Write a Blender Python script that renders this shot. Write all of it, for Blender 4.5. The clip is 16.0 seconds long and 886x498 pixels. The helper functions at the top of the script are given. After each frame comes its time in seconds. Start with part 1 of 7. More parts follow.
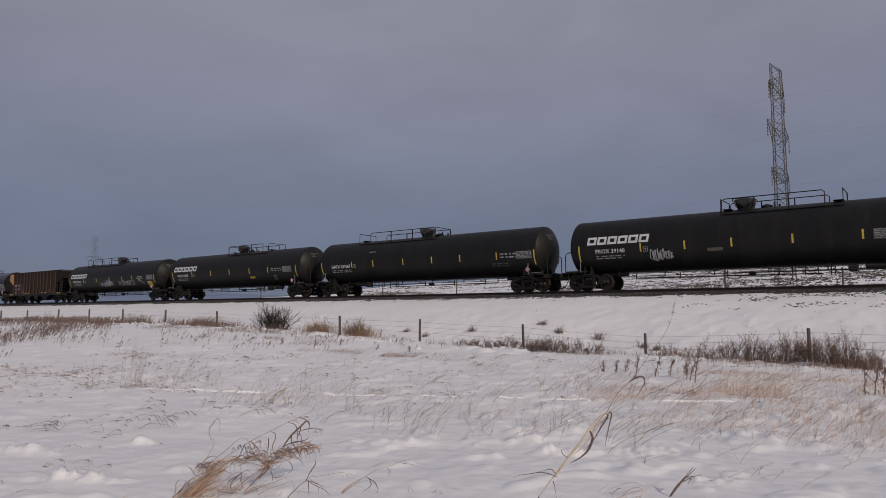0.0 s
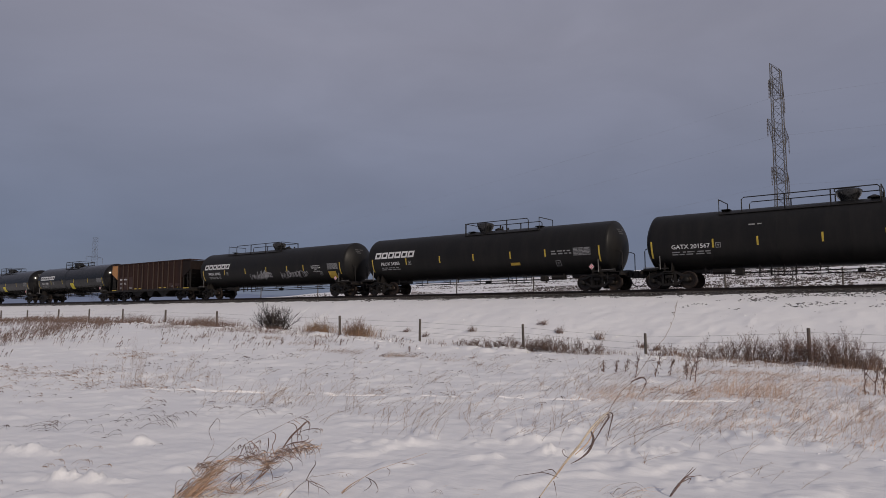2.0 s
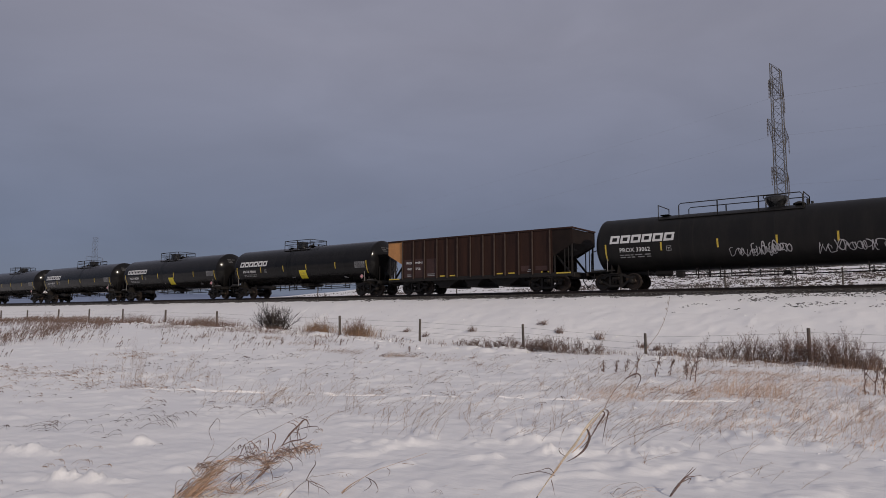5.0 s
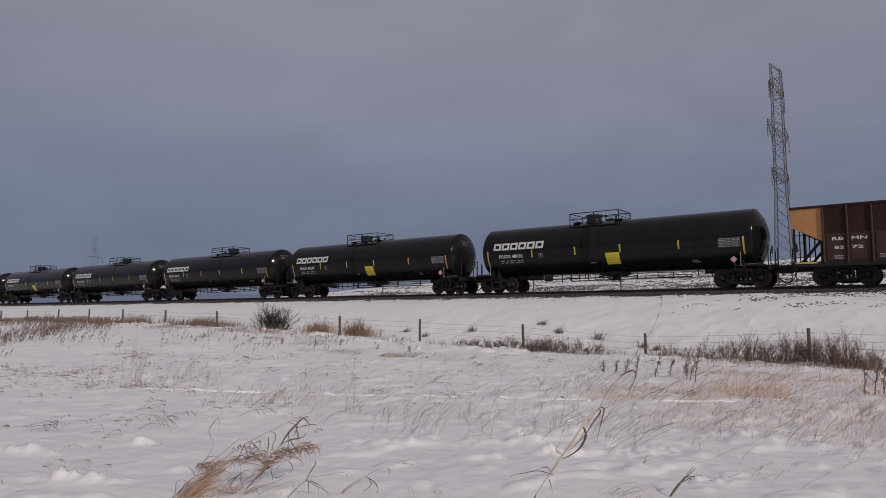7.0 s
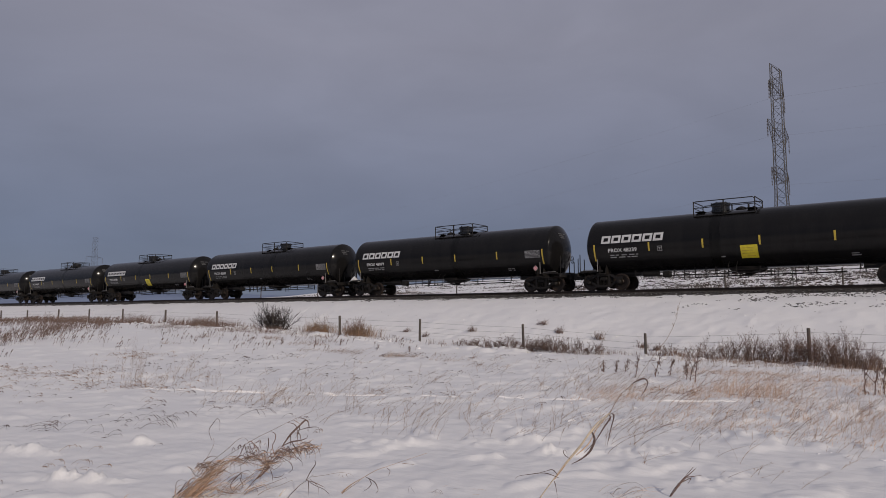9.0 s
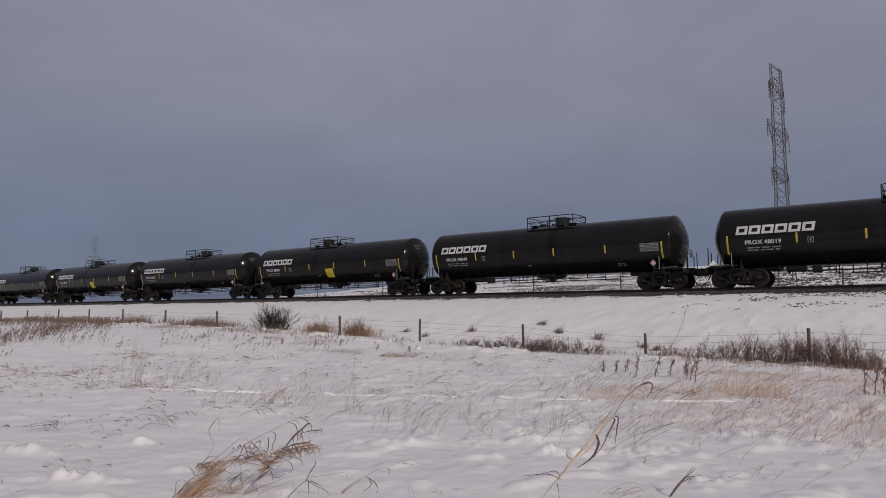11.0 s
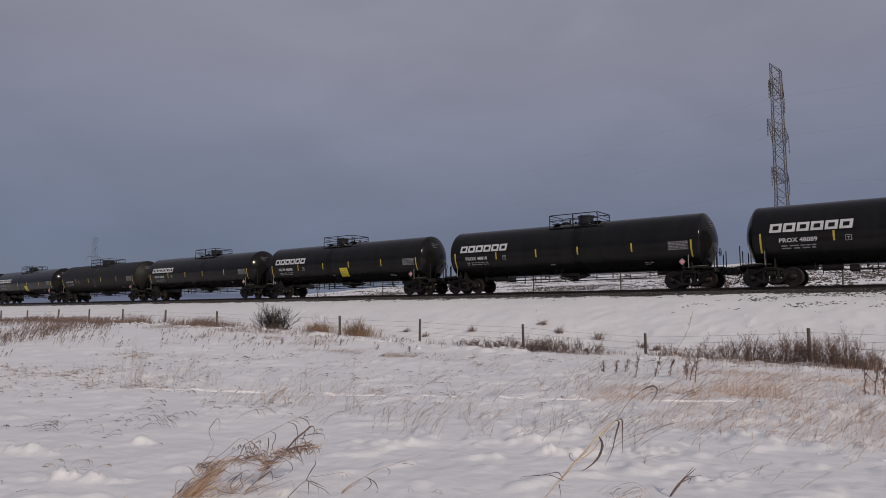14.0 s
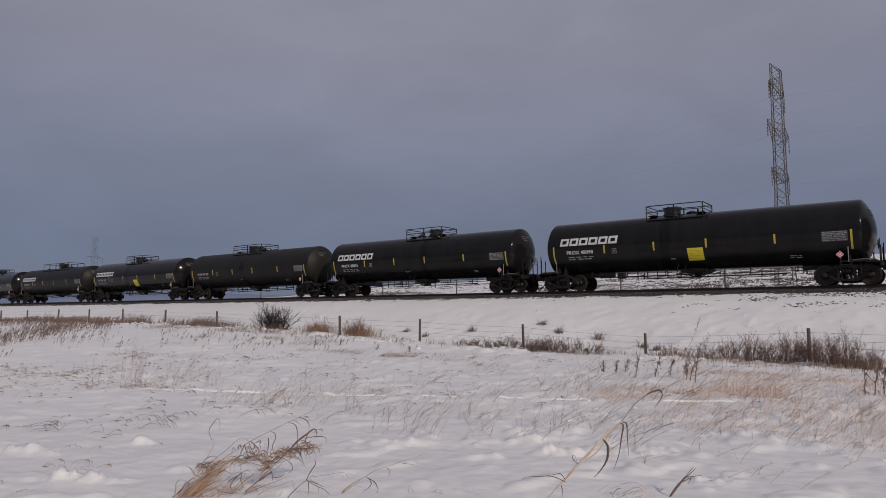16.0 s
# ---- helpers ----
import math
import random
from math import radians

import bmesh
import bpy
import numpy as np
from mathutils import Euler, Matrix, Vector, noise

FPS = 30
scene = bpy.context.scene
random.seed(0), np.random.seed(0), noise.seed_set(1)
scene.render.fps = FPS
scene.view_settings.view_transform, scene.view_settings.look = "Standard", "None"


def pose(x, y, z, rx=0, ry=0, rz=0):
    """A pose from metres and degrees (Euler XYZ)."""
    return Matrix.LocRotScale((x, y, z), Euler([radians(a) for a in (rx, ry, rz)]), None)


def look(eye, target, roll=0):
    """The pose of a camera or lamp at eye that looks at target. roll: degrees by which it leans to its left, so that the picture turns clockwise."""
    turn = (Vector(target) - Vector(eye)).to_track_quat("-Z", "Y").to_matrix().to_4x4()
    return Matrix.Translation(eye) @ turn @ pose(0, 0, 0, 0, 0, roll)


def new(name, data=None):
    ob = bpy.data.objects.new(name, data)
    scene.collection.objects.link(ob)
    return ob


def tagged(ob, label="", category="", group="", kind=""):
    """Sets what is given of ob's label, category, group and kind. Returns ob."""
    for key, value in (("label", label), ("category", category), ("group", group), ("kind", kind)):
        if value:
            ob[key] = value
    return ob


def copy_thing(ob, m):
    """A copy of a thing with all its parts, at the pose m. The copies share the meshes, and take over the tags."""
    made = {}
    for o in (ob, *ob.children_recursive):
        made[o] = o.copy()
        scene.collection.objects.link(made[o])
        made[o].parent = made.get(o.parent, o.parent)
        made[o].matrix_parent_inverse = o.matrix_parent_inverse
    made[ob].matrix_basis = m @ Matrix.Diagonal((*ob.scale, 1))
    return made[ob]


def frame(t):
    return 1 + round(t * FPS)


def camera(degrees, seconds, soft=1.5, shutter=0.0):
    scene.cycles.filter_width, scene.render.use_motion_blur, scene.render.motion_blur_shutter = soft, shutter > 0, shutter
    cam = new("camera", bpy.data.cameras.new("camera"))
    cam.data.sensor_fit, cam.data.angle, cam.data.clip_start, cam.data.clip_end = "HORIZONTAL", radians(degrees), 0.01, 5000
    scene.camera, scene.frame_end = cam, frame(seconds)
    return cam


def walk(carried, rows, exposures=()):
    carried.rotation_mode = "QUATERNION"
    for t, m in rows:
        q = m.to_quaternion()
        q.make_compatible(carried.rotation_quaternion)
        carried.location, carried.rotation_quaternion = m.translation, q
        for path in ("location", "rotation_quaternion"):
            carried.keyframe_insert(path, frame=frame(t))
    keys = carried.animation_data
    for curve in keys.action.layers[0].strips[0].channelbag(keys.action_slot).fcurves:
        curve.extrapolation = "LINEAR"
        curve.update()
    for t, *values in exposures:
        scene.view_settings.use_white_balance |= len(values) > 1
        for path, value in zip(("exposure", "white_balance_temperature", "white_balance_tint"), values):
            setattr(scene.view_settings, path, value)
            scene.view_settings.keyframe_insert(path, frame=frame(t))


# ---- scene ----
cam = camera(66.756, 16.0, soft=0.66)
EYE = (0.0, 0.0, 1.6)
VIEW = pose(*EYE, 95.491, 0, 36.801)
walk(cam, [(0.0, VIEW), (16.0, VIEW)])

# ---- light ----
SUN_AZ, SUN_EL = radians(112.0), radians(27.0)      # azimuth from north (+y) clockwise to +x
sun_way = Vector((math.sin(SUN_AZ) * math.cos(SUN_EL), math.cos(SUN_AZ) * math.cos(SUN_EL), math.sin(SUN_EL)))
sun = new("sun", bpy.data.lights.new("sun", "SUN"))
sun.data.energy, sun.data.angle, sun.data.color = 1.95, radians(1.2), (1.0, 0.872, 0.738)
sun.matrix_world = look(sun_way * 50, (0, 0, 0))

world = bpy.data.worlds.new("winter_sky")
world.use_nodes = True
scene.world = world
wt = world.node_tree
wt.nodes.clear()


def wnode(kind, **values):
    n = wt.nodes.new(kind)
    for k, v in values.items():
        n.inputs[k].default_value = v
    return n


sky = wt.nodes.new("ShaderNodeTexSky")
sky.sky_type, sky.sun_disc, sky.sun_elevation, sky.sun_rotation = "NISHITA", False, SUN_EL, SUN_AZ
clear = wt.nodes.new("ShaderNodeBackground")
clear.inputs["Strength"].default_value = 0.05
wt.links.new(sky.outputs[0], clear.inputs["Color"])
coord = wt.nodes.new("ShaderNodeTexCoord")
sep = wt.nodes.new("ShaderNodeSeparateXYZ")
wt.links.new(coord.outputs["Generated"], sep.inputs[0])
ramp = wt.nodes.new("ShaderNodeValToRGB")
for at, col in ((0.0, (0.132, 0.160, 0.240)), (0.10, (0.142, 0.166, 0.250)), (0.22, (0.200, 0.214, 0.291)), (0.38, (0.268, 0.268, 0.336))):
    e = ramp.color_ramp.elements[0] if at == 0.0 else ramp.color_ramp.elements.new(at)
    e.position, e.color = at, (*col, 1)
ramp.color_ramp.elements[-1].color = (0.295, 0.291, 0.350, 1)
wt.links.new(sep.outputs["Z"], ramp.inputs[0])
stretch = wt.nodes.new("ShaderNodeMapping")
stretch.inputs["Scale"].default_value = (1.3, 1.3, 3.6)
stretch.inputs["Rotation"].default_value = (0.12, 0.1, 0.0)
wt.links.new(coord.outputs["Generated"], stretch.inputs[0])
cloud = wnode("ShaderNodeTexNoise", Scale=2.2, Detail=5.0, Roughness=0.52, Distortion=0.4)
wt.links.new(stretch.outputs[0], cloud.inputs["Vector"])
amount = wnode("ShaderNodeMapRange")
for k, v in (("From Min", 0.3), ("From Max", 0.7), ("To Min", 0.92), ("To Max", 1.10)):
    amount.inputs[k].default_value = v
wt.links.new(cloud.outputs[0], amount.inputs[0])
deck = wt.nodes.new("ShaderNodeBackground")
wt.links.new(ramp.outputs[0], deck.inputs["Color"])
wt.links.new(amount.outputs[0], deck.inputs["Strength"])
both = wt.nodes.new("ShaderNodeMixShader")
both.inputs[0].default_value = 0.9
wt.links.new(clear.outputs[0], both.inputs[1])
wt.links.new(deck.outputs[0], both.inputs[2])
wout = wt.nodes.new("ShaderNodeOutputWorld")
wt.links.new(both.outputs[0], wout.inputs["Surface"])


# ---- materials ----
def mat(name, col, rough=0.6, metal=0.0, var=0.2, scale=2.0, fine=25.0, bump=0.15, col2=None, stretched=(1, 1, 1), mix=(0.35, 0.7), rand=0.0, spec=0.5, depth=0.02, through_light=0.0):
    m = bpy.data.materials.new(name)
    m.use_nodes = True
    t = m.node_tree
    b = t.nodes["Principled BSDF"]
    b.inputs["Metallic"].default_value = metal
    b.inputs["Specular IOR Level"].default_value = spec
    tc = t.nodes.new("ShaderNodeTexCoord")
    mp = t.nodes.new("ShaderNodeMapping")
    mp.inputs["Scale"].default_value = stretched
    t.links.new(tc.outputs["Object"], mp.inputs[0])
    big = t.nodes.new("ShaderNodeTexNoise")
    big.inputs["Scale"].default_value, big.inputs["Detail"].default_value, big.inputs["Roughness"].default_value = scale, 6, 0.62
    t.links.new(mp.outputs[0], big.inputs["Vector"])
    small = t.nodes.new("ShaderNodeTexNoise")
    small.inputs["Scale"].default_value, small.inputs["Detail"].default_value = fine, 3
    t.links.new(mp.outputs[0], small.inputs["Vector"])
    r = t.nodes.new("ShaderNodeMapRange")
    r.inputs["From Min"].default_value, r.inputs["From Max"].default_value = mix
    t.links.new(big.outputs[0], r.inputs[0])
    a = t.nodes.new("ShaderNodeMix")
    a.data_type = "RGBA"
    second = col2 or tuple(min(1, c * (1 + var)) for c in col)
    first = col if col2 else tuple(c * (1 - var) for c in col)
    a.inputs[6].default_value, a.inputs[7].default_value = (*first, 1), (*second, 1)
    t.links.new(r.outputs[0], a.inputs[0])
    hs = t.nodes.new("ShaderNodeHueSaturation")
    t.links.new(a.outputs[2], hs.inputs["Color"])
    v = t.nodes.new("ShaderNodeMapRange")
    v.inputs["To Min"].default_value, v.inputs["To Max"].default_value = 1 - var * 0.6, 1 + var * 0.6
    t.links.new(small.outputs[0], v.inputs[0])
    last = v.outputs[0]
    if rand:
        oi = t.nodes.new("ShaderNodeNewGeometry")
        rr = t.nodes.new("ShaderNodeMapRange")
        rr.inputs["To Min"].default_value, rr.inputs["To Max"].default_value = 1 - rand, 1 + rand
        t.links.new(oi.outputs["Random Per Island"], rr.inputs[0])
        mu = t.nodes.new("ShaderNodeMath")
        mu.operation = "MULTIPLY"
        t.links.new(last, mu.inputs[0])
        t.links.new(rr.outputs[0], mu.inputs[1])
        last = mu.outputs[0]
    t.links.new(last, hs.inputs["Value"])
    t.links.new(hs.outputs[0], b.inputs["Base Color"])
    ro = t.nodes.new("ShaderNodeMapRange")
    ro.inputs["To Min"].default_value, ro.inputs["To Max"].default_value = max(0.03, rough - 0.12), min(1, rough + 0.12)
    t.links.new(big.outputs[0], ro.inputs[0])
    t.links.new(ro.outputs[0], b.inputs["Roughness"])
    if bump:
        bp = t.nodes.new("ShaderNodeBump")
        bp.inputs["Strength"].default_value, bp.inputs["Distance"].default_value = bump, depth
        t.links.new(small.outputs[0], bp.inputs["Height"])
        t.links.new(bp.outputs[0], b.inputs["Normal"])
    if through_light:
        tr = t.nodes.new("ShaderNodeBsdfTranslucent")
        t.links.new(hs.outputs[0], tr.inputs["Color"])
        ms = t.nodes.new("ShaderNodeMixShader")
        ms.inputs[0].default_value = through_light
        t.links.new(b.outputs[0], ms.inputs[1])
        t.links.new(tr.outputs[0], ms.inputs[2])
        t.links.new(ms.outputs[0], t.nodes["Material Output"].inputs["Surface"])
    return m


M = {}
M["tank"] = mat("black_tank_paint", (0.0094, 0.0090, 0.0094), 0.155, var=0.25, scale=0.9, fine=9, bump=0.03, stretched=(1.6, 1, 0.35), col2=(0.0150, 0.0142, 0.0138), mix=(0.45, 0.8), spec=0.19)
M["stain"] = mat("spilled_product_stain", (0.0035, 0.0033, 0.0032), 0.30, var=0.3, scale=1.5, fine=9, bump=0.04, stretched=(4, 4, 0.4), col2=(0.009, 0.0085, 0.008), mix=(0.4, 0.8), spec=0.2)
M["pale_iron"] = mat("pale_painted_iron", (0.20, 0.195, 0.19), 0.5, var=0.2, scale=3, bump=0.0)
M["tank_old"] = mat("weathered_black_paint", (0.0102, 0.0098, 0.0100), 0.48, var=0.3, scale=0.8, fine=7, bump=0.05, stretched=(2.2, 1, 0.3), col2=(0.021, 0.019, 0.0175), mix=(0.45, 0.85), spec=0.2)
M["tank_dirty"] = mat("dusty_black_paint", (0.011, 0.0105, 0.010), 0.5, var=0.3, scale=0.7, fine=6, bump=0.05, stretched=(2.2, 1, 0.3), col2=(0.024, 0.0215, 0.019), mix=(0.4, 0.8), spec=0.2)
M["frame"] = mat("black_grimy_steel", (0.0145, 0.0130, 0.0122), 0.6, var=0.35, scale=2.5, fine=18, bump=0.2, col2=(0.020, 0.016, 0.0135), mix=(0.45, 0.75), spec=0.25)
M["wheel"] = mat("worn_wheel_steel", (0.018, 0.0140, 0.0120), 0.5, metal=0.3, var=0.3, scale=3, fine=20, bump=0.15, col2=(0.058, 0.039, 0.029))
M["dome"] = mat("glossy_dome_paint", (0.014, 0.014, 0.015), 0.22, var=0.2, scale=2, fine=12, bump=0.03, spec=0.6)
M["white"] = mat("white_lettering", (0.62, 0.62, 0.62), 0.5, var=0.12, scale=3, bump=0.0)
M["dimwhite"] = mat("faded_white_lettering", (0.26, 0.26, 0.26), 0.6, var=0.3, scale=5, bump=0.0)
M["panelgrey"] = mat("stencil_panel_grey", (0.06, 0.06, 0.063), 0.6, var=0.3, scale=6, bump=0.0)
M["graffiti"] = mat("pale_spray_paint", (0.42, 0.41, 0.42), 0.6, var=0.35, scale=4, bump=0.0)
M["yellow"] = mat("reflective_yellow", (0.55, 0.40, 0.05), 0.4, var=0.2, scale=6, bump=0.0)
M["sign_yellow"] = mat("bright_yellow_sign", (0.72, 0.60, 0.03), 0.45, var=0.1, scale=5, bump=0.0)
M["amber"] = mat("faded_amber_sign", (0.50, 0.33, 0.04), 0.5, var=0.2, scale=5, bump=0.0)
M["faded_olive"] = mat("faded_olive_sign", (0.105, 0.092, 0.060), 0.6, var=0.3, scale=6, bump=0.0)
M["placard"] = mat("placard_white", (0.75, 0.70, 0.70), 0.5, var=0.1, bump=0.0)
M["red"] = mat("placard_red", (0.60, 0.12, 0.15), 0.5, var=0.1, bump=0.0)
M["hopper"] = mat("oxide_brown_hopper", (0.0235, 0.0112, 0.0085), 0.75, var=0.35, scale=1.1, fine=14, bump=0.12, stretched=(2.5, 1, 0.4), col2=(0.042, 0.0195, 0.0135), mix=(0.35, 0.75), spec=0.2)
M["hopper_patch"] = mat("repainted_brown_patch", (0.054, 0.031, 0.029), 0.7, spec=0.2, var=0.2, scale=2, bump=0.05)
M["hopper_rib"] = mat("worn_rib_steel", (0.040, 0.027, 0.022), 0.7, var=0.35, scale=2, fine=20, bump=0.1, col2=(0.072, 0.053, 0.044), spec=0.2)
M["orange"] = mat("faded_orange_sheet", (0.46, 0.22, 0.075), 0.65, var=0.2, scale=1.6, fine=10, bump=0.06, col2=(0.36, 0.17, 0.065))
M["hopper_dark"] = mat("grimy_dark_brown_sheet", (0.015, 0.0095, 0.008), 0.8, var=0.35, scale=1.4, fine=14, bump=0.12, spec=0.2)
M["rail"] = mat("rusty_rail_steel", (0.026, 0.018, 0.015), 0.55, metal=0.3, var=0.3, scale=4, fine=40, bump=0.15)
M["ballast"] = mat("grey_ballast", (0.040, 0.037, 0.037), 0.95, var=0.5, scale=9, fine=60, bump=0.9, col2=(0.42, 0.41, 0.42), mix=(0.55, 0.66), depth=0.05)
M["stone"] = mat("ballast_stone", (0.060, 0.055, 0.052), 0.9, var=0.35, scale=6, fine=30, bump=0.3, rand=0.5)
M["sleeper"] = mat("creosoted_sleeper", (0.045, 0.035, 0.028), 0.85, var=0.3, scale=4, fine=30, bump=0.3, stretched=(6, 1, 6))
M["post"] = mat("weathered_post_wood", (0.070, 0.058, 0.050), 0.9, var=0.4, scale=4, fine=40, bump=0.5, stretched=(6, 6, 0.7), col2=(0.13, 0.115, 0.10))
M["wire"] = mat("galvanised_wire", (0.10, 0.095, 0.092), 0.5, metal=0.6, var=0.2, bump=0.0)
M["lattice"] = mat("galvanised_lattice_steel", (0.028, 0.026, 0.026), 0.6, metal=0.2, var=0.25, scale=2, bump=0.0, col2=(0.085, 0.072, 0.062))
M["cable"] = mat("aluminium_cable", (0.215, 0.222, 0.26), 0.6, var=0.1, bump=0.0)
M["insulator"] = mat("brown_insulator", (0.08, 0.06, 0.05), 0.3, var=0.2, bump=0.0)
M["straw"] = mat("dry_straw_grass", (0.66, 0.475, 0.34), 0.75, through_light=0.35, var=0.25, scale=5, bump=0.0, rand=0.35)
M["golden"] = mat("golden_brown_dead_grass", (0.53, 0.347, 0.228), 0.75, through_light=0.35, var=0.25, scale=7, bump=0.0, rand=0.45)
M["haze"] = mat("hair_thin_dry_stem", (0.27, 0.178, 0.118), 0.8, through_light=0.25, var=0.25, scale=4, bump=0.0, rand=0.4)
M["blade"] = mat("russet_purple_blade", (0.215, 0.145, 0.122), 0.7, through_light=0.35, var=0.25, scale=5, bump=0.0, rand=0.4)
M["tan"] = mat("dead_tan_grass", (0.31, 0.21, 0.148), 0.8, through_light=0.3, var=0.25, scale=4, bump=0.0, rand=0.4)
M["purple"] = mat("dead_purplish_blade", (0.135, 0.095, 0.084), 0.7, through_light=0.3, var=0.25, scale=5, bump=0.0, rand=0.35)
M["brown"] = mat("dead_brown_weed", (0.20, 0.138, 0.112), 0.85, through_light=0.2, var=0.3, scale=3, bump=0.0, rand=0.45)
M["rust"] = mat("russet_dead_grass", (0.28, 0.182, 0.115), 0.85, through_light=0.25, var=0.3, scale=3, bump=0.0, rand=0.4)
M["scrub"] = mat("dark_dry_scrub", (0.070, 0.055, 0.048), 0.9, var=0.3, scale=3, bump=0.0, rand=0.4)
M["bleached"] = mat("bleached_reed", (0.70, 0.59, 0.45), 0.7, var=0.2, scale=6, bump=0.0, through_light=0.25)
M["willow"] = mat("dark_willow_bark", (0.042, 0.034, 0.031), 0.85, var=0.3, scale=3, bump=0.0, rand=0.3)
M["weed"] = mat("brown_weed_shrub", (0.205, 0.142, 0.116), 0.85, through_light=0.15, var=0.3, scale=3, bump=0.0, rand=0.4)
M["twig"] = mat("dark_bare_twig", (0.19, 0.122, 0.098), 0.85, var=0.3, scale=3, bump=0.0, rand=0.4)


def snow_material():
    m = mat("wind_packed_snow", (0.775, 0.775, 0.79), 0.62, var=0.035, scale=0.5, fine=55, bump=0.18, col2=(0.835, 0.83, 0.83), spec=0.3, depth=0.012)
    t = m.node_tree
    b = t.nodes["Principled BSDF"]
    old = b.inputs["Normal"].links[0].from_node
    tc = t.nodes.new("ShaderNodeTexCoord")
    mp = t.nodes.new("ShaderNodeMapping")
    mp.inputs["Scale"].default_value = (0.55, 1.6, 1.0)
    mp.inputs["Rotation"].default_value = (0, 0, 0.5)
    t.links.new(tc.outputs["Object"], mp.inputs[0])
    n = t.nodes.new("ShaderNodeTexNoise")
    n.inputs["Scale"].default_value, n.inputs["Detail"].default_value, n.inputs["Roughness"].default_value = 2.6, 6, 0.52
    t.links.new(mp.outputs[0], n.inputs["Vector"])
    bp = t.nodes.new("ShaderNodeBump")
    bp.inputs["Strength"].default_value, bp.inputs["Distance"].default_value = 0.34, 0.10
    t.links.new(n.outputs[0], bp.inputs["Height"])
    t.links.new(old.outputs[0], bp.inputs["Normal"])
    t.links.new(bp.outputs[0], b.inputs["Normal"])
    return m


M["snow"] = snow_material()
# The blue-grey of distance haze is put straight into the base colour.
M["hills"] = mat("distant_hills_painted_haze", (0.215, 0.262, 0.375), 0.95, var=0.10, scale=0.004, fine=0.03, bump=0.0, spec=0.0)


# ---- mesh helpers ----
class Mesh:
    """Vertices and faces that become one mesh."""

    def __init__(self):
        self.v, self.f, self.smooth = [], [], []

    def add(self, verts, faces, smooth=False):
        k = len(self.v)
        self.v.extend(verts)
        self.f.extend([tuple(i + k for i in f) for f in faces])
        self.smooth.extend([smooth] * len(faces))
        return self

    def box(self, x0, x1, y0, y1, z0, z1, bevel=0.0):
        b = min(bevel, (x1 - x0) * 0.3, (y1 - y0) * 0.3, (z1 - z0) * 0.3)
        if b <= 0:
            v = [(x, y, z) for x in (x0, x1) for y in (y0, y1) for z in (z0, z1)]
            return self.add(v, [(0, 1, 3, 2), (4, 6, 7, 5), (0, 4, 5, 1), (2, 3, 7, 6), (0, 2, 6, 4), (1, 5, 7, 3)])
        ring = [(x0 + b, y0), (x1 - b, y0), (x1, y0 + b), (x1, y1 - b), (x1 - b, y1), (x0 + b, y1), (x0, y1 - b), (x0, y0 + b)]
        inner = [(min(max(x, x0 + b), x1 - b), min(max(y, y0 + b), y1 - b)) for x, y in ring]
        v = [(*p, z0) for p in inner] + [(*p, z0 + b) for p in ring] + [(*p, z1 - b) for p in ring] + [(*p, z1) for p in inner]
        f = [tuple(range(7, -1, -1)), tuple(range(24, 32))]
        for k in range(3):
            f += [(k * 8 + i, k * 8 + (i + 1) % 8, k * 8 + 8 + (i + 1) % 8, k * 8 + 8 + i) for i in range(8)]
        return self.add(v, f)

    def tube(self, pts, r0, r1=None, n=6, caps=True):
        r1 = r0 if r1 is None else r1
        pts = [Vector(p) for p in pts]
        v, f, m = [], [], len(pts)
        for i, p in enumerate(pts):
            d = (pts[min(i + 1, m - 1)] - pts[max(i - 1, 0)]).normalized()
            a = d.cross(Vector((0, 0, 1)) if abs(d.z) < 0.9 else Vector((1, 0, 0))).normalized()
            b = d.cross(a)
            r = r0 + (r1 - r0) * i / max(1, m - 1)
            v += [tuple(p + (a * math.cos(2 * math.pi * k / n) + b * math.sin(2 * math.pi * k / n)) * r) for k in range(n)]
        for i in range(m - 1):
            f += [(i * n + k, i * n + (k + 1) % n, (i + 1) * n + (k + 1) % n, (i + 1) * n + k) for k in range(n)]
        if caps:
            f += [tuple(range(n - 1, -1, -1)), tuple((m - 1) * n + k for k in range(n))]
        return self.add(v, f, n > 5)

    def ribbon(self, pts, width, side, taper=0.15):
        """A blade: a flat strip along pts, widest near its foot."""
        m, v = len(pts), []
        s = Vector(side).normalized()
        for i, p in enumerate(pts):
            u = i / (m - 1)
            w = width * 0.5 * ((0.6 + 1.6 * u) if u < 0.25 else 1.0 - (1 - taper) * ((u - 0.25) / 0.75) ** 1.6)
            v += [tuple(Vector(p) - s * w), tuple(Vector(p) + s * w)]
        return self.add(v, [(2 * i, 2 * i + 1, 2 * i + 3, 2 * i + 2) for i in range(m - 1)])

    def spin(self, profile, n=32, axis="x", at=(0, 0, 0)):
        """profile: (along the axis, radius)."""
        v, f = [], []
        for a, r in profile:
            for k in range(n):
                c, s = math.cos(2 * math.pi * k / n) * r, math.sin(2 * math.pi * k / n) * r
                p = {"x": (a, c, s), "y": (s, a, c), "z": (c, s, a)}[axis]
                v.append((p[0] + at[0], p[1] + at[1], p[2] + at[2]))
        for i in range(len(profile) - 1):
            f += [(i * n + k, i * n + (k + 1) % n, (i + 1) * n + (k + 1) % n, (i + 1) * n + k) for k in range(n)]
        f += [tuple(range(n - 1, -1, -1)), tuple((len(profile) - 1) * n + k for k in range(n))]
        return self.add(v, f, True)

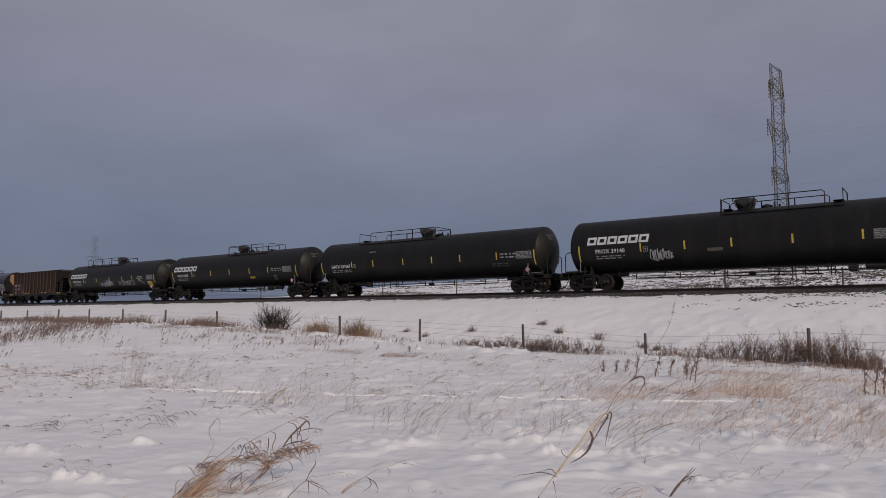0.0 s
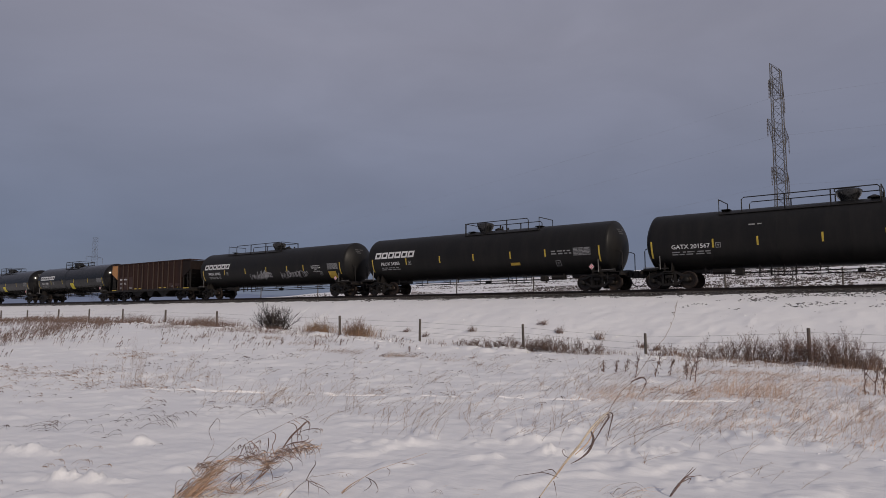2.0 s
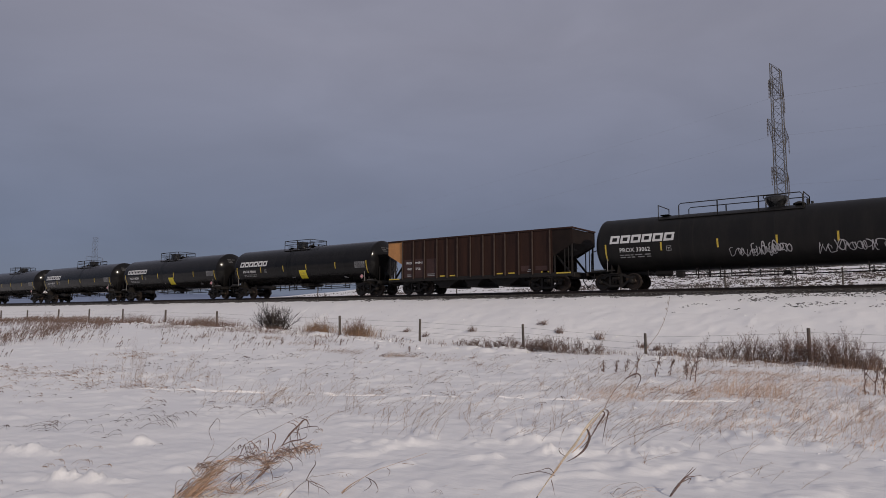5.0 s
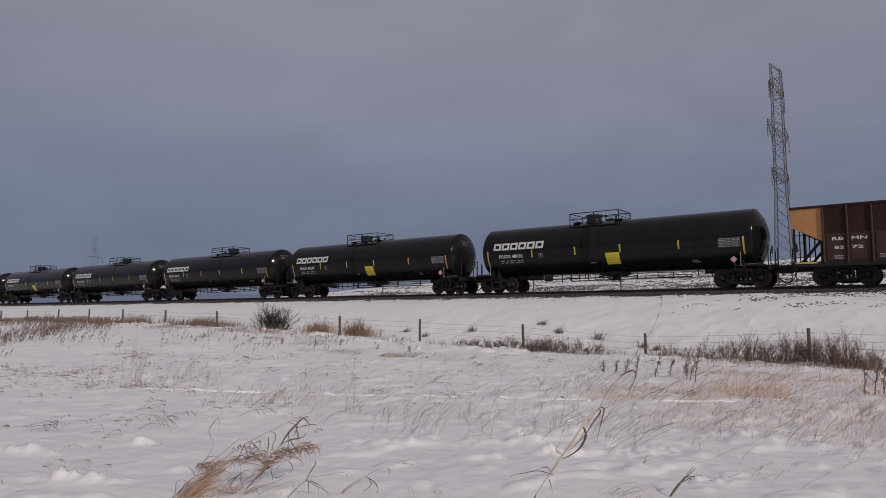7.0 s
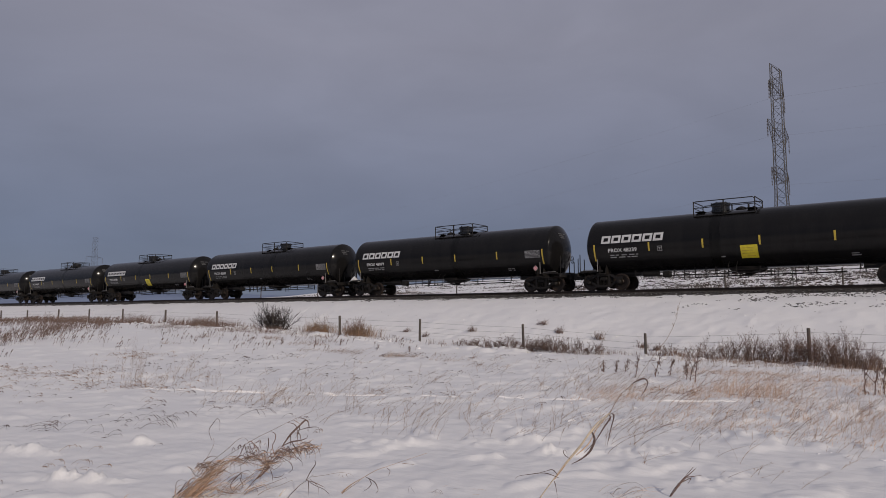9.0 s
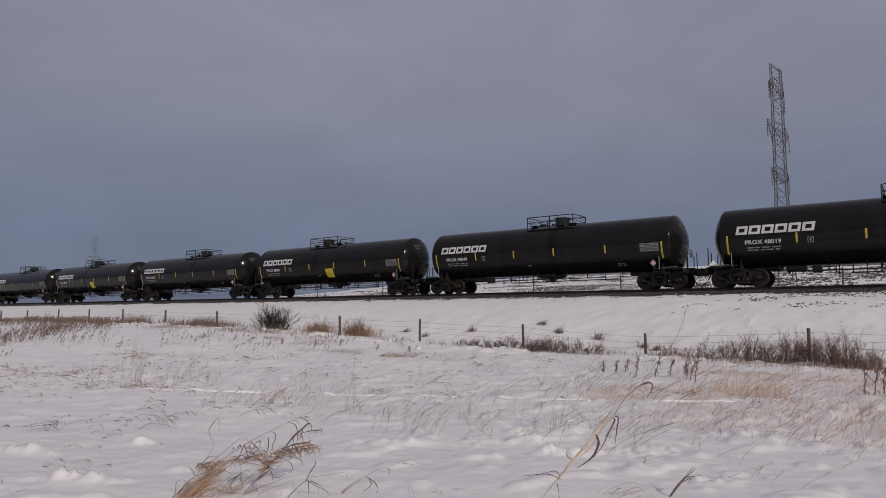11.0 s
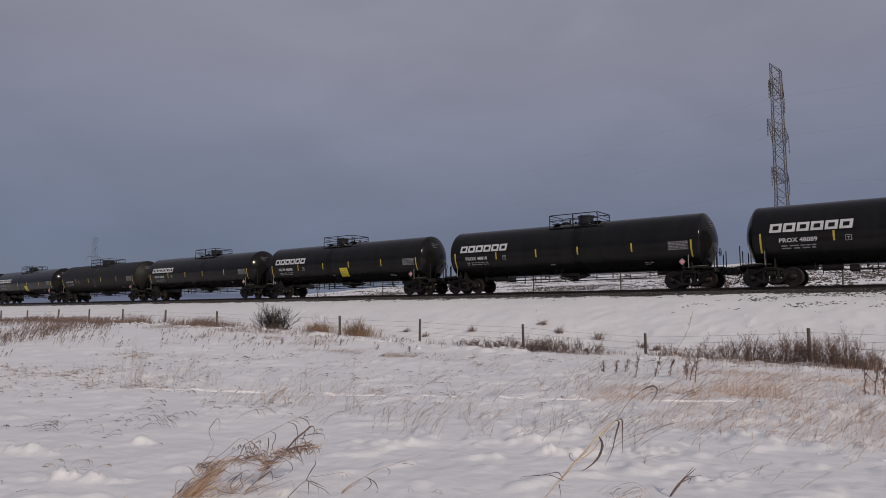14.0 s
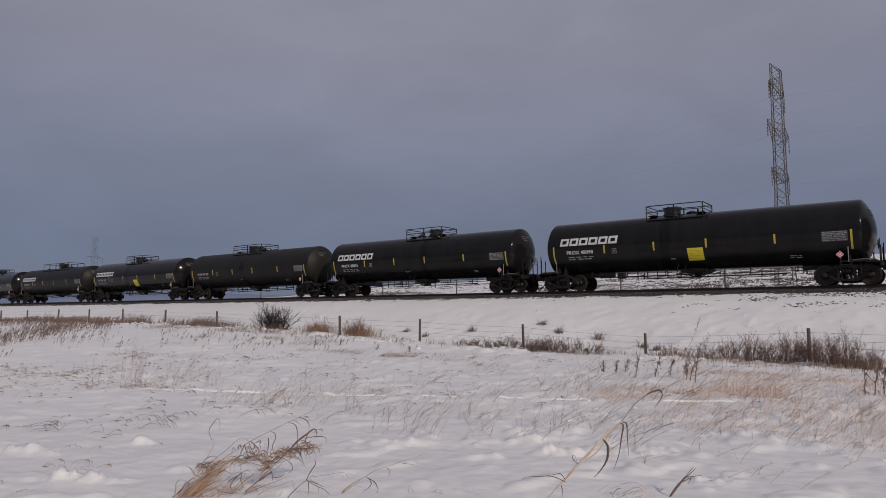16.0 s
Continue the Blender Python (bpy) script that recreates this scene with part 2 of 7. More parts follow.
    def data(self, name, material):
        me = bpy.data.meshes.new(name)
        me.from_pydata(self.v, [], self.f)
        me.materials.append(material)
        me.polygons.foreach_set("use_smooth", self.smooth)
        me.update()
        return me


def fix_normals(me, sharp=40):
    bm = bmesh.new()
    bm.from_mesh(me)
    bmesh.ops.recalc_face_normals(bm, faces=bm.faces)
    for e in bm.edges:
        if len(e.link_faces) == 2 and e.calc_face_angle(0) > radians(sharp):
            e.smooth = False
    bm.to_mesh(me)
    bm.free()


def part(name, mesh, material, parent=None, label="", at=None, fix=True):
    me = mesh.data(name, material) if isinstance(mesh, Mesh) else mesh
    if fix and isinstance(mesh, Mesh):
        fix_normals(me)
    ob = new(name, me)
    if parent is not None:
        ob.parent = parent
    if at is not None:
        ob.location = at
    return tagged(ob, label)


def smooth(a, b, x):
    t = min(1.0, max(0.0, (x - a) / (b - a)))
    return t * t * (3 - 2 * t)


# ---- the ground ----
TRACK_Y, RAIL = 36.85, 2.92
SPEED = 12.72


MOUNDS = ((-8.84, 3.35, 0.20, 0.10), (-8.5, 3.5, 0.13, 0.09), (-8.25, 3.55, 0.09, 0.06), (-6.75, 3.25, 0.15, 0.11), (-6.5, 3.35, 0.11, 0.08), (-6.95, 3.15, 0.10, 0.07), (-8.1, 4.6, 0.11, 0.12), (-3.72, 7.3, 0.20, 0.09), (-4.8, 7.4, 0.25, 0.07), (-1.85, 6.9, 0.16, 0.06),
          (-9.2, 7.0, 0.40, 0.07), (-5.7, 6.5, 0.24, 0.07), (-3.0, 8.0, 0.25, 0.08), (-2.4, 9.6, 0.3, 0.07), (-3.4, 10.8, 0.35, 0.08), (-1.8, 12.0, 0.4, 0.08), (-5.9, 9.2, 0.3, 0.06), (-7.2, 8.0, 0.3, 0.05))


def ridge(x):
    """Height of the long low rise behind the track."""
    line = ((-330.0, 2.2), (-200.0, 5.2), (-158.0, 8.4), (-141.0, 10.4), (-72.0, 11.9), (-20.0, 13.6))
    if x <= line[0][0]:
        return 2.2
    for (xa, za), (xb, zb) in zip(line, line[1:]):
        if x < xb:
            return za + (zb - za) * (x - xa) / (xb - xa)
    return 13.6


def ground_base(x, y):
    z = 0.93 * smooth(8, 44, -x) * smooth(2, 22, y)
    if y < TRACK_Y:
        t = smooth(26.5, 34.9, y)
        return z * (1 - t) + 2.55 * t
    z = 2.55 - 0.35 * smooth(39, 42, y)
    crest = ridge(x)
    t = min(1.0, max(0.0, (y - 42) / 118.0)) ** 1.6
    far = smooth(165, 420, y)
    return (z + (crest - 2.2) * t) * (1 - far) + 1.0 * far


def ground_z(x, y):
    z = ground_base(x, y)
    r = math.hypot(x, y)
    if r < 400:
        near = 1 - smooth(26, 34, y) * (1 - smooth(39, 44, y)) * 0.75
        u, w = x * 0.88 + y * 0.48, -x * 0.48 + y * 0.88
        calm = 0.45 + 0.55 * smooth(9.0, 17.0, r)
        drift = noise.noise((u * 0.16, w * 0.42, 3.1)) * 0.06 + noise.noise((u * 0.5, w * 1.25, 7.7)) * 0.026 * calm
        lump = 0.0
        if r < 40:
            lump = max(0.0, noise.noise((x * 0.9, y * 0.9, 1.3)) - 0.22) * 0.10 * calm
            # short steep crusts left round buried tufts
            c = max(0.0, noise.noise((x * 1.7, y * 1.7, 4.3)) - 0.22)
            lump += min(0.06, c * 0.36) * (0.6 + 0.4 * noise.noise((x * 5, y * 5, 2.0))) * (0.35 + 0.65 * smooth(-9.0, -5.0, x) if r < 12 else 1.0)
            for mx, my, ms, mh in MOUNDS:
                ma, mb = (x - mx) * 0.8 + (y - my) * 0.6, (y - my) * 0.8 - (x - mx) * 0.6
                d2 = (ma * ma * 0.45 + mb * mb * 1.3) / (ms * ms)
                if d2 < 6:
                    f = math.exp(-d2 * 0.7) * (0.62 + 1.1 * noise.noise((x * 5.0, y * 6.0, 5.0)) + 0.6 * noise.noise((x * 14, y * 14, 2.0)))
                    lump += mh * (0.42 * smooth(0.10, 0.55, f) + 0.25 * max(0.0, f)) * (0.85 + 0.9 * noise.noise((x * 9, y * 9, 12.0)) + 0.5 * noise.noise((x * 21, y * 21, 6.0)))
        # broken crust with steep little faces
        if r < 22:
            c = smooth(0.02, 0.30, noise.noise((x * 0.42, y * 0.42, 31.0))) * (0.35 + 0.65 * smooth(-8.0, -4.5, x)) * smooth(6.7, 7.9, r)
            lump += c * max(0.0, noise.noise((x * 2.4, y * 3.1, 33.0)) - 0.10) * 0.15 * (1 + 0.5 * noise.noise((x * 8, y * 8, 35.0)))
        # long low wind streaks
        if r < 45:
            drift += noise.noise((u * 0.30, w * 2.0, 21.0)) * 0.011
        fade = smooth(2.0, 5.0, r) * (1 - smooth(120, 400, r))
        z += (drift + lump) * near * fade * 0.9
        if r < 60:
            z += (noise.noise((u * 2.4, w * 3.6, 0.4)) * 0.016 * calm + noise.noise((x * 6.0, y * 6.0, 0.9)) * 0.010) * near
            rough = smooth(0.0, 0.35, noise.noise((x * 0.22, y * 0.22, 11.0)) + 0.12) * near
            z += max(0.0, noise.noise((u * 2.2, w * 4.2, 13.0)) - 0.05) * 0.085 * rough * calm * calm
        if -37 < x < -29 and 26.5 < y < 34:
            # footprints climbing the bank
            for ax, ay, bx, by in ((-31.0, 27.8, -33.2, 32.8), (-34.6, 30.2, -35.3, 31.8)):
                u = min(1.0, max(0.0, ((x - ax) * (bx - ax) + (y - ay) * (by - ay)) / ((bx - ax) ** 2 + (by - ay) ** 2)))
                off = math.hypot(x - ax - (bx - ax) * u, y - ay - (by - ay) * u)
                z += (0.10 * math.exp(-((off - 0.25) / 0.14) ** 2) - 0.10 * math.exp(-(off / 0.16) ** 2)) * (0.6 + 0.4 * math.sin(u * 45))
        if 21.5 < y < 26.5 and r < 80:
            # rough crusted snow among the weeds by the fence
            band = smooth(21.5, 23.4, y) * (1 - smooth(25.2, 26.4, y)) * max(smooth(-0.25, 0.2, noise.noise((x * 0.16, y * 0.3, 9.0))), smooth(-38, -35, x) * (1 - smooth(-24, -20, x)))
            z += band * (max(0.0, noise.noise((x * 1.5, y * 2.0, 4.0))) * 0.24 + noise.noise((x * 3.6, y * 3.6, 7.0)) * 0.075)
        if 26 < y < 35 and r < 80:
            z += noise.noise((x * 0.35, y * 0.9, 6.0)) * 0.05 + noise.noise((x * 1.6, y * 2.2, 8.0)) * 0.025 + max(0.0, noise.noise((x * 2.6, y * 3.4, 18.0)) - 0.15) * 0.07
    return z


def build_ground():
    angles = [radians(a) for a in np.concatenate((np.arange(-100, -80, 1.5), np.arange(-80, 12, 0.22), np.arange(12, 260, 1.5)))]
    radii = [0.0]
    r = 0.8
    while r < 4500:
        radii.append(r)
        r *= 1.0065 if 5 < r < 26 else 1.0045 if 26 <= r < 44 else 1.012 if r < 150 else 1.06
        if r < 5:
            r += 0.15
    m = Mesh()
    na = len(angles)
    v = []
    for r in radii:
        for a in angles:
            x, y = math.sin(a) * r, math.cos(a) * r
            v.append((x, y, ground_z(x, y) if r < 500 else ground_base(x, y)))
    f = []
    for i in range(len(radii) - 1):
        for k in range(na):
            q = (k + 1) % na
            f.append((i * na + k, (i + 1) * na + k, (i + 1) * na + q, i * na + q))
    m.add(v, f, True)
    ob = part("ground", m, M["snow"], fix=False)
    return tagged(ob, "snow-covered prairie field with drifts and a railway bank", "ground", kind="structure")


build_ground()


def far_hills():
    """Low hills on the horizon to the west, with haze painted in as blue-grey."""
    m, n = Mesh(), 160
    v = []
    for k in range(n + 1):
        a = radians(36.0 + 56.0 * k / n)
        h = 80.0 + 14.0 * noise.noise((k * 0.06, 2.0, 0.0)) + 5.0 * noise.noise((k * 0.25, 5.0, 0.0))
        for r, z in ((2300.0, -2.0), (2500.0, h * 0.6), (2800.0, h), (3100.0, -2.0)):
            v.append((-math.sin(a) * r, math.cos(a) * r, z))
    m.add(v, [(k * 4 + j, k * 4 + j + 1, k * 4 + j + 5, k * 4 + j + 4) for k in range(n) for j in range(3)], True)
    tagged(part("backdrop", m, M["hills"], fix=False), "low hills on the horizon, coloured blue-grey to stand for haze", "hills", kind="structure")


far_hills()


# ---- the track ----
def snow_details():
    """The crusted edge of an old foot track, and broken crust chunks."""
    m = Mesh()
    v, cols = [], 1100
    for i in range(cols):
        x = -15.4 + 12.6 * i / (cols - 1)
        y = 14.84 + 0.546 * x - 0.06 * math.sin(x * 0.7) + 0.03 * noise.noise((x * 2.2, 0, 0))
        h = 0.05 * smooth(-15.4, -13.5, x) * max(0.0, 0.35 + 1.5 * noise.noise((x * 0.9, 3.0, 1.0)) + 0.5 * noise.noise((x * 4.0, 1.0, 1.0)))
        for off, k in ((-0.04, -0.3), (-0.022, 0.6), (0.0, 1.0), (0.02, 0.6), (0.04, -0.3)):
            px, py = x - 0.48 * off, y + 0.88 * off
            v.append((px, py, ground_z(px, py) + h * k + (0.0 if k > 0 else -0.02)))
    m.add(v, [(i * 5 + k, (i + 1) * 5 + k, (i + 1) * 5 + k + 1, i * 5 + k + 1) for i in range(cols - 1) for k in range(4)], True)
    tagged(part("snow_ridge", m, M["snow"], fix=False), "thin crusted snow ridge along an old track", "snow", kind="structure")
    rnd = random.Random(17)
    c = Mesh()

    def chunk(x, y, size):
        z, n = ground_z(x, y), 9
        a0, v = rnd.uniform(0, 6.28), []
        tilt = (rnd.uniform(-0.3, 0.3), rnd.uniform(-0.3, 0.3))
        for r, h in ((1.25, -0.35), (1.0, 0.06), (0.6, 0.26)):
            for k in range(n):
                a = a0 + 6.283 * k / n
                q = r * size * rnd.uniform(0.75, 1.2)
                u, w = math.cos(a) * q, math.sin(a) * q * 0.8
                v.append((x + u, y + w, z + size * h * rnd.uniform(0.7, 1.25) + u * tilt[0] + w * tilt[1]))
        v.append((x, y, z + size * rnd.uniform(0.26, 0.40)))
        f = [(j * n + k, j * n + (k + 1) % n, (j + 1) * n + (k + 1) % n, (j + 1) * n + k) for j in range(2) for k in range(n)] + [(2 * n + k, 2 * n + (k + 1) % n, 3 * n) for k in range(n)]
        c.add(v, f, rnd.random() < 0.6)

    for k in range(1900):
        x = rnd.uniform(-60, 0)
        y = 24.2 + rnd.gauss(0, 0.9) - 0.02 * max(0, -x - 30)
        if noise.noise((x * 0.3, y * 0.8, 3.0)) + rnd.uniform(-0.15, 0.15) > 0.02:
            chunk(x, y, rnd.uniform(0.03, 0.13))
    # fine broken crust on the bank, and two lines of footprints up it
    for k in range(1500):
        x, y = rnd.uniform(-48, 4), rnd.uniform(27.0, 34.4)
        if noise.noise((x * 0.25, y * 0.6, 8.0)) + rnd.uniform(-0.3, 0.3) > 0.0:
            chunk(x, y, rnd.uniform(0.015, 0.055))
    for ax, ay, bx, by in ((-31.0, 27.8, -33.2, 32.8), (-34.6, 30.2, -35.3, 31.8)):
        for k in range(130):
            u = k / 129 + rnd.uniform(-0.01, 0.01)
            chunk(ax + (bx - ax) * u + rnd.gauss(0, 0.05), ay + (by - ay) * u, rnd.uniform(0.03, 0.085))
    for k in range(200):
        x, y = rnd.uniform(-6, 1.5), rnd.uniform(9, 20)
        if noise.noise((x * 0.7, y * 0.7, 6.0)) > 0.12:
            chunk(x, y, rnd.uniform(0.02, 0.07))
    tagged(part("snow_crust", c, M["snow"], fix=False), "broken lumps of crusted snow lying in the field", "snow", kind="stuff")


snow_details()


def build_track():
    x0, x1 = -420.0, 70.0
    bed = Mesh()
    prof = [(-2.35, -0.52), (-1.75, -0.24), (-1.35, -0.19), (1.35, -0.19), (1.75, -0.24), (2.6, -0.55)]
    xs = [x0 + (x1 - x0) * i / 700 for i in range(701)]
    v = []
    for i, x in enumerate(xs):
        for k, (y, z) in enumerate(prof):
            wob = noise.noise((x * 0.8, k * 3.0, 0.0)) * 0.10
            v.append((x, TRACK_Y + y + (wob if k in (0, 1, 4, 5) else 0), RAIL + z + (noise.noise((x * 2.3, k * 2.0, 5.0)) * 0.03)))
    n = len(prof)
    bed.add(v, [(i * n + k, i * n + k + 1, (i + 1) * n + k + 1, (i + 1) * n + k) for i in range(700) for k in range(n - 1)], False)
    tagged(part("ballast", bed, M["ballast"], fix=False), "grey crushed stone ballast bed with snow at its edge", "ballast", kind="structure")
    track = tagged(new("railway_track"), "pair of rusty steel rails on creosoted sleepers in ballast", "railway track", kind="structure")
    track.location = (0, TRACK_Y, RAIL)
    for side in (-1, 1):
        c = side * 0.755
        p = [(c - 0.07, -0.17), (c + 0.07, -0.17), (c + 0.07, -0.155), (c + 0.012, -0.13), (c + 0.012, -0.05), (c + 0.036, -0.04), (c + 0.036, -0.006), (c + 0.028, 0),
             (c - 0.028, 0), (c - 0.036, -0.006), (c - 0.036, -0.04), (c - 0.012, -0.05), (c - 0.012, -0.13), (c - 0.07, -0.155)]
        m = Mesh()
        k = len(p)
        m.add([(x0, *q) for q in p] + [(x1, *q) for q in p], [(i, (i + 1) % k, k + (i + 1) % k, k + i) for i in range(k)])
        part("rail", m, M["rail"], track)
    s = Mesh().box(-0.115, 0.115, -1.3, 1.3, -0.33, -0.165, 0.012).data("sleeper", M["sleeper"])
    fix_normals(s)
    for i in range(170):
        part("sleeper", s, None, track, at=(-62 + i * 0.52, random.uniform(-0.04, 0.04), random.uniform(-0.01, 0.01)))
    stones = Mesh()
    rnd = random.Random(4)

    def stone(x, y, size, sunk):
        z = ground_z(x, y) - sunk
        a = rnd.uniform(0, 6.28)
        q = [(math.cos(a + k * 1.571) * size * rnd.uniform(0.7, 1.5), math.sin(a + k * 1.571) * size * rnd.uniform(0.6, 1.1)) for k in range(4)]
        vs = [(x + u, y + w, z + rnd.uniform(-0.2, 0.2) * size) for u, w in q] + [(x, y, z + size * rnd.uniform(0.35, 0.8)), (x, y, z - size)]
        stones.add(vs, [(0, 1, 4), (1, 2, 4), (2, 3, 4), (3, 0, 4), (1, 0, 5), (2, 1, 5), (3, 2, 5), (0, 3, 5)])

    # loose stones over the shoulder of the bed
    for i in range(9000):
        x, u = 13 - 70 * rnd.random() ** 1.2, rnd.random()
        y, size = TRACK_Y - 2.35 + 1.1 * u, rnd.uniform(0.025, 0.06)
        z = RAIL + (-0.52 + 0.28 * min(1.0, u * 1.83) + 0.05 * max(0.0, u * 1.83 - 1)) + 0.01
        a = rnd.uniform(0, 6.28)
        vs = [(x + math.cos(a + k * 1.571) * size, y + math.sin(a + k * 1.571) * size, z + rnd.uniform(-0.3, 0.3) * size) for k in range(4)] + [(x, y, z + size * 0.7), (x, y, z - size)]
        stones.add(vs, [(0, 1, 4), (1, 2, 4), (2, 3, 4), (3, 0, 4), (1, 0, 5), (2, 1, 5), (3, 2, 5), (0, 3, 5)])
    # a ragged toe of stones below the ballast
    for i in range(16000):
        x = 14 - 110 * rnd.random() ** 1.25
        y = 34.7 - abs(rnd.gauss(0, 0.5)) - 0.7 * max(0.0, noise.noise((x * 0.45, 2.0, 0.0)))
        if noise.noise((x * 0.9, y * 2.2, 5.0)) + rnd.uniform(-0.3, 0.3) > (34.4 - y) * 0.5 - 0.12:
            stone(x, y, rnd.uniform(0.025, 0.06), 0.0)
    # strewn patches lower on the bank, drawn out along it
    for i in range(9000):
        x, y = rnd.uniform(-26, 6), rnd.uniform(31.3, 33.9)
        k = noise.noise((x * 0.42, y * 1.5, 3.0)) + 0.45 * noise.noise((x * 1.6, y * 5.5, 9.0)) - 0.06 - 0.12 * max(0, -x - 7) - 0.3 * max(0, 32.1 - y)
        if k > 0 and rnd.random() < 0.5 + k * 1.5:
            stone(x, y, rnd.uniform(0.022, 0.06), 0.004)
    for i in range(60):
        stone(rnd.uniform(-30, 8), rnd.uniform(30.6, 34), rnd.uniform(0.02, 0.045), 0.01)
    tagged(part("ballast_stones", stones, M["stone"], fix=False), "loose grey ballast stones strewn on the snowy bank", "stones", kind="stuff")


build_track()


# ---- the train ----
R, ZC = 1.53, 2.50        # tank radius and height of its axis over the rail


def on_tank(x, z, lift=0.006):
    return (x, -(math.sqrt(max(0.0, (R + lift) ** 2 - (z - ZC) ** 2))), z)


def decal_rect(m, x0, x1, z0, z1, lift=0.006, lean=0.0):
    n = max(1, int((z1 - z0) / 0.12))
    v = []
    for i in range(n + 1):
        z = z0 + (z1 - z0) * i / n
        dx = lean * (z - z0)
        v += [on_tank(x0 + dx, z, lift), on_tank(x1 + dx, z, lift)]
    m.add(v, [(2 * i, 2 * i + 1, 2 * i + 3, 2 * i + 2) for i in range(n)])


def decal_text(text, x0, x1, z0, z1, wrap=on_tank):
    cu = bpy.data.curves.new("lettering", "FONT")
    cu.body, cu.size, cu.resolution_u, cu.offset = text, 1.0, 2, 0.018
    ob = bpy.data.objects.new("lettering", cu)
    scene.collection.objects.link(ob)
    me = bpy.data.meshes.new_from_object(ob.evaluated_get(bpy.context.evaluated_depsgraph_get()))
    bpy.data.objects.remove(ob)
    bpy.data.curves.remove(cu)
    a = min(v.co.x for v in me.vertices), max(v.co.x for v in me.vertices)
    b = min(v.co.y for v in me.vertices), max(v.co.y for v in me.vertices)
    for v in me.vertices:
        v.co = wrap(x0 + (v.co.x - a[0]) / (a[1] - a[0]) * (x1 - x0), z0 + (v.co.y - b[0]) / (b[1] - b[0]) * (z1 - z0))
    me.materials.clear()
    me.materials.append(M["white"])
    return me


def brand_blocks(car, x0, x1, z0, z1, material):
    """The brand mark as six plain blocks with a slot in each."""
    w = (x1 - x0) / 6
    s = (z1 - z0) * 0.27
    for k in range(6):
        m = Mesh()
        a, b = x0 + k * w + w * 0.06, x0 + (k + 1) * w - w * 0.06
        tilt = 0.16
        for xa, xb, za, zb in ((a, b, z0, z0 + s), (a, b, z1 - s, z1), (a, a + s * 1.1, z0 + s, z1 - s), (b - s * 1.1, b, z0 + s, z1 - s)):
            decal_rect(m, xa + tilt * (za - z0), xb + tilt * (za - z0), za, zb, lean=tilt)
        part("brand_block", m, material, car, "white painted block with a slot", fix=False)


def small_print(car, x0, x1, z, rows, material, rnd, h=0.055, name="stencil_lines"):
    m = Mesh()
    for r in range(rows):
        x = x0
        while x < x1 - 0.1:
            w = min(rnd.uniform(0.14, 0.42), x1 - x)
            decal_rect(m, x, x + w, z - r * h * 2.1 - h, z - r * h * 2.1)
            x += w + rnd.uniform(0.05, 0.16)
    part(name, m, material, car, fix=False)


def strip(car, x, z0, z1, w=0.088):
    m = Mesh()
    decal_rect(m, x - w / 2, x + w / 2, z0, z1, 0.008)
    part("reflector_strip", m, M["yellow"], car, "narrow yellow reflector strip", fix=False)


def placard(car, x, z, s=0.165):
    """A diamond in an upright holder below the side of the tank."""
    y = -1.42
    at = lambda a, b, d: (x + a, y - d, z + b)
    m = Mesh()
    for d, order in ((0.01, (0, 1, 2, 3)), (-0.01, (3, 2, 1, 0))):
        m.add([at(-s, 0, d), at(0, -s, d), at(s, 0, d), at(0, s, d)], [order])
    p = part("placard", m, M["placard"], car, "white and red diamond hazard placard", fix=False)
    q = Mesh()
    for a, b in ((-0.5, 0.0), (0.5, 0.0), (0.0, 0.5), (0.0, -0.5)):
        k = s * 0.36
        q.add([at(a * s - k, b * s, 0.014), at(a * s, b * s - k, 0.014), at(a * s + k, b * s, 0.014), at(a * s, b * s + k, 0.014)], [(0, 1, 2, 3)])
    part("placard_print", q, M["red"], p, fix=False)
    h = Mesh().tube([(x, y + 0.02, z - s * 0.6), (x, y + 0.04, 1.02)], 0.018, n=5)
    h.tube([(x, y + 0.02, z), (x, y + 0.45, z + 0.02)], 0.016, n=5)
    part("placard_holder", h, M["frame"], p)


def data_panel(car, x0, x1, z0, z1, rnd, backed=True):
    m = Mesh()
    decal_rect(m, x0, x1, z0, z1, 0.006)
    p = part("stencil_panel", m, M["panelgrey"], car, "grey stencilled data panel", fix=False)
    q = Mesh()
    n = 6
    h = (z1 - z0) / n
    for r in range(n):
        x = x0 + 0.03
        while x < x1 - 0.1:
            w = min(rnd.uniform(0.10, 0.34), x1 - 0.03 - x)
            decal_rect(q, x, x + w, z0 + r * h + h * 0.28, z0 + r * h + h * 0.78, 0.010)
            x += w + rnd.uniform(0.03, 0.07)
    part("stencil_lines", q, M["dimwhite"], p, fix=False)


def outline_box(car, x, z, s=0.13):
    m = Mesh()
    t = 0.028
    decal_rect(m, x - s, x + s, z - s, z - s + t)
    decal_rect(m, x - s, x + s, z + s - t, z + s)
    decal_rect(m, x - s, x - s + t, z - s, z + s)
    decal_rect(m, x + s - t, x + s, z - s, z + s)
    decal_rect(m, x - 0.06, x + 0.06, z + 0.01, z + 0.05)
    decal_rect(m, x - 0.02, x + 0.02, z - 0.07, z + 0.02)
    part("inspection_mark", m, M["dimwhite"], car, "small white outlined inspection square", fix=False)


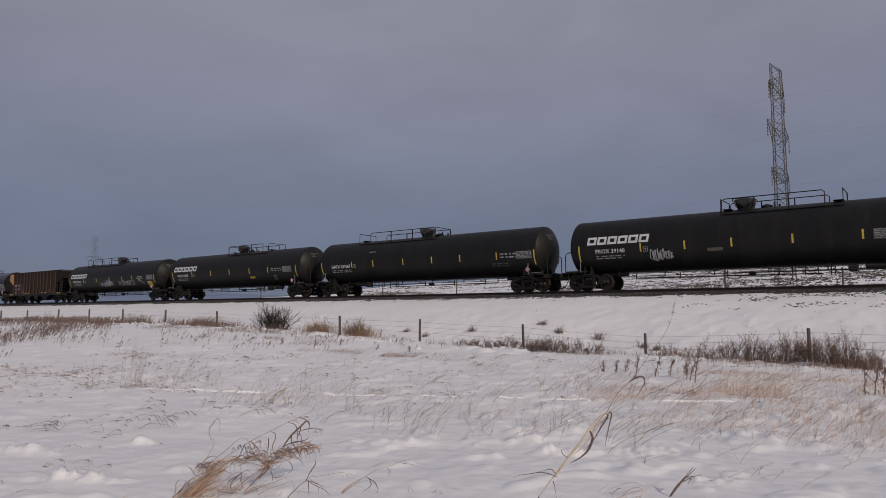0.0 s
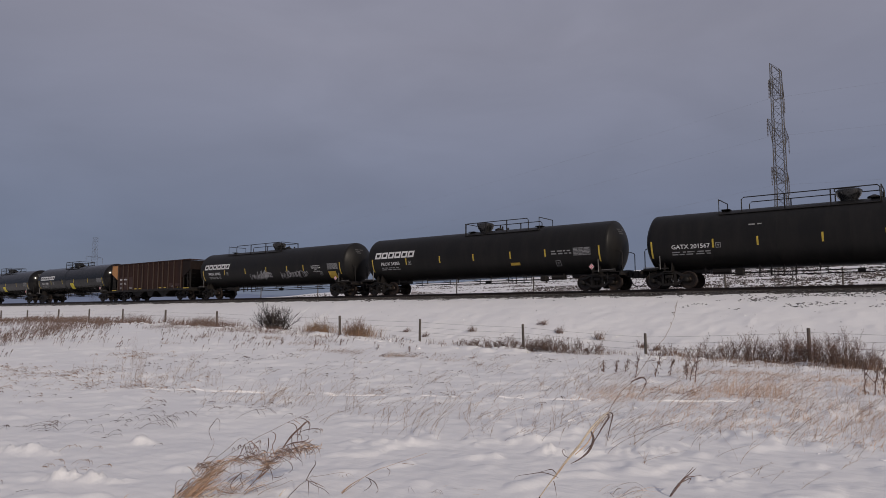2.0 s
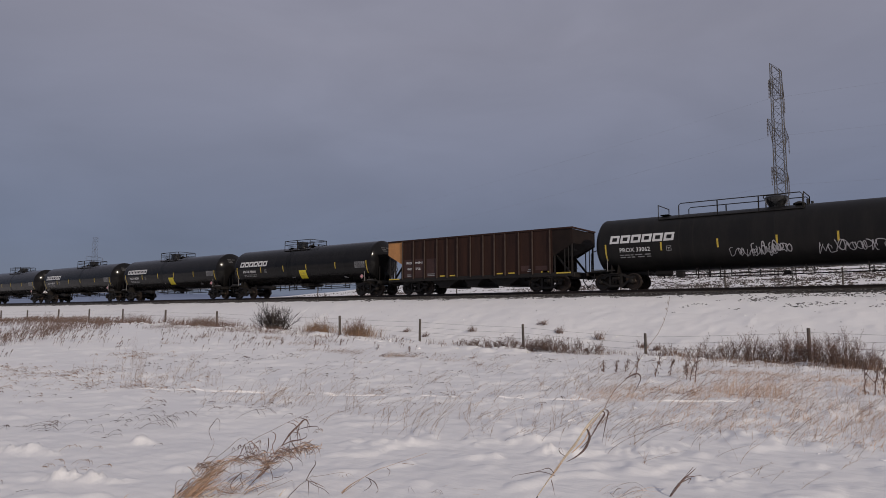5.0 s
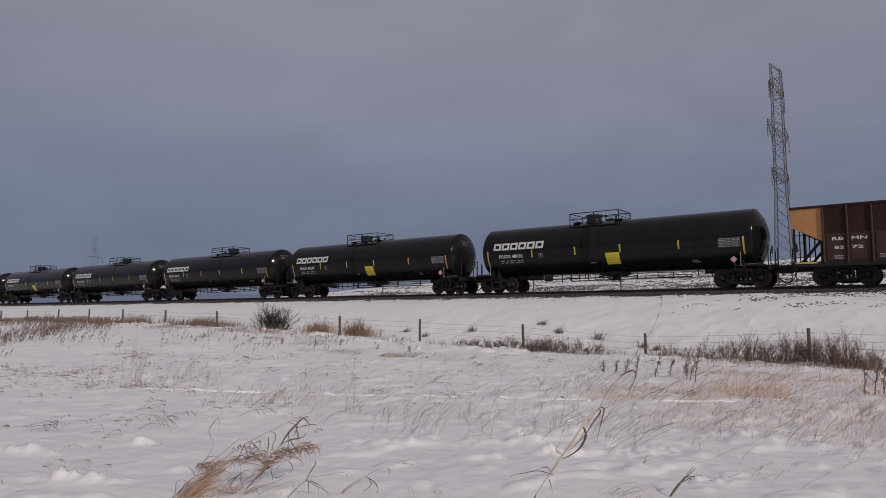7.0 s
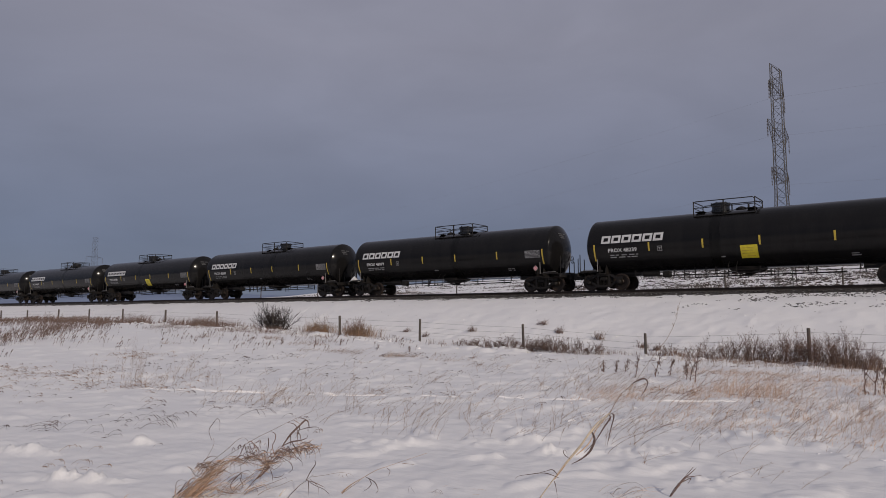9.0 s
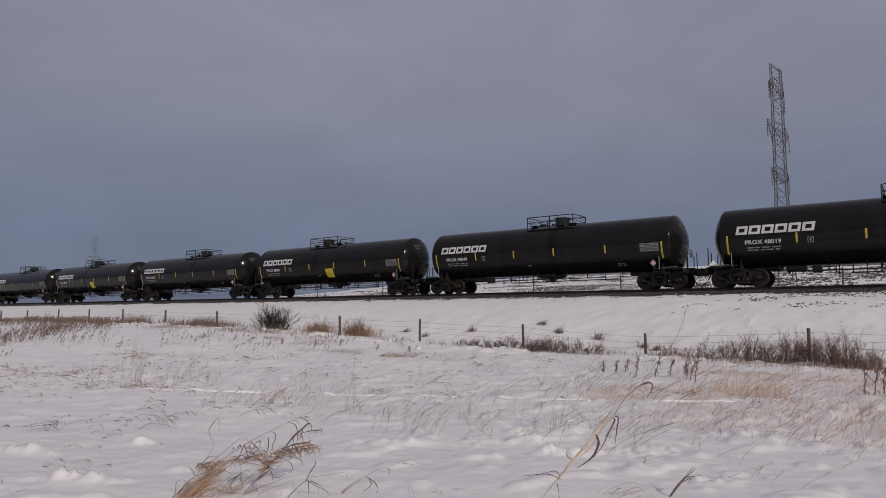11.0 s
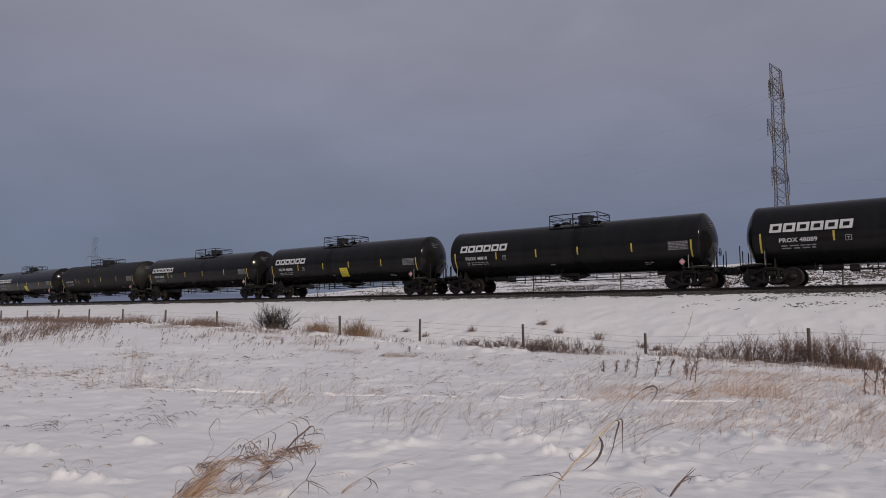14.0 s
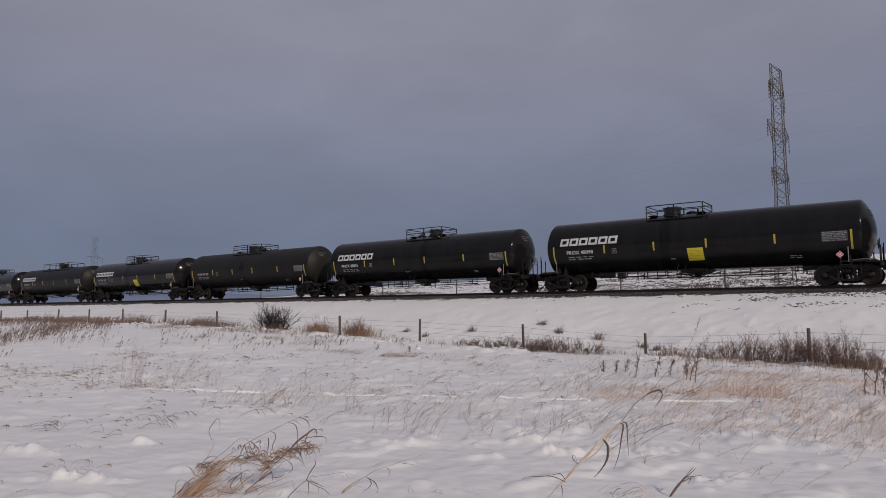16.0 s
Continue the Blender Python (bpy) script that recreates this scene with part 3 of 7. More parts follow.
def scribble(car, x0, x1, z0, z1, seed, w=0.028, name="spray_scrawl", loops=16):
    """Abstract looping spray lines."""
    rnd = random.Random(seed)
    m = Mesh()
    for s in range(loops):
        cx = x0 + (x1 - x0) * (s + 0.5) / loops + rnd.uniform(-0.05, 0.05)
        cz = (z0 + z1) / 2 + rnd.uniform(-0.12, 0.12) * (z1 - z0)
        ax, az = (x1 - x0) / loops * rnd.uniform(0.5, 1.0), (z1 - z0) * rnd.uniform(0.22, 0.46)
        a0, turn, k = rnd.uniform(0, 6.3), rnd.uniform(3.0, 6.0), rnd.choice((1, 2))
        pts = []
        for i in range(15):
            a = a0 + turn * i / 14
            pts.append((cx + ax * math.cos(a) + 0.25 * ax * math.sin(2.3 * a), cz + az * math.sin(k * a)))
        v = []
        for i, (x, z) in enumerate(pts):
            x2, z2 = pts[min(i + 1, 14)]
            x1_, z1_ = pts[max(i - 1, 0)]
            d = math.hypot(x2 - x1_, z2 - z1_) or 1
            nx, nz = -(z2 - z1_) / d * w, (x2 - x1_) / d * w
            v += [on_tank(x + nx, z + nz, 0.007 + s * 0.0004), on_tank(x - nx, z - nz, 0.007 + s * 0.0004)]
        m.add(v, [(2 * i, 2 * i + 1, 2 * i + 3, 2 * i + 2) for i in range(14)])
    part(name, m, M["graffiti"], car, "pale looping spray paint scrawl", fix=False)


# wheel sets and trucks, built once, shared by every car
def wheelset_mesh():
    m = Mesh()
    for s in (-1, 1):
        o = s * 0.715
        p = [(o - s * 0.065, 0.09), (o - s * 0.065, 0.13), (o - s * 0.03, 0.16), (o - s * 0.02, 0.36), (o - s * 0.065, 0.40), (o - s * 0.065, 0.485), (o - s * 0.035, 0.483),
             (o - s * 0.022, 0.458), (o + s * 0.065, 0.452), (o + s * 0.065, 0.395), (o + s * 0.02, 0.365), (o + s * 0.005, 0.17), (o + s * 0.06, 0.13), (o + s * 0.06, 0.09)]
        m.spin(p, 28, "y")
    m.spin([(-0.95, 0.075), (-0.78, 0.085), (-0.6, 0.085), (0, 0.08), (0.6, 0.085), (0.78, 0.085), (0.95, 0.075)], 12, "y")
    for s in (-1, 1):
        for k in range(6):
            a = k * math.pi / 3
            m.spin([(s * 0.735, 0.02), (s * 0.755, 0.02)], 6, "y", (math.cos(a) * 0.27, 0, math.sin(a) * 0.27))
    me = m.data("wheelset", M["wheel"])
    fix_normals(me)
    return me


WHEELSET = wheelset_mesh()


def truck_meshes():
    side = Mesh()
    y0, y1 = -1.06, -0.92
    top = [(-1.08, 0.66), (-0.72, 0.68), (-0.42, 0.84), (0.42, 0.84), (0.72, 0.68), (1.08, 0.66)]

    def bar(pts, w):
        for (a, b), (c, d) in zip(pts, pts[1:]):
            dx, dz = c - a, d - b
            n = math.hypot(dx, dz)
            nx, nz = -dz / n * w, dx / n * w
            q = [(a + nx, b + nz), (a - nx, b - nz), (c - nx, d - nz), (c + nx, d + nz)]
            side.add([(x, y0, z) for x, z in q] + [(x, y1, z) for x, z in q], [(0, 1, 2, 3), (7, 6, 5, 4), (0, 4, 5, 1), (1, 5, 6, 2), (2, 6, 7, 3), (3, 7, 4, 0)])

    bar(top, 0.065)
    bar([(-1.0, 0.60), (-0.62, 0.40), (-0.40, 0.22), (0.40, 0.22), (0.62, 0.40), (1.0, 0.60)], 0.06)
    bar([(-0.33, 0.2), (-0.33, 0.84)], 0.06)
    bar([(0.33, 0.2), (0.33, 0.84)], 0.06)
    for x in (-0.9, 0.9):
        side.spin([(-0.95, 0.15), (-1.10, 0.15), (-1.15, 0.11), (-1.165, 0.05)], 14, "y", (x, 0, 0.457))
    spring = Mesh()
    for x in (-0.2, 0.0, 0.2):
        spring.tube([(x + 0.075 * math.cos(k * 0.9), -0.99 + 0.075 * math.sin(k * 0.9), 0.27 + k * 0.0095) for k in range(31)], 0.018, n=5)
    bol = Mesh().box(-0.22, 0.22, -1.07, 1.07, 0.55, 0.74, 0.03)
    bol.spin([(0.74, 0.2), (0.80, 0.19)], 16, "z")
    beam = Mesh().box(-0.05, 0.05, -0.75, 0.75, 0.40, 0.50, 0.015)
    made = []
    for m, name in ((side, "side_frame"), (spring, "spring_group"), (bol, "truck"), (beam, "brake_beam")):
        me = m.data(name, M["frame"])
        fix_normals(me)
        made.append(me)
    return made


SIDE_FRAME, SPRINGS, BOLSTER, BEAM = truck_meshes()


def add_truck(car, x):
    truck = part("truck", BOLSTER, None, car, "cast steel freight truck with springs", at=(x, 0, 0))
    for turn in (0.0, math.pi):
        for me in (SIDE_FRAME, SPRINGS):
            part(me.name, me, None, truck).rotation_euler = (0, 0, turn)
    for dx in (-0.48, 0.48):
        part("brake_beam", BEAM, None, truck, at=(dx, 0, 0))
    for dx in (-0.9, 0.9):
        part("wheelset", WHEELSET, None, truck, "pair of steel wheels on an axle", at=(dx, 0, 0.457))


def add_coupler(car, half, s):
    m = Mesh()
    x = s * half
    m.box(*sorted((x - s * 0.95, x - s * 0.28)), -0.075, 0.075, 0.80, 0.95, 0.02)
    m.box(*sorted((x - s * 0.30, x + s * 0.02)), -0.20, 0.02, 0.66, 1.06, 0.04)
    m.box(*sorted((x - s * 0.20, x + s * 0.06)), 0.02, 0.16, 0.74, 1.00, 0.05)
    m.tube([(x - s * 0.2, -0.1, 0.72), (x - s * 0.2, -0.1, 0.6)], 0.02)
    m.box(*sorted((x - s * 0.62, x - s * 0.34)), -0.34, 0.34, 0.70, 1.08, 0.03)
    m.tube([(x - s * 0.45, -1.1, 1.02), (x - s * 0.42, -0.2, 0.98)], 0.022, n=5)
    part("coupler", m, M["frame"], car)
    h = Mesh()
    h.tube([(x - s * 0.50, -0.25, 0.86), (x - s * 0.42, -0.30, 0.55), (x - s * 0.25, -0.28, 0.28), (x - s * 0.02, -0.25, 0.17)], 0.03, n=6)
    part("brake_hose", h, M["frame"], car)


def add_grabs(car, xe, half, s, old):
    """End platform, its rails and steps, and a pale corner grab."""
    x = s * (half - 0.62)
    for y in (-1.32, 1.32):
        m = Mesh()
        m.tube([(x - s * 0.75, y, 1.05), (x - s * 0.75, y, 0.5), (x - s * 0.35, y, 0.5), (x - s * 0.35, y, 1.05)], 0.02)
        m.tube([(x - s * 0.75, y, 0.78), (x - s * 0.35, y, 0.78)], 0.016)
        part("sill_step", m, M["frame"], car)
    if old:
        # one rod on each side, from the tank head out and down to the platform
        for y in (-0.95, 0.95):
            g = Mesh().tube([(x - s * 0.62, y, 2.32), (x - s * 0.30, y, 2.24), (x - s * 0.05, y, 2.16), (x, y, 2.06), (x, y, 1.02)], 0.026)
            part("end_handrail", g, M["frame"], car, "bent rod from tank head to platform")
    else:
        for y, z in ((-1.18, 2.02), (-0.62, 1.78), (0.62, 1.78), (1.18, 2.02)):
            g = Mesh().tube([(x, y, 1.02), (x, y, z), (x + s * 0.02, y, z + 0.03)], 0.026)
            part("end_handrail", g, M["frame"], car, "plain upright grab post")
    p = Mesh().box(*sorted((x - s * 0.55, x + s * 0.06)), -1.4, 1.4, 0.985, 1.03, 0.01)
    part("end_platform", p, M["frame"], car)
    xl = s * (xe - 0.42)
    t = Mesh()
    t.tube([(xl, -1.47, 1.02), (xl, -1.50, 1.72)], 0.022, n=6)
    part("corner_grab", t, M["pale_iron"], car, "pale upright grab iron")
    t = Mesh()
    t.tube([(xl + s * 0.15, -1.36, 1.12), (xl + s * 0.95, -1.36, 1.14)], 0.018, n=6)
    part("corner_grab", t, M["pale_iron"], car, "pale level grab iron")


def tank_body(cyl, material, car):
    """A cylinder with welded rings; each head has a tight knuckle and a shallow dish."""
    m = Mesh()
    knuckle, dish = 0.20, 2.45
    join = math.asin((R - knuckle) / (dish - knuckle))
    head = []
    for i in range(11):
        a = join * i / 10
        head.append((dish * math.cos(a) - (dish - knuckle) * math.cos(join), max(0.02, dish * math.sin(a))))
    for i in range(1, 8):
        a = join + (math.pi / 2 - join) * i / 7
        head.append((knuckle * math.cos(a), R - knuckle + knuckle * math.sin(a)))
    prof = [(-cyl - x, r) for x, r in head]
    for x in [-cyl + 0.05] + [-cyl + 2 * cyl * k / 6 for k in range(1, 6)] + [cyl - 0.05]:
        prof += [(x - 0.035, R), (x - 0.02, R), (x - 0.01, R + 0.004), (x + 0.01, R + 0.004), (x + 0.02, R), (x + 0.035, R)]
    prof += [(cyl + x, r) for x, r in reversed(head)]
    m.spin(prof, 80, "x", (0, 0, ZC))
    return part("tank", m, material, car, "long cylindrical tank with rounded heads")


def under_gear(car, truck_x, half, cyl, mirror, outlet):
    for e in (-1, 1):
        s = Mesh()
        s.box(*sorted((e * (truck_x - 1.9), e * (half - 0.42))), -0.30, 0.30, 0.80, 1.12, 0.02)
        part("stub_sill", s, M["frame"], car)
        s = Mesh().box(*sorted((e * (half - 0.62), e * (half - 0.50))), -1.45, 1.45, 0.80, 0.98, 0.02)
        part("end_beam", s, M["frame"], car)
        c = Mesh()
        x = e * truck_x
        v = []
        ring = [(-1.10, 1.38), (-1.26, 0.92), (-0.5, 0.82), (0.5, 0.82), (1.26, 0.92), (1.10, 1.38), (1.0, 1.34), (0.6, 1.06), (0, 0.96), (-0.6, 1.06), (-1.0, 1.34)]
        for dx in (-0.2, 0.2):
            for d in (-0.02, 0.02):
                v += [(x + dx + d, y, z) for y, z in ring]
        k = len(ring)
        faces = []
        for b in (0, 2):
            faces += [tuple(range(b * k + k - 1, b * k - 1, -1)), tuple(range((b + 1) * k, (b + 2) * k))]
            faces += [(b * k + i, b * k + (i + 1) % k, (b + 1) * k + (i + 1) % k, (b + 1) * k + i) for i in range(k)]
        c.add(v, faces)
        c.box(x - 0.22, x + 0.22, -1.4, 1.4, 0.86, 0.93, 0.015)
        for y in (-1.36, 1.36):
            c.box(*sorted((x - e * 0.1, x + e * 1.25)), y - 0.06, y + 0.06, 1.02, 1.10, 0.01)
        part("saddle", c, M["frame"], car, "steel saddle plates under the tank")
    a = truck_x - 1.35
    for y in (-1.28, 1.28):
        rails = Mesh()
        rails.tube([(-a, y, 0.86), (a, y, 0.86)], 0.017)
        rails.tube([(-a + 0.3, y, 0.70), (a - 0.3, y, 0.70)], 0.010)
        n = 6
        for i in range(n):
            x = -a + 0.6 + (2 * a - 1.2) * i / (n - 1)
            rails.box(x - 0.025, x + 0.025, y - 0.02, y + 0.02, 0.66, 1.02)
            rails.box(x - 0.03, x + 0.03, *sorted((y, y * 0.45)), 0.86, 0.90)
        part("side_safety_rail", rails, M["frame"], car, "thin pipe rails hung under the tank")
    o = Mesh()
    if half < 10:
        o.spin([(0.80, 0.3), (0.82, 0.6), (0.88, 0.85), (1.05, 0.95)], 24, "z", (outlet, 0, 0))
    o.box(outlet - 0.16, outlet + 0.16, -0.16, 0.16, 0.60, 0.82, 0.04)
    if half < 10:
        o.tube([(outlet - 0.9, -0.3, 0.86), (outlet - 0.12, -0.3, 0.66), (outlet + 0.12, -0.3, 0.66), (outlet + 0.9, -0.3, 0.86)], 0.035)
    part("bottom_outlet", o, M["frame"], car, "bottom outlet valve and skid")
    b = Mesh()
    e = -1 if mirror else 1
    x = -e * (truck_x - 2.6)
    b.spin([(-0.45, 0.05), (-0.42, 0.17), (0.42, 0.17), (0.45, 0.05)], 16, "x", (x, -0.62, 0.86))
    b.box(x + e * 0.9 - 0.2, x + e * 0.9 + 0.2, -0.95, -0.55, 0.62, 0.95, 0.04)
    for k in range(4):
        xx = x + e * (1.8 + k * 0.55)
        b.tube([(xx, -0.7, 1.1), (xx, -0.7, 0.5 + 0.1 * (k % 2))], 0.03)
    b.tube([(x, -0.7, 0.7), (x + e * 6.0, -0.55, 0.74)], 0.022)
    b.tube([(x + e * 2.2, -0.2, 0.6), (-x, -0.2, 0.66)], 0.03)
    part("brake_gear", b, M["frame"], car, "air brake reservoir, valve and rods")


def top_platform(car, x0, x1, dome_x, bowl, rail=None, box=False):
    d = Mesh()
    zt = ZC + R
    if bowl:
        d.spin([(zt - 0.15, 0.36), (zt + 0.05, 0.38), (zt + 0.22, 0.50), (zt + 0.42, 0.56), (zt + 0.47, 0.56), (zt + 0.50, 0.50), (zt + 0.54, 0.48), (zt + 0.57, 0.30)], 28, "z", (dome_x, 0, 0))
        d.tube([(dome_x - 0.58, -0.1, zt + 0.46), (dome_x - 0.58, -0.1, zt + 0.62)], 0.03)
        d.tube([(dome_x - 0.6, -0.1, zt + 0.60), (dome_x + 0.5, -0.1, zt + 0.62)], 0.025)
    else:
        r = 0.62 if box else 0.44
        d.spin([(zt - 0.12, r), (zt + 0.02, r), (zt + 0.02, r + 0.05), (zt + 0.06, r + 0.05), (zt + 0.06, r), (zt + 0.36, r), (zt + 0.36, r + 0.05), (zt + 0.41, r + 0.05), (zt + 0.46, r * 0.8), (zt + 0.47, 0.05)], 30, "z", (dome_x, 0, 0))
        for k in range(6):
            a = k * math.pi / 3 + 0.3
            d.box(dome_x + math.cos(a) * r - 0.04, dome_x + math.cos(a) * r + 0.04, math.sin(a) * r - 0.04, math.sin(a) * r + 0.04, zt + 0.30, zt + 0.46, 0.01)
    part("manway_dome", d, M["dome"], car, "black domed manway housing")
    v = Mesh()
    vx = dome_x + (1.0 if dome_x < 0.5 else -1.35)
    v.spin([(zt - 0.1, 0.28), (zt + 0.10, 0.28), (zt + 0.14, 0.2), (zt + 0.2, 0.06)], 16, "z", (vx, 0.1, 0))
    v.tube([(vx + 0.4, -0.15, zt - 0.05), (vx + 0.4, -0.15, zt + 0.24)], 0.05)
    v.tube([(vx + 0.55, 0.3, zt - 0.05), (vx + 0.55, 0.3, zt + 0.18)], 0.06)
    part("vent_valve", v, M["frame"], car)
    deck = zt - 0.27
    for y0, y1 in ((-0.98, -0.66), (0.66, 0.98)):
        p = Mesh()
        p.box(x0, x1, y0, y1, deck - 0.04, deck, 0.01)
        for k in range(int((x1 - x0) / 1.2) + 1):
            x = x0 + 0.1 + k * 1.2
            if x < x1:
                p.box(x - 0.03, x + 0.03, y0 + 0.04, y1 - 0.04, deck - 0.14, deck - 0.03)
        part("platform_deck", p, M["frame"], car)
    for xa, xb in ((x0, x0 + 0.45), (x1 - 0.45, x1)):
        part("platform_step", Mesh().box(xa, xb, -0.6, 0.6, zt - 0.02, zt + 0.02, 0.01), M["frame"], car)
    top, mid = zt + 0.50, zt + 0.16
    ra, rb = rail or (x0, x1)
    n = max(2, int(round((rb - ra) / 1.75)) + 1)
    for y in (-0.88, 0.88):
        g = Mesh().tube([(ra, y, deck), (ra, y, top - 0.10), (ra + 0.10, y, top), (rb - 0.10, y, top), (rb, y, top - 0.10), (rb, y, deck)], 0.027)
        part("side_handrail", g, M["frame"], car, "thin black pipe handrail")
        for k in range(1, n - 1):
            x = ra + (rb - ra) * k / (n - 1)
            part("rail_post", Mesh().box(x - 0.027, x + 0.027, y - 0.027, y + 0.027, deck, top), M["frame"], car)
        if not bowl:
            part("mid_rail", Mesh().tube([(ra, y, mid), (rb, y, mid)], 0.022), M["frame"], car)
    for x in (x0, x1):
        part("end_handrail", Mesh().tube([(x, -0.88, deck), (x, -0.88, top), (x, 0.88, top), (x, 0.88, deck)], 0.027), M["frame"], car)
        if not bowl:
            for z, r in ((mid, 0.018), (mid + 0.17, 0.014)):
                part("mid_rail", Mesh().tube([(x, -0.88, z), (x, 0.88, z)], r), M["frame"], car)
    if bowl:
        return
    for s in (-1, 1):
        lad = Mesh()
        for dx in (-0.2, 0.2):
            lad.tube([(-0.25 + dx, s * 0.95, 1.32), (-0.25 + dx, s * 1.25, 1.0), (-0.25 + dx, s * 1.28, 0.56)], 0.02, n=5)
        for z in (0.6, 0.9):
            lad.tube([(-0.45, s * 1.28, z), (-0.05, s * 1.28, z)], 0.014, n=5)
        part("side_ladder", lad, M["frame"], car)


def brake_wheel(car, x, y):
    m = Mesh()
    n = 18
    m.tube([(x, y + 0.21 * math.cos(2 * math.pi * k / n), 1.95 + 0.21 * math.sin(2 * math.pi * k / n)) for k in range(n + 1)], 0.018, n=5)
    for k in range(4):
        a = k * math.pi / 2 + 0.4
        m.tube([(x, y, 1.95), (x, y + 0.21 * math.cos(a), 1.95 + 0.21 * math.sin(a))], 0.012, n=5)
    m.tube([(x, y, 1.95), (x - 0.2, y, 1.95), (x - 0.2, y, 1.0)], 0.03)
    part("brake_wheel", m, M["frame"], car)


def wrap_band(car, x, width, material, name, label, lift=0.003):
    """A thin ring of paint or stain round the shell, its edges uneven."""
    n, m, rnd = 72, Mesh(), random.Random(int(abs(x) * 100) + 7)
    v = []
    for k in range(n):
        a = 2 * math.pi * k / n
        e = rnd.uniform(-0.05, 0.05) if width > 0.3 else 0.0
        for dx in (-width / 2 + e, width / 2 + e * 0.6):
            v.append((x + dx, math.cos(a) * (R + lift), ZC + math.sin(a) * (R + lift)))
    m.add(v, [(2 * k, 2 * k + 1, (2 * k + 3) % (2 * n), (2 * k + 2) % (2 * n)) for k in range(n)], True)
    part(name, m, M[material], car, label, fix=False)


def caught_snow(car, half):
    """Wind-blown snow heaped on the rear platform."""
    x = -(half - 0.62)
    s = Mesh().add([(x - 0.02, -1.35, 1.035), (x + 0.5, -1.35, 1.035), (x + 0.52, -0.85, 1.035), (x, -0.8, 1.035), (x + 0.26, -1.15, 1.42), (x + 0.25, -0.95, 1.34)],
                   [(0, 1, 4), (1, 2, 5, 4), (2, 3, 5), (3, 0, 4, 5), (3, 2, 1, 0)])
    part("caught_snow", s, M["snow"], car, "small heap of white snow")


def tank_car(label, material, cyl, truck_x, half, plat, bowl, mirror=False, rail=None, outlet=0.25, box=False):
    car = tagged(new("tank_car"), label, "tank car", "freight cars of the train")
    tank_body(cyl, material, car)
    under_gear(car, truck_x, half, cyl, mirror, outlet)
    for s in (-1, 1):
        add_truck(car, s * truck_x)
        add_coupler(car, half, s)
        add_grabs(car, cyl, half, s, half > 10)
    head_print(car, cyl)
    brake_wheel(car, (half - 0.80) * (1 if not mirror else -1), 0.75)
    top_platform(car, *plat, bowl, rail, box)
    if not bowl:
        wrap_band(car, plat[2], 0.52, "stain", "overflow_stain", "dark glossy spill stain round the tank")
    return car


def dress_new(car, number, seed, sign, mark=True, text=True):
    """Lettering, strips and signs of the short cars."""
    rnd = random.Random(seed)
    if mark:
        brand_blocks(car, -7.13, -3.6, 2.56, 2.99, M["white"])
    if text:
        part("car_number", decal_text(number, -6.68, -5.05, 2.06, 2.27), None, car, "white stencilled car number")
    else:
        small_print(car, -6.68, -5.05, 2.27, 1, M["dimwhite"], rnd, 0.18, "worn_number")
    small_print(car, -6.6, -5.0, 1.93, 2, M["dimwhite"], rnd)
    strip(car, -7.5, 1.62, 2.54)
    strip(car, 7.5, 1.62, 2.50)
    for x in (-4.38, -1.58, 1.12, 4.32):
        strip(car, x, 2.04, 2.50)
    outline_box(car, -3.8, 2.14)
    data_panel(car, 6.3, 7.36, 2.0, 2.46, rnd)
    small_print(car, 4.9, 5.4, 1.46, 2, M["dimwhite"], rnd, 0.04)
    small_print(car, -0.75, -0.35, 1.58, 1, M["dimwhite"], rnd, 0.05)
    placard(car, 7.0, 1.38)
    if sign:
        m = Mesh()
        decal_rect(m, sign[0], sign[0] + 0.80, 1.43, 2.06, 0.012)
        s = part("warning_sign", m, M["sign_yellow"], car, "bright yellow square panel", fix=False)
        q = Mesh()
        for k in range(4):
            decal_rect(q, sign[0] + 0.06, sign[0] + 0.06 + rnd.uniform(0.4, 0.66), 1.52 + k * 0.13, 1.54 + k * 0.13, 0.016)
        part("sign_print", q, M["amber"], s, fix=False)


def dress_old(car, number, seed, half_strip, strips, mark=True, mark_x=-8.4, num_x=(-7.8, -6.1), data=(7.2, 8.4)):
    rnd = random.Random(seed)
    if mark:
        brand_blocks(car, mark_x, mark_x + 3.6, 2.52, 2.96, M["white"])
    part("car_number", decal_text(number, num_x[0], num_x[1], 2.03, 2.26), None, car, "white stencilled car number")
    small_print(car, num_x[0], num_x[1], 1.90, 2, M["dimwhite"], rnd)
    strip(car, -half_strip, 1.62, 2.5)
    strip(car, half_strip, 1.62, 2.5)
    for x in strips:
        strip(car, x, 2.02, 2.46)
    data_panel(car, *data, 2.0, 2.46, rnd)
    placard(car, half_strip - 0.5, 1.33)


def head_print(car, cyl):
    """Faint stencil lines on the front head."""
    m = Mesh()
    at = lambda y, z: (cyl + 0.008 + math.sqrt(2.45 ** 2 - y * y - (z - ZC) ** 2) - 1.804, y, z)
    for k, (y0, y1) in enumerate(((-0.62, -0.30), (-0.22, 0.12), (-0.6, -0.2), (-0.55, -0.15))):
        z = (3.42, 3.42, 3.30, 3.18)[k]
        m.add([at(y0, z), at(y1, z), at(y1, z + 0.07), at(y0, z + 0.07)], [(0, 1, 2, 3)])
    part("head_stencil", m, M["panelgrey"], car, "faded grey stencil on the tank head", fix=False)


HALF_NEW, HALF_OLD = 9.155, 10.35
CARS = []          # (thing, place along the track at the start)


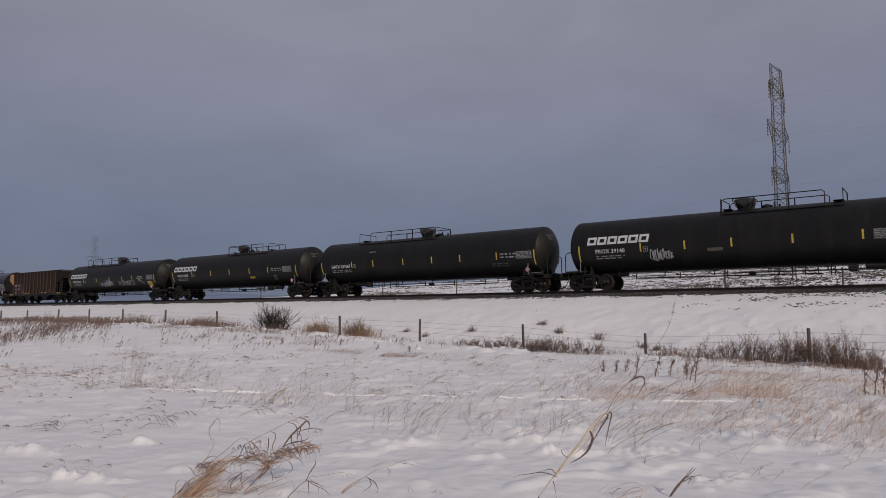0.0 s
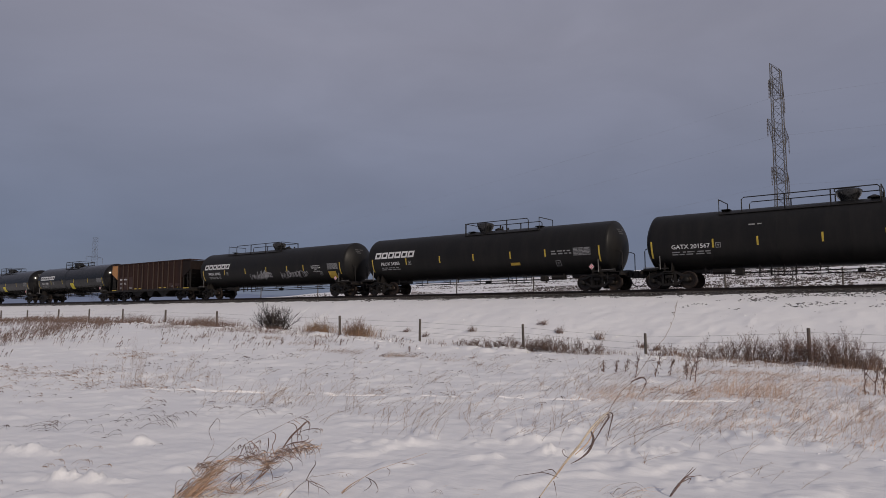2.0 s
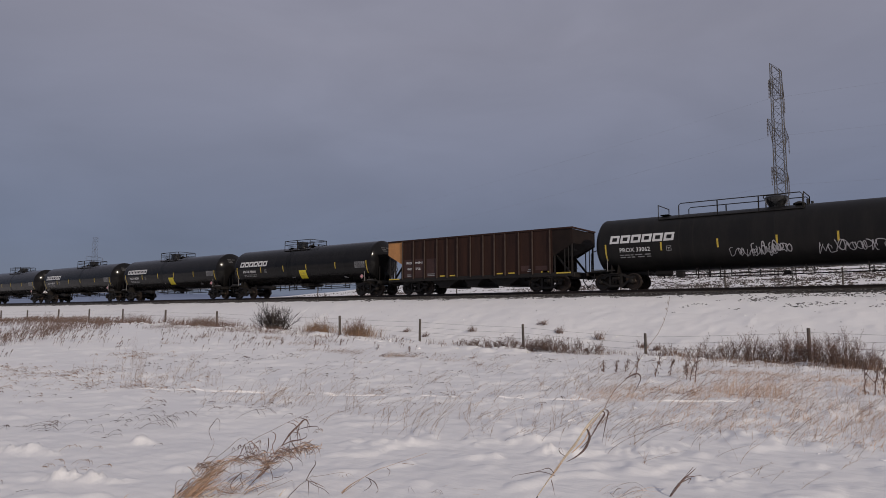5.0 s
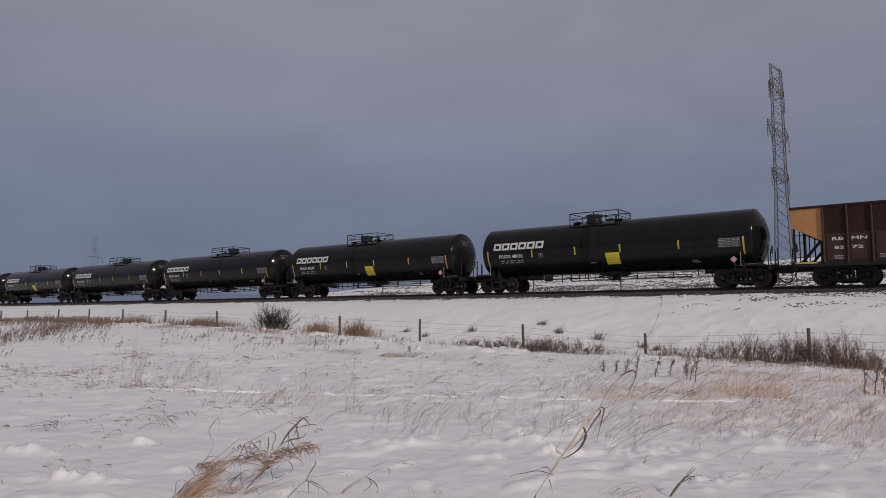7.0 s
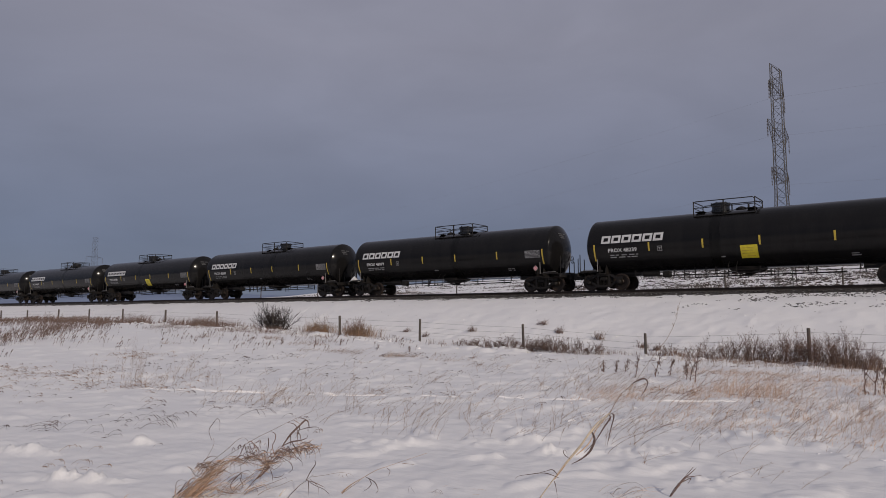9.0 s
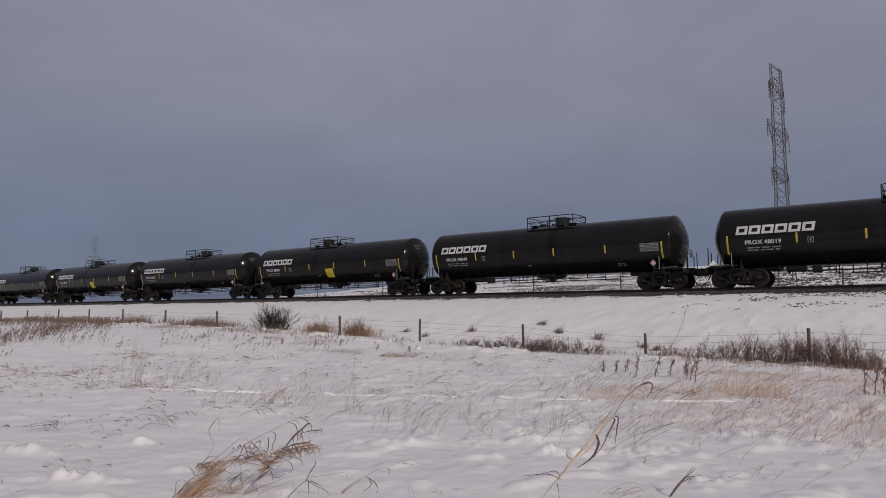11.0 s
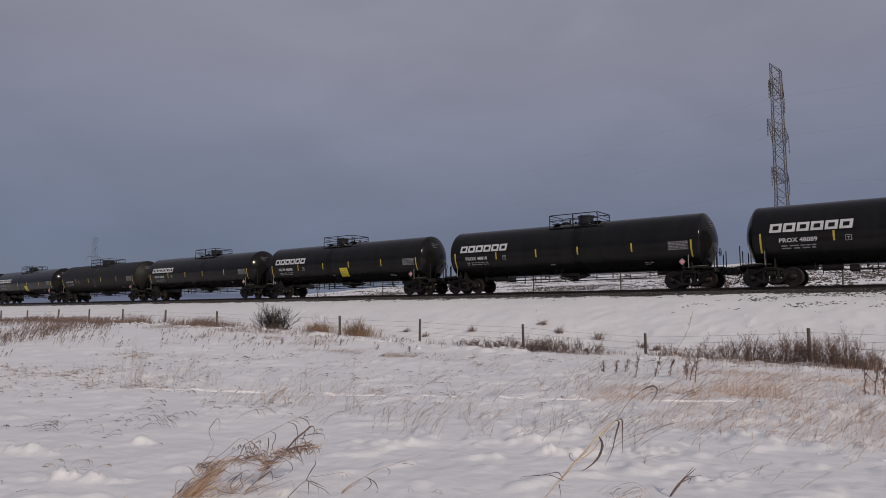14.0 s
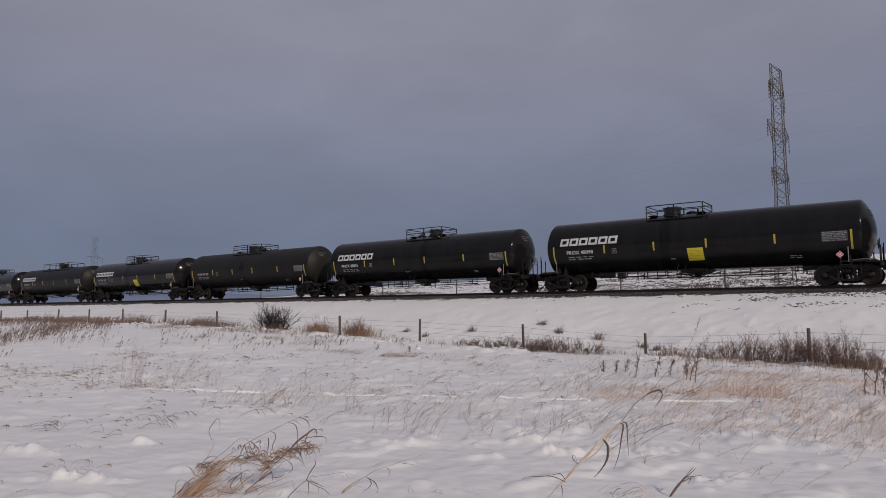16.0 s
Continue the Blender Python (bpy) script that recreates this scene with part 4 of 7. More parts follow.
def make_train():
    old_label = "long weathered black tank car with a walkway on top"
    a = tank_car(old_label, M["tank_old"], 8.95, 8.25, HALF_OLD, (-5.8, 1.25, -0.1), True, rail=(-4.7, 1.2))
    b = tank_car(old_label, M["tank_old"], 8.95, 8.25, HALF_OLD, (-0.95, 4.5, 0.05), True, mirror=True, rail=(-0.9, 3.75))
    gatx = tank_car(old_label, M["tank_old"], 9.15, 8.42, HALF_OLD, (-5.8, 1.25, -0.1), True, rail=(-4.7, 1.2))
    c33 = a
    c39, c34 = b, copy_thing(b, Matrix())
    tagged(c39, "long black tank car with white block mark and spray scrawl")
    dress_old(c39, "PROX 39140", 1, 8.6, (-5.0, -2.66, -0.35, 2.4, 5.25), mark_x=-8.13, num_x=(-7.6, -5.9), data=(5.65, 7.4))
    outline_box(c39, -4.74, 2.14)
    scribble(c39, -4.5, -3.3, 1.5, 2.1, 5, 0.022, loops=14)
    m = Mesh()
    decal_rect(m, -1.54, -0.77, 1.86, 2.02, 0.008)
    part("faded_sign", m, M["faded_olive"], c39, "faded amber panel", fix=False)
    tagged(gatx, "long black tank car with plain white number stencil")
    dress_old(gatx, "GATX 201567", 2, 9.15, (-6.0, -3.9, -1.1, 1.4, 3.7, 6.5), mark=False, num_x=(-8.1, -6.15), data=(7.9, 9.0))
    outline_box(gatx, -5.75, 2.14)
    small_print(gatx, 6.75, 8.0, 2.38, 2, M["dimwhite"], random.Random(9), 0.09)
    small_print(gatx, -4.3, -3.7, 3.1, 1, M["dimwhite"], random.Random(10), 0.06)
    small_print(gatx, 6.1, 7.4, 1.8, 2, M["panelgrey"], random.Random(11), 0.06)
    dress_old(c34, "PROX 34255", 3, 8.6, (-5.5, -2.62, 0.06, 2.8, 5.2), data=(7.0, 8.1))
    outline_box(c34, -5.2, 2.14)
    small_print(c34, 5.6, 6.9, 2.35, 2, M["dimwhite"], random.Random(12), 0.07)
    outline_box(c34, 5.97, 1.62, 0.16)
    m = Mesh()
    decal_rect(m, 2.75, 3.4, 1.62, 1.78, 0.008)
    part("faded_sign", m, M["amber"], c34, "faded amber panel", fix=False)
    tagged(c33, "long black tank car with long pale spray scrawl")
    dress_old(c33, "PROX 33062", 4, 8.6, (-5.5, -2.63, 0.1, 2.67, 4.6), data=(7.25, 8.4))
    outline_box(c33, -5.1, 2.12)
    scribble(c33, -1.0, 0.6, 1.5, 2.2, 21, 0.024, loops=11)
    scribble(c33, -2.1, -0.9, 1.5, 1.95, 24, 0.016, loops=6)
    scribble(c33, 1.8, 4.9, 1.5, 2.05, 22, 0.017, loops=13)
    for words, x0, x1, z0 in (("LIQUEFIED", 5.5, 6.45, 2.27), ("PETROLEUM", 5.5, 6.5, 2.13), ("GAS", 5.8, 6.1, 1.99), ("NOT ODORIZED", 5.7, 6.4, 1.87)):
        part("lettering", decal_text(words, x0, x1, z0, z0 + (0.10 if z0 > 1.9 else 0.07)), None, c33, "white stencilled lading name")
    outline_box(c33, 6.5, 1.75, 0.14)
    m = Mesh()
    decal_rect(m, 7.3, 8.1, 1.36, 1.86, 0.010)
    part("warning_sign", m, M["amber"], c33, "faded amber square panel", fix=False)
    CARS.extend([(c39, -8.12), (gatx, -28.8), (c34, -49.55), (c33, -70.1)])
    CARS.append((hopper_car(), -87.75))
    new_label = "glossy black tank car with white block mark"
    near = tank_car(new_label, M["tank"], 7.76, 7.18, HALF_NEW, (-2.15, 0.85, -1.0), False)
    far = tank_car(new_label, M["tank"], 7.76, 7.18, HALF_NEW, (-0.95, 2.1, 1.0), False)
    dull = tank_car("dusty black tank car with small faded stencils", M["tank_dirty"], 7.76, 7.18, HALF_NEW, (-2.3, 1.5, -0.3), False, box=True)
    tall = tank_car(new_label, M["tank_old"], 7.76, 7.18, HALF_NEW, (-3.0, 3.3, 0.2), True)
    row = [near, copy_thing(near, Matrix()), far, copy_thing(far, Matrix()), copy_thing(near, Matrix()), copy_thing(far, Matrix()), copy_thing(near, Matrix()), copy_thing(far, Matrix()), dull, copy_thing(near, Matrix()), tall]
    last = copy_thing(far, Matrix())
    names = ["PROX 48091", "PROX 48239", "PROX 48019", "PROX 48049", "PROX 48089", "PROX 48010", "PROX 48098", "PROX 48076", "", "", ""]
    signs = {0: 0.25, 1: 0.2, 4: 0.15, 6: 0.15, 9: 0.3}
    xs = [-104.45 - 18.315 * i for i in range(8)] + [-251.0, -269.15, -287.5]
    for i, car in enumerate(row):
        if i in signs:
            tagged(car, "glossy black tank car with a bright yellow panel")
        dress_new(car, names[i], 40 + i, (signs[i],) if i in signs else None, mark=i != 8, text=bool(names[i]))
        CARS.append((car, xs[i]))
    caught_snow(row[2], HALF_NEW)
    for x in (-4.55, -3.85):
        wrap_band(c33, x, 0.07, "frame", "shell_band", "thin dull band round the tank", 0.004)
    dress_new(last, "", 60, None, text=False)
    CARS.append((last, -305.8))


def hopper_car():
    car = tagged(new("hopper_car"), "brown ribbed open-top hopper car with orange end sheets", "hopper car", "freight cars of the train")
    W, zb, zt = 1.53, 1.06, 3.62
    xa = 5.75
    for s in (-1, 1):
        y0, y1 = sorted((s * W, s * (W - 0.03)))
        part("side_sheet", Mesh().box(-xa, xa, y0, y1, zb, zt), M["hopper"], car, "dark oxide brown steel side sheet")
    for e in (-1, 1):
        ends = Mesh()
        v = [(e * 7.02, -W + 0.02, zt - 0.05), (e * 7.02, W - 0.02, zt - 0.05), (e * 7.02, W - 0.02, 2.75), (e * 7.02, -W + 0.02, 2.75),
             (e * 2.9, W - 0.04, 0.95), (e * 2.9, -W + 0.04, 0.95)]
        ends.add(v, [(0, 1, 2, 3), (3, 2, 4, 5)])
        part("slope_sheet", ends, M["hopper_dark"], car)
    for e, material, label in ((-1, M["orange"], "faded orange end side sheet"), (1, M["hopper_dark"], "grimy dark brown end side sheet")):
        for s in (-1, 1):
            g = Mesh()
            y0, y1 = s * (W - 0.004), s * (W - 0.03)
            q = [(e * 7.05, zt - 0.02), (e * xa, zt - 0.02), (e * xa, 2.02), (e * 7.05, 2.72)]
            g.add([(x, y0, z) for x, z in q] + [(x, y1, z) for x, z in q], [(0, 1, 2, 3), (7, 6, 5, 4), (0, 4, 5, 1), (1, 5, 6, 2), (2, 6, 7, 3), (3, 7, 4, 0)])
            part("end_side_sheet", g, material, car, label)
    for s in (-1, 1):
        part("top_chord", Mesh().box(-7.1, 7.1, *sorted((s * (W - 0.04), s * (W + 0.05))), zt - 0.03, zt + 0.08, 0.015), M["hopper"], car)
        part("side_sill", Mesh().box(-7.0, 7.0, *sorted((s * (W - 0.06), s * (W + 0.03))), zb - 0.22, zb + 0.02, 0.015), M["frame"], car)
    part("centre_sill", Mesh().box(-7.2, 7.2, -0.32, 0.32, 0.72, 1.0, 0.02), M["frame"], car)
    for e in (-1, 1):
        part("end_chord", Mesh().box(*sorted((e * 7.0, e * 7.1)), -W + 0.05, W - 0.05, zt - 0.03, zt + 0.07, 0.015), M["hopper"], car)
        part("end_sill", Mesh().box(*sorted((e * 6.95, e * 7.1)), -W + 0.07, W - 0.07, 0.78, 1.08, 0.02), M["frame"], car)
        part("body_bolster", Mesh().box(*sorted((e * 4.75, e * 5.25)), -1.3, 1.3, 0.82, 0.98, 0.02), M["frame"], car)
    rib = Mesh().box(-0.040, 0.040, -0.10, 0.0, zb - 0.06, zt - 0.02, 0.02).data("side_rib", M["hopper_rib"])
    fix_normals(rib)
    rib_x = [-5.71, -4.75, -3.79, -2.75, -1.91, -1.09, -0.06, 0.90, 1.74, 2.52, 3.49, 4.43, 5.60]
    for x in rib_x:
        part("side_rib", rib, None, car, at=(x, -W, 0))
        o = part("side_rib", rib, None, car, at=(x, W, 0))
        o.rotation_euler = (0, 0, math.pi)
    def flat(m, x0, x1, z0, z1, d=0.006):
        m.add([(x0, -W - d, z0), (x1, -W - d, z0), (x1, -W - d, z1), (x0, -W - d, z1)], [(0, 1, 2, 3)])
    for x0, x1, z1 in ((-5.6, -4.85, 2.35), (-4.65, -3.9, 2.35), (-3.65, -2.85, 2.33)):
        m = Mesh()
        flat(m, x0, x1, zb + 0.05, z1, 0.004)
        part("paint_patch", m, M["hopper_patch"], car, "lighter repainted brown patch", fix=False)
    m = Mesh()
    flat(m, 3.62, 4.25, 1.22, 1.55, 0.004)
    flat(m, 4.6, 5.4, 1.25, 1.5, 0.004)
    part("paint_patch", m, M["hopper_patch"], car, "small repainted patches", fix=False)
    wrap = lambda x, z: (x, -W - 0.010, z)
    for t, x0, x1, z0, z1 in (("RB", -5.38, -4.9, 2.03, 2.18), ("MN", -4.6, -4.0, 2.03, 2.18), ("82", -5.3, -4.9, 1.63, 1.77), ("72", -4.6, -4.15, 1.63, 1.77)):
        part("lettering", decal_text(t, x0, x1, z0, z1, wrap), None, car, "white stencilled reporting letters")
    rnd = random.Random(3)
    m = Mesh()
    for x0, x1 in ((-5.35, -4.95), (-3.6, -2.95), (4.05, 4.3)):
        for k in range(2):
            flat(m, x0 + rnd.uniform(0, 0.1), x1, 1.28 - k * 0.1, 1.33 - k * 0.1, 0.011)
    part("stencil_lines", m, M["dimwhite"], car, fix=False)
    for x in (-2.3, -1.5, 2.12, 2.95, -2.3 + 7.6, 5.2):
        m = Mesh()
        flat(m, x - 0.22, x + 0.22, 1.10, 1.18, 0.012)
        part("reflector_strip", m, M["yellow"], car, "short yellow reflector strip", fix=False)
    for e in (-1, 1):
        m = Mesh().box(*sorted((e * 6.0, e * 6.92)), -W - 0.045, -W - 0.032, 1.0, 1.075)
        part("reflector_strip", m, M["yellow"], car, "long yellow reflector strip on the sill")
        for y in (-1.42, 1.42):
            for xa_, xb_, w_, z_ in ((6.90, 7.00, 0.04, 2.8), (5.78, 5.87, 0.05, 2.2), (6.45, 6.51, 0.03, 2.45), (6.70, 6.75, 0.025, 2.62)):
                part("corner_post", Mesh().box(*sorted((e * xa_, e * xb_)), y - w_, y + w_, 1.0, z_, 0.01), M["frame"], car)
        for y in (-1.2, 1.2):
            part("diagonal_brace", Mesh().tube([(e * 6.75, y, 1.0), (e * 5.85, y, 2.1)], 0.07, n=6), M["frame"], car)
        for z in (1.3, 1.65, 2.0, 2.35):
            part("ladder_rung", Mesh().tube([(e * 6.9, -W, z), (e * 6.48, -W, z)], 0.014, n=5), M["frame"], car)
            part("ladder_rung", Mesh().tube([(e * 7.06, -1.4, z), (e * 7.06, -0.95, z)], 0.014, n=5), M["frame"], car)
        add_truck(car, e * 5.0 + (0.1 if e > 0 else -0.0))
        add_coupler(car, 7.55, e)
    for c, wide in ((-2.35, 1.35), (-0.1, 0.8), (2.25, 1.35)):
        h = Mesh()
        q = [(c - wide, zb - 0.10), (c + wide, zb - 0.10), (c + 0.34, 0.44), (c - 0.34, 0.44)]
        h.add([(x, -1.25, z) for x, z in q] + [(x, 1.25, z) for x, z in q], [(0, 1, 2, 3), (7, 6, 5, 4), (0, 4, 5, 1), (1, 5, 6, 2), (2, 6, 7, 3), (3, 7, 4, 0)])
        part("discharge_hopper", h, M["frame"], car, "black grimy discharge hopper")
        part("gate_frame", Mesh().box(c - 0.42, c + 0.42, -1.28, 1.28, 0.38, 0.46, 0.015), M["frame"], car)
    brake_wheel(car, -7.2, 0.7)
    return car


make_train()


# ---- power line ----
def lattice_tower(x, y, z0, z1, half_low, half_waist, half_top, arms, label, turn=0.0, thick=1.0, slant=0.0):
    tower = tagged(new("transmission_tower"), label, "transmission tower", "power line towers")
    tower.location, tower.rotation_euler = (x, y, z0), (0, 0, turn)
    h, knee = z1 - z0, (z1 - z0) * 0.42
    w = lambda z: half_low + (half_waist - half_low) * z / knee if z < knee else half_waist + (half_top - half_waist) * (z - knee) / (h - knee)
    corners = ((-1, -1), (1, -1), (1, 1), (-1, 1))
    for a, b in corners:
        top = h - (slant if a > 0 else 0.0)
        part("tower_leg", Mesh().tube([(a * w(z), b * w(z), z) for z in (0, knee, top)], 0.062 * thick, 0.05 * thick, n=4), M["lattice"], tower)
    m = Mesh()
    n = int(h / 1.35)
    for i in range(n):
        za, zb = h * i / n, h * (i + 1) / n
        for k in range(4):
            (a, b), (c, d) = corners[k], corners[(k + 1) % 4]
            cut = lambda s, z: min(z, h - (slant if s > 0 else 0.0))
            at = lambda s, t, z: (s * w(cut(s, z)), t * w(cut(s, z)), cut(s, z))
            m.tube([at(a, b, za), at(c, d, zb)], 0.022 * thick, n=3)
            m.tube([at(c, d, za), at(a, b, zb)], 0.022 * thick, n=3)
            if i % 2 or i == n - 1:
                m.tube([at(a, b, zb), at(c, d, zb)], 0.025 * thick, n=3)
    part("tower_bracing", m, M["lattice"], tower)
    for za, reach, low, high in arms:
        za -= z0
        m = Mesh()
        lo_z, hi_z = za - low, za + high
        for s in (-1, 1):
            tip = Vector((0, s * reach, za))
            for a in (-1, 1):
                foot, head = Vector((a * w(lo_z), s * w(lo_z), lo_z)), Vector((a * w(hi_z), s * w(hi_z), hi_z))
                m.tube([foot, tip], 0.035 * thick, n=4)
                m.tube([head, tip], 0.035 * thick, n=4)
                for i in range(1, 5):
                    u = i / 5
                    m.tube([foot.lerp(tip, u), head.lerp(tip, u - 0.14)], 0.02 * thick, n=3)
                    m.tube([foot.lerp(tip, u), Vector((-foot.x, foot.y, foot.z)).lerp(tip, u - 0.14)], 0.02 * thick, n=3)
        part("cross_arm", m, M["lattice"], tower)
        for s in (-1, 1):
            q = Mesh()
            q.tube([(0, s * reach, za), (0, s * reach, za - 2.2)], 0.022, n=4)
            for i in range(11):
                q.spin([(za - 2.1 + i * 0.17, 0.03), (za - 2.06 + i * 0.17, 0.11), (za - 2.02 + i * 0.17, 0.03)], 8, "z", (0, s * reach, 0))
            part("insulator", q, M["insulator"], tower)
    return tower


def build_power_line():
    ax, ay, turn = -15.52, 90.0, -0.04
    az = ground_base(ax, ay) - 0.3
    bx, by = -249.0, 120.0
    bz = ground_base(bx, by) - 0.3
    arms_a = [(29.4, 3.9, 1.2, 1.3), (24.4, 5.4, 2.0, 0.3), (18.8, 4.4, 1.3, 0.3)]
    lattice_tower(ax, ay, az, 32.7, 1.02, 0.61, 0.54, arms_a, "tall slim lattice steel transmission tower on the snowy slope", turn, 0.95, 1.0)
    arms_b = [(22.2, 4.6, 0.25, 0.25)]
    lattice_tower(bx, by, bz, 29.4, 0.85, 0.72, 0.62, arms_b, "distant slim lattice steel transmission tower", 0.5, 0.48)
    spans = tagged(new("power_cables"), "thin sagging overhead power cables", "power cable")
    for za, reach, low, high in arms_a:
        for s in (-1, 1):
            m = Mesh()
            zb = za - 8.6
            pts = []
            sx, sy = ax - s * reach * math.sin(turn), ay + s * reach * math.cos(turn)
            for k in range(61):
                u = k / 60
                pts.append((sx + (bx - sx) * u, sy + (by + s * 4.5 - sy) * u, za - 2.2 + (zb - za) * u - 4 * 4.5 * u * (1 - u)))
            back = []
            for k in range(1, 41):
                u = k / 40
                back.append((sx + 200 * u, sy - 26 * u, za - 2.2 + 0.5 * u - 4 * 4.0 * u * (1 - u)))
            m.tube(list(reversed(back)) + pts, 0.0052 if s < 0 else 0.0016, n=4)
            part("cable", m, M["cable"], spans, fix=False)


build_power_line()


# ---- fences ----
def build_fence():
    fence = tagged(new("wire_fence"), "old wooden post and wire fence along the snowy bank", "fence")
    rnd = random.Random(8)
    tops = [(12.8, 0.95), (7.25, 1.0), (1.7, 1.05), (-3.79, 1.12), (-9.37, 0.85), (-14.74, 1.15), (-20.48, 1.34), (-25.91, 1.49), (-31.4, 1.62), (-36.84, 1.76), (-42.67, 1.85), (-48.26, 1.95),
            (-53.35, 1.97), (-58.5, 1.95), (-64.4, 1.91), (-70.0, 1.9), (-75.6, 1.9), (-81.2, 1.9), (-86.8, 1.9), (-92.4, 1.9), (-98.0, 1.9)]
    for i, (x, top) in enumerate(tops):
        z = ground_z(x, 25.5) - 0.25
        m = Mesh()
        lean = (rnd.uniform(-0.02, 0.03), rnd.uniform(-0.02, 0.02))
        r = rnd.uniform(0.052, 0.066)
        h = top - z
        pts = [(0, 0, 0), (lean[0] * h * 0.5, lean[1] * h * 0.5, h * 0.5), (lean[0] * h, lean[1] * h, h - 0.02), (lean[0] * h, lean[1] * h, h)]
        m.tube(pts, r * 1.04, r * 0.92, n=9)
        part("post", m, M["post"], fence, at=(x, 25.5, z))
    for drop in (0.14, 0.38, 0.62):
        m = Mesh()
        pts = []
        for (xa, ta), (xb, tb) in zip(tops, tops[1:]):
            for k in range(6):
                u = k / 6
                pts.append((xa + (xb - xa) * u, 25.415, ta + (tb - ta) * u - drop - 4 * 0.03 * u * (1 - u)))
        m.tube(pts, 0.0034, n=4)
        part("wire", m, M["wire"], fence, fix=False)
    far = tagged(new("wire_fence"), "thin post fence on the slope behind the track", "fence")
    for x, top in ((-60.0, 5.3), (-51.0, 5.2), (-42.2, 5.05), (-33.7, 4.95), (-26.2, 4.8), (-19.0, 4.65), (-11.77, 4.5), (-5.0, 4.4), (2.0, 4.3)):
        z = ground_z(x, 47.0) - 0.3
        part("post", Mesh().tube([(0, 0, 0), (0.02, 0, top - z)], 0.055, 0.05, n=7), M["post"], far, at=(x, 47.0, z))
    for drop in (0.1, 0.45):
        m = Mesh()
        m.tube([(x, 46.94, t - drop) for x, t in ((-60.0, 5.3), (-42.2, 5.05), (-26.2, 4.8), (-11.77, 4.5), (2.0, 4.3))], 0.006, n=3)
        part("wire", m, M["wire"], far, fix=False)


build_fence()


# ---- dead plants ----
WIND = Vector((0.80, 0.60, 0))          # the wind bends everything this way


def stem_path(base, h, way, lean, droop, n=6, wob=0.0, rnd=random):
    pts = []
    for i in range(n):
        u = i / (n - 1)
        p = Vector(base) + way * (lean * h * u ** 1.5) + Vector((0, 0, h * (u - droop * u * u)))
        if wob:
            p += Vector((rnd.uniform(-wob, wob), rnd.uniform(-wob, wob), rnd.uniform(-wob, wob) * 0.5)) * u
        pts.append(p)
    return pts


def heading(rnd, spread):
    return (Matrix.Rotation(rnd.uniform(-spread, spread), 3, "Z") @ WIND).normalized()


def tuft(m, x, y, rnd, n, h, w, lean=0.7, droop=0.35, spread=0.8, foot=0.12, heads=0.0):
    for _ in range(n):
        a, r = rnd.uniform(0, 6.28), foot * math.sqrt(rnd.random())
        bx, by = x + math.cos(a) * r, y + math.sin(a) * r
        hh = h * rnd.uniform(0.45, 1.1)
        way = heading(rnd, spread)
        pts = stem_path((bx, by, ground_z(bx, by) - 0.03), hh, way, lean * rnd.uniform(0.05, 1.6), droop * rnd.uniform(0.2, 1.8), 6, hh * 0.05, rnd)
        m.ribbon(pts, w * rnd.uniform(0.6, 1.3), Vector((0.8, 0.6, 0)) + Vector((0, 0, rnd.uniform(-0.4, 0.4))))
        if rnd.random() < heads:
            # a thin seed head of short side spikes
            for k in range(7):
                p = pts[-2].lerp(pts[-1], k / 6)
                d = Vector((rnd.uniform(-1, 1), rnd.uniform(-1, 1), rnd.uniform(-0.2, 0.8))).normalized() * hh * 0.09
                m.ribbon([p, p + d * 0.5, p + d + way * 0.01], w * 0.6, Vector((0.8, 0.6, 0.1)))


def scatter(count, seed, a0, a1, r0, r1, accept):
    rnd = random.Random(seed)
    out = []
    while len(out) < count:
        a, r = radians(rnd.uniform(a0, a1)), math.sqrt(rnd.uniform(r0 * r0, r1 * r1))
        x, y = math.sin(a) * r, math.cos(a) * r
        if accept(x, y, rnd):
            out.append((x, y))
    return out


def clumpy(x, y, s, seed):
    return noise.noise((x * s, y * s, seed))


def nodding(m, x, y, rnd, n, h, w, foot=0.3):
    """A low group of stems that lean with the wind, their blades folded over and hanging."""
    for _ in range(n):
        way = heading(rnd, 0.5)
        b = Vector((x, y, 0)) + WIND * rnd.gauss(0, foot) + Vector((-0.6, 0.8, 0)) * rnd.gauss(0, foot * 0.3)
        b.z = ground_z(b.x, b.y) - 0.02
        k, flat = h * rnd.choice((0.35, 0.6, 0.9, 1.1, 1.5)), rnd.uniform(0.25, 1.1)
        pts = [b + way * k * dx + Vector((0, 0, k * dz * flat)) for dx, dz in ((0, 0), (0.45, 0.55), (1.0, 0.95), (1.5, 1.0), (1.9, 0.78))]
        m.ribbon(pts, w * rnd.uniform(0.5, 0.9), Vector((-0.4, 0.5, 0.8)))
        for _ in range(rnd.randint(1, 4)):
            p = pts[rnd.randint(2, 4)].lerp(pts[3], rnd.random())
            q = k * rnd.uniform(0.3, 0.85)
            d = heading(rnd, 0.8)
            hang = [p, p + d * q * 0.5 + Vector((0, 0, q * 0.12)), p + d * q * 0.85 - Vector((0, 0, q * 0.15)), p + d * q * rnd.uniform(0.8, 1.1) - Vector((0, 0, q * rnd.uniform(0.35, 0.9) * flat))]
            m.ribbon(hang, w * rnd.uniform(0.7, 1.4), Vector((0.6, 0.4, rnd.uniform(0.2, 0.9))))


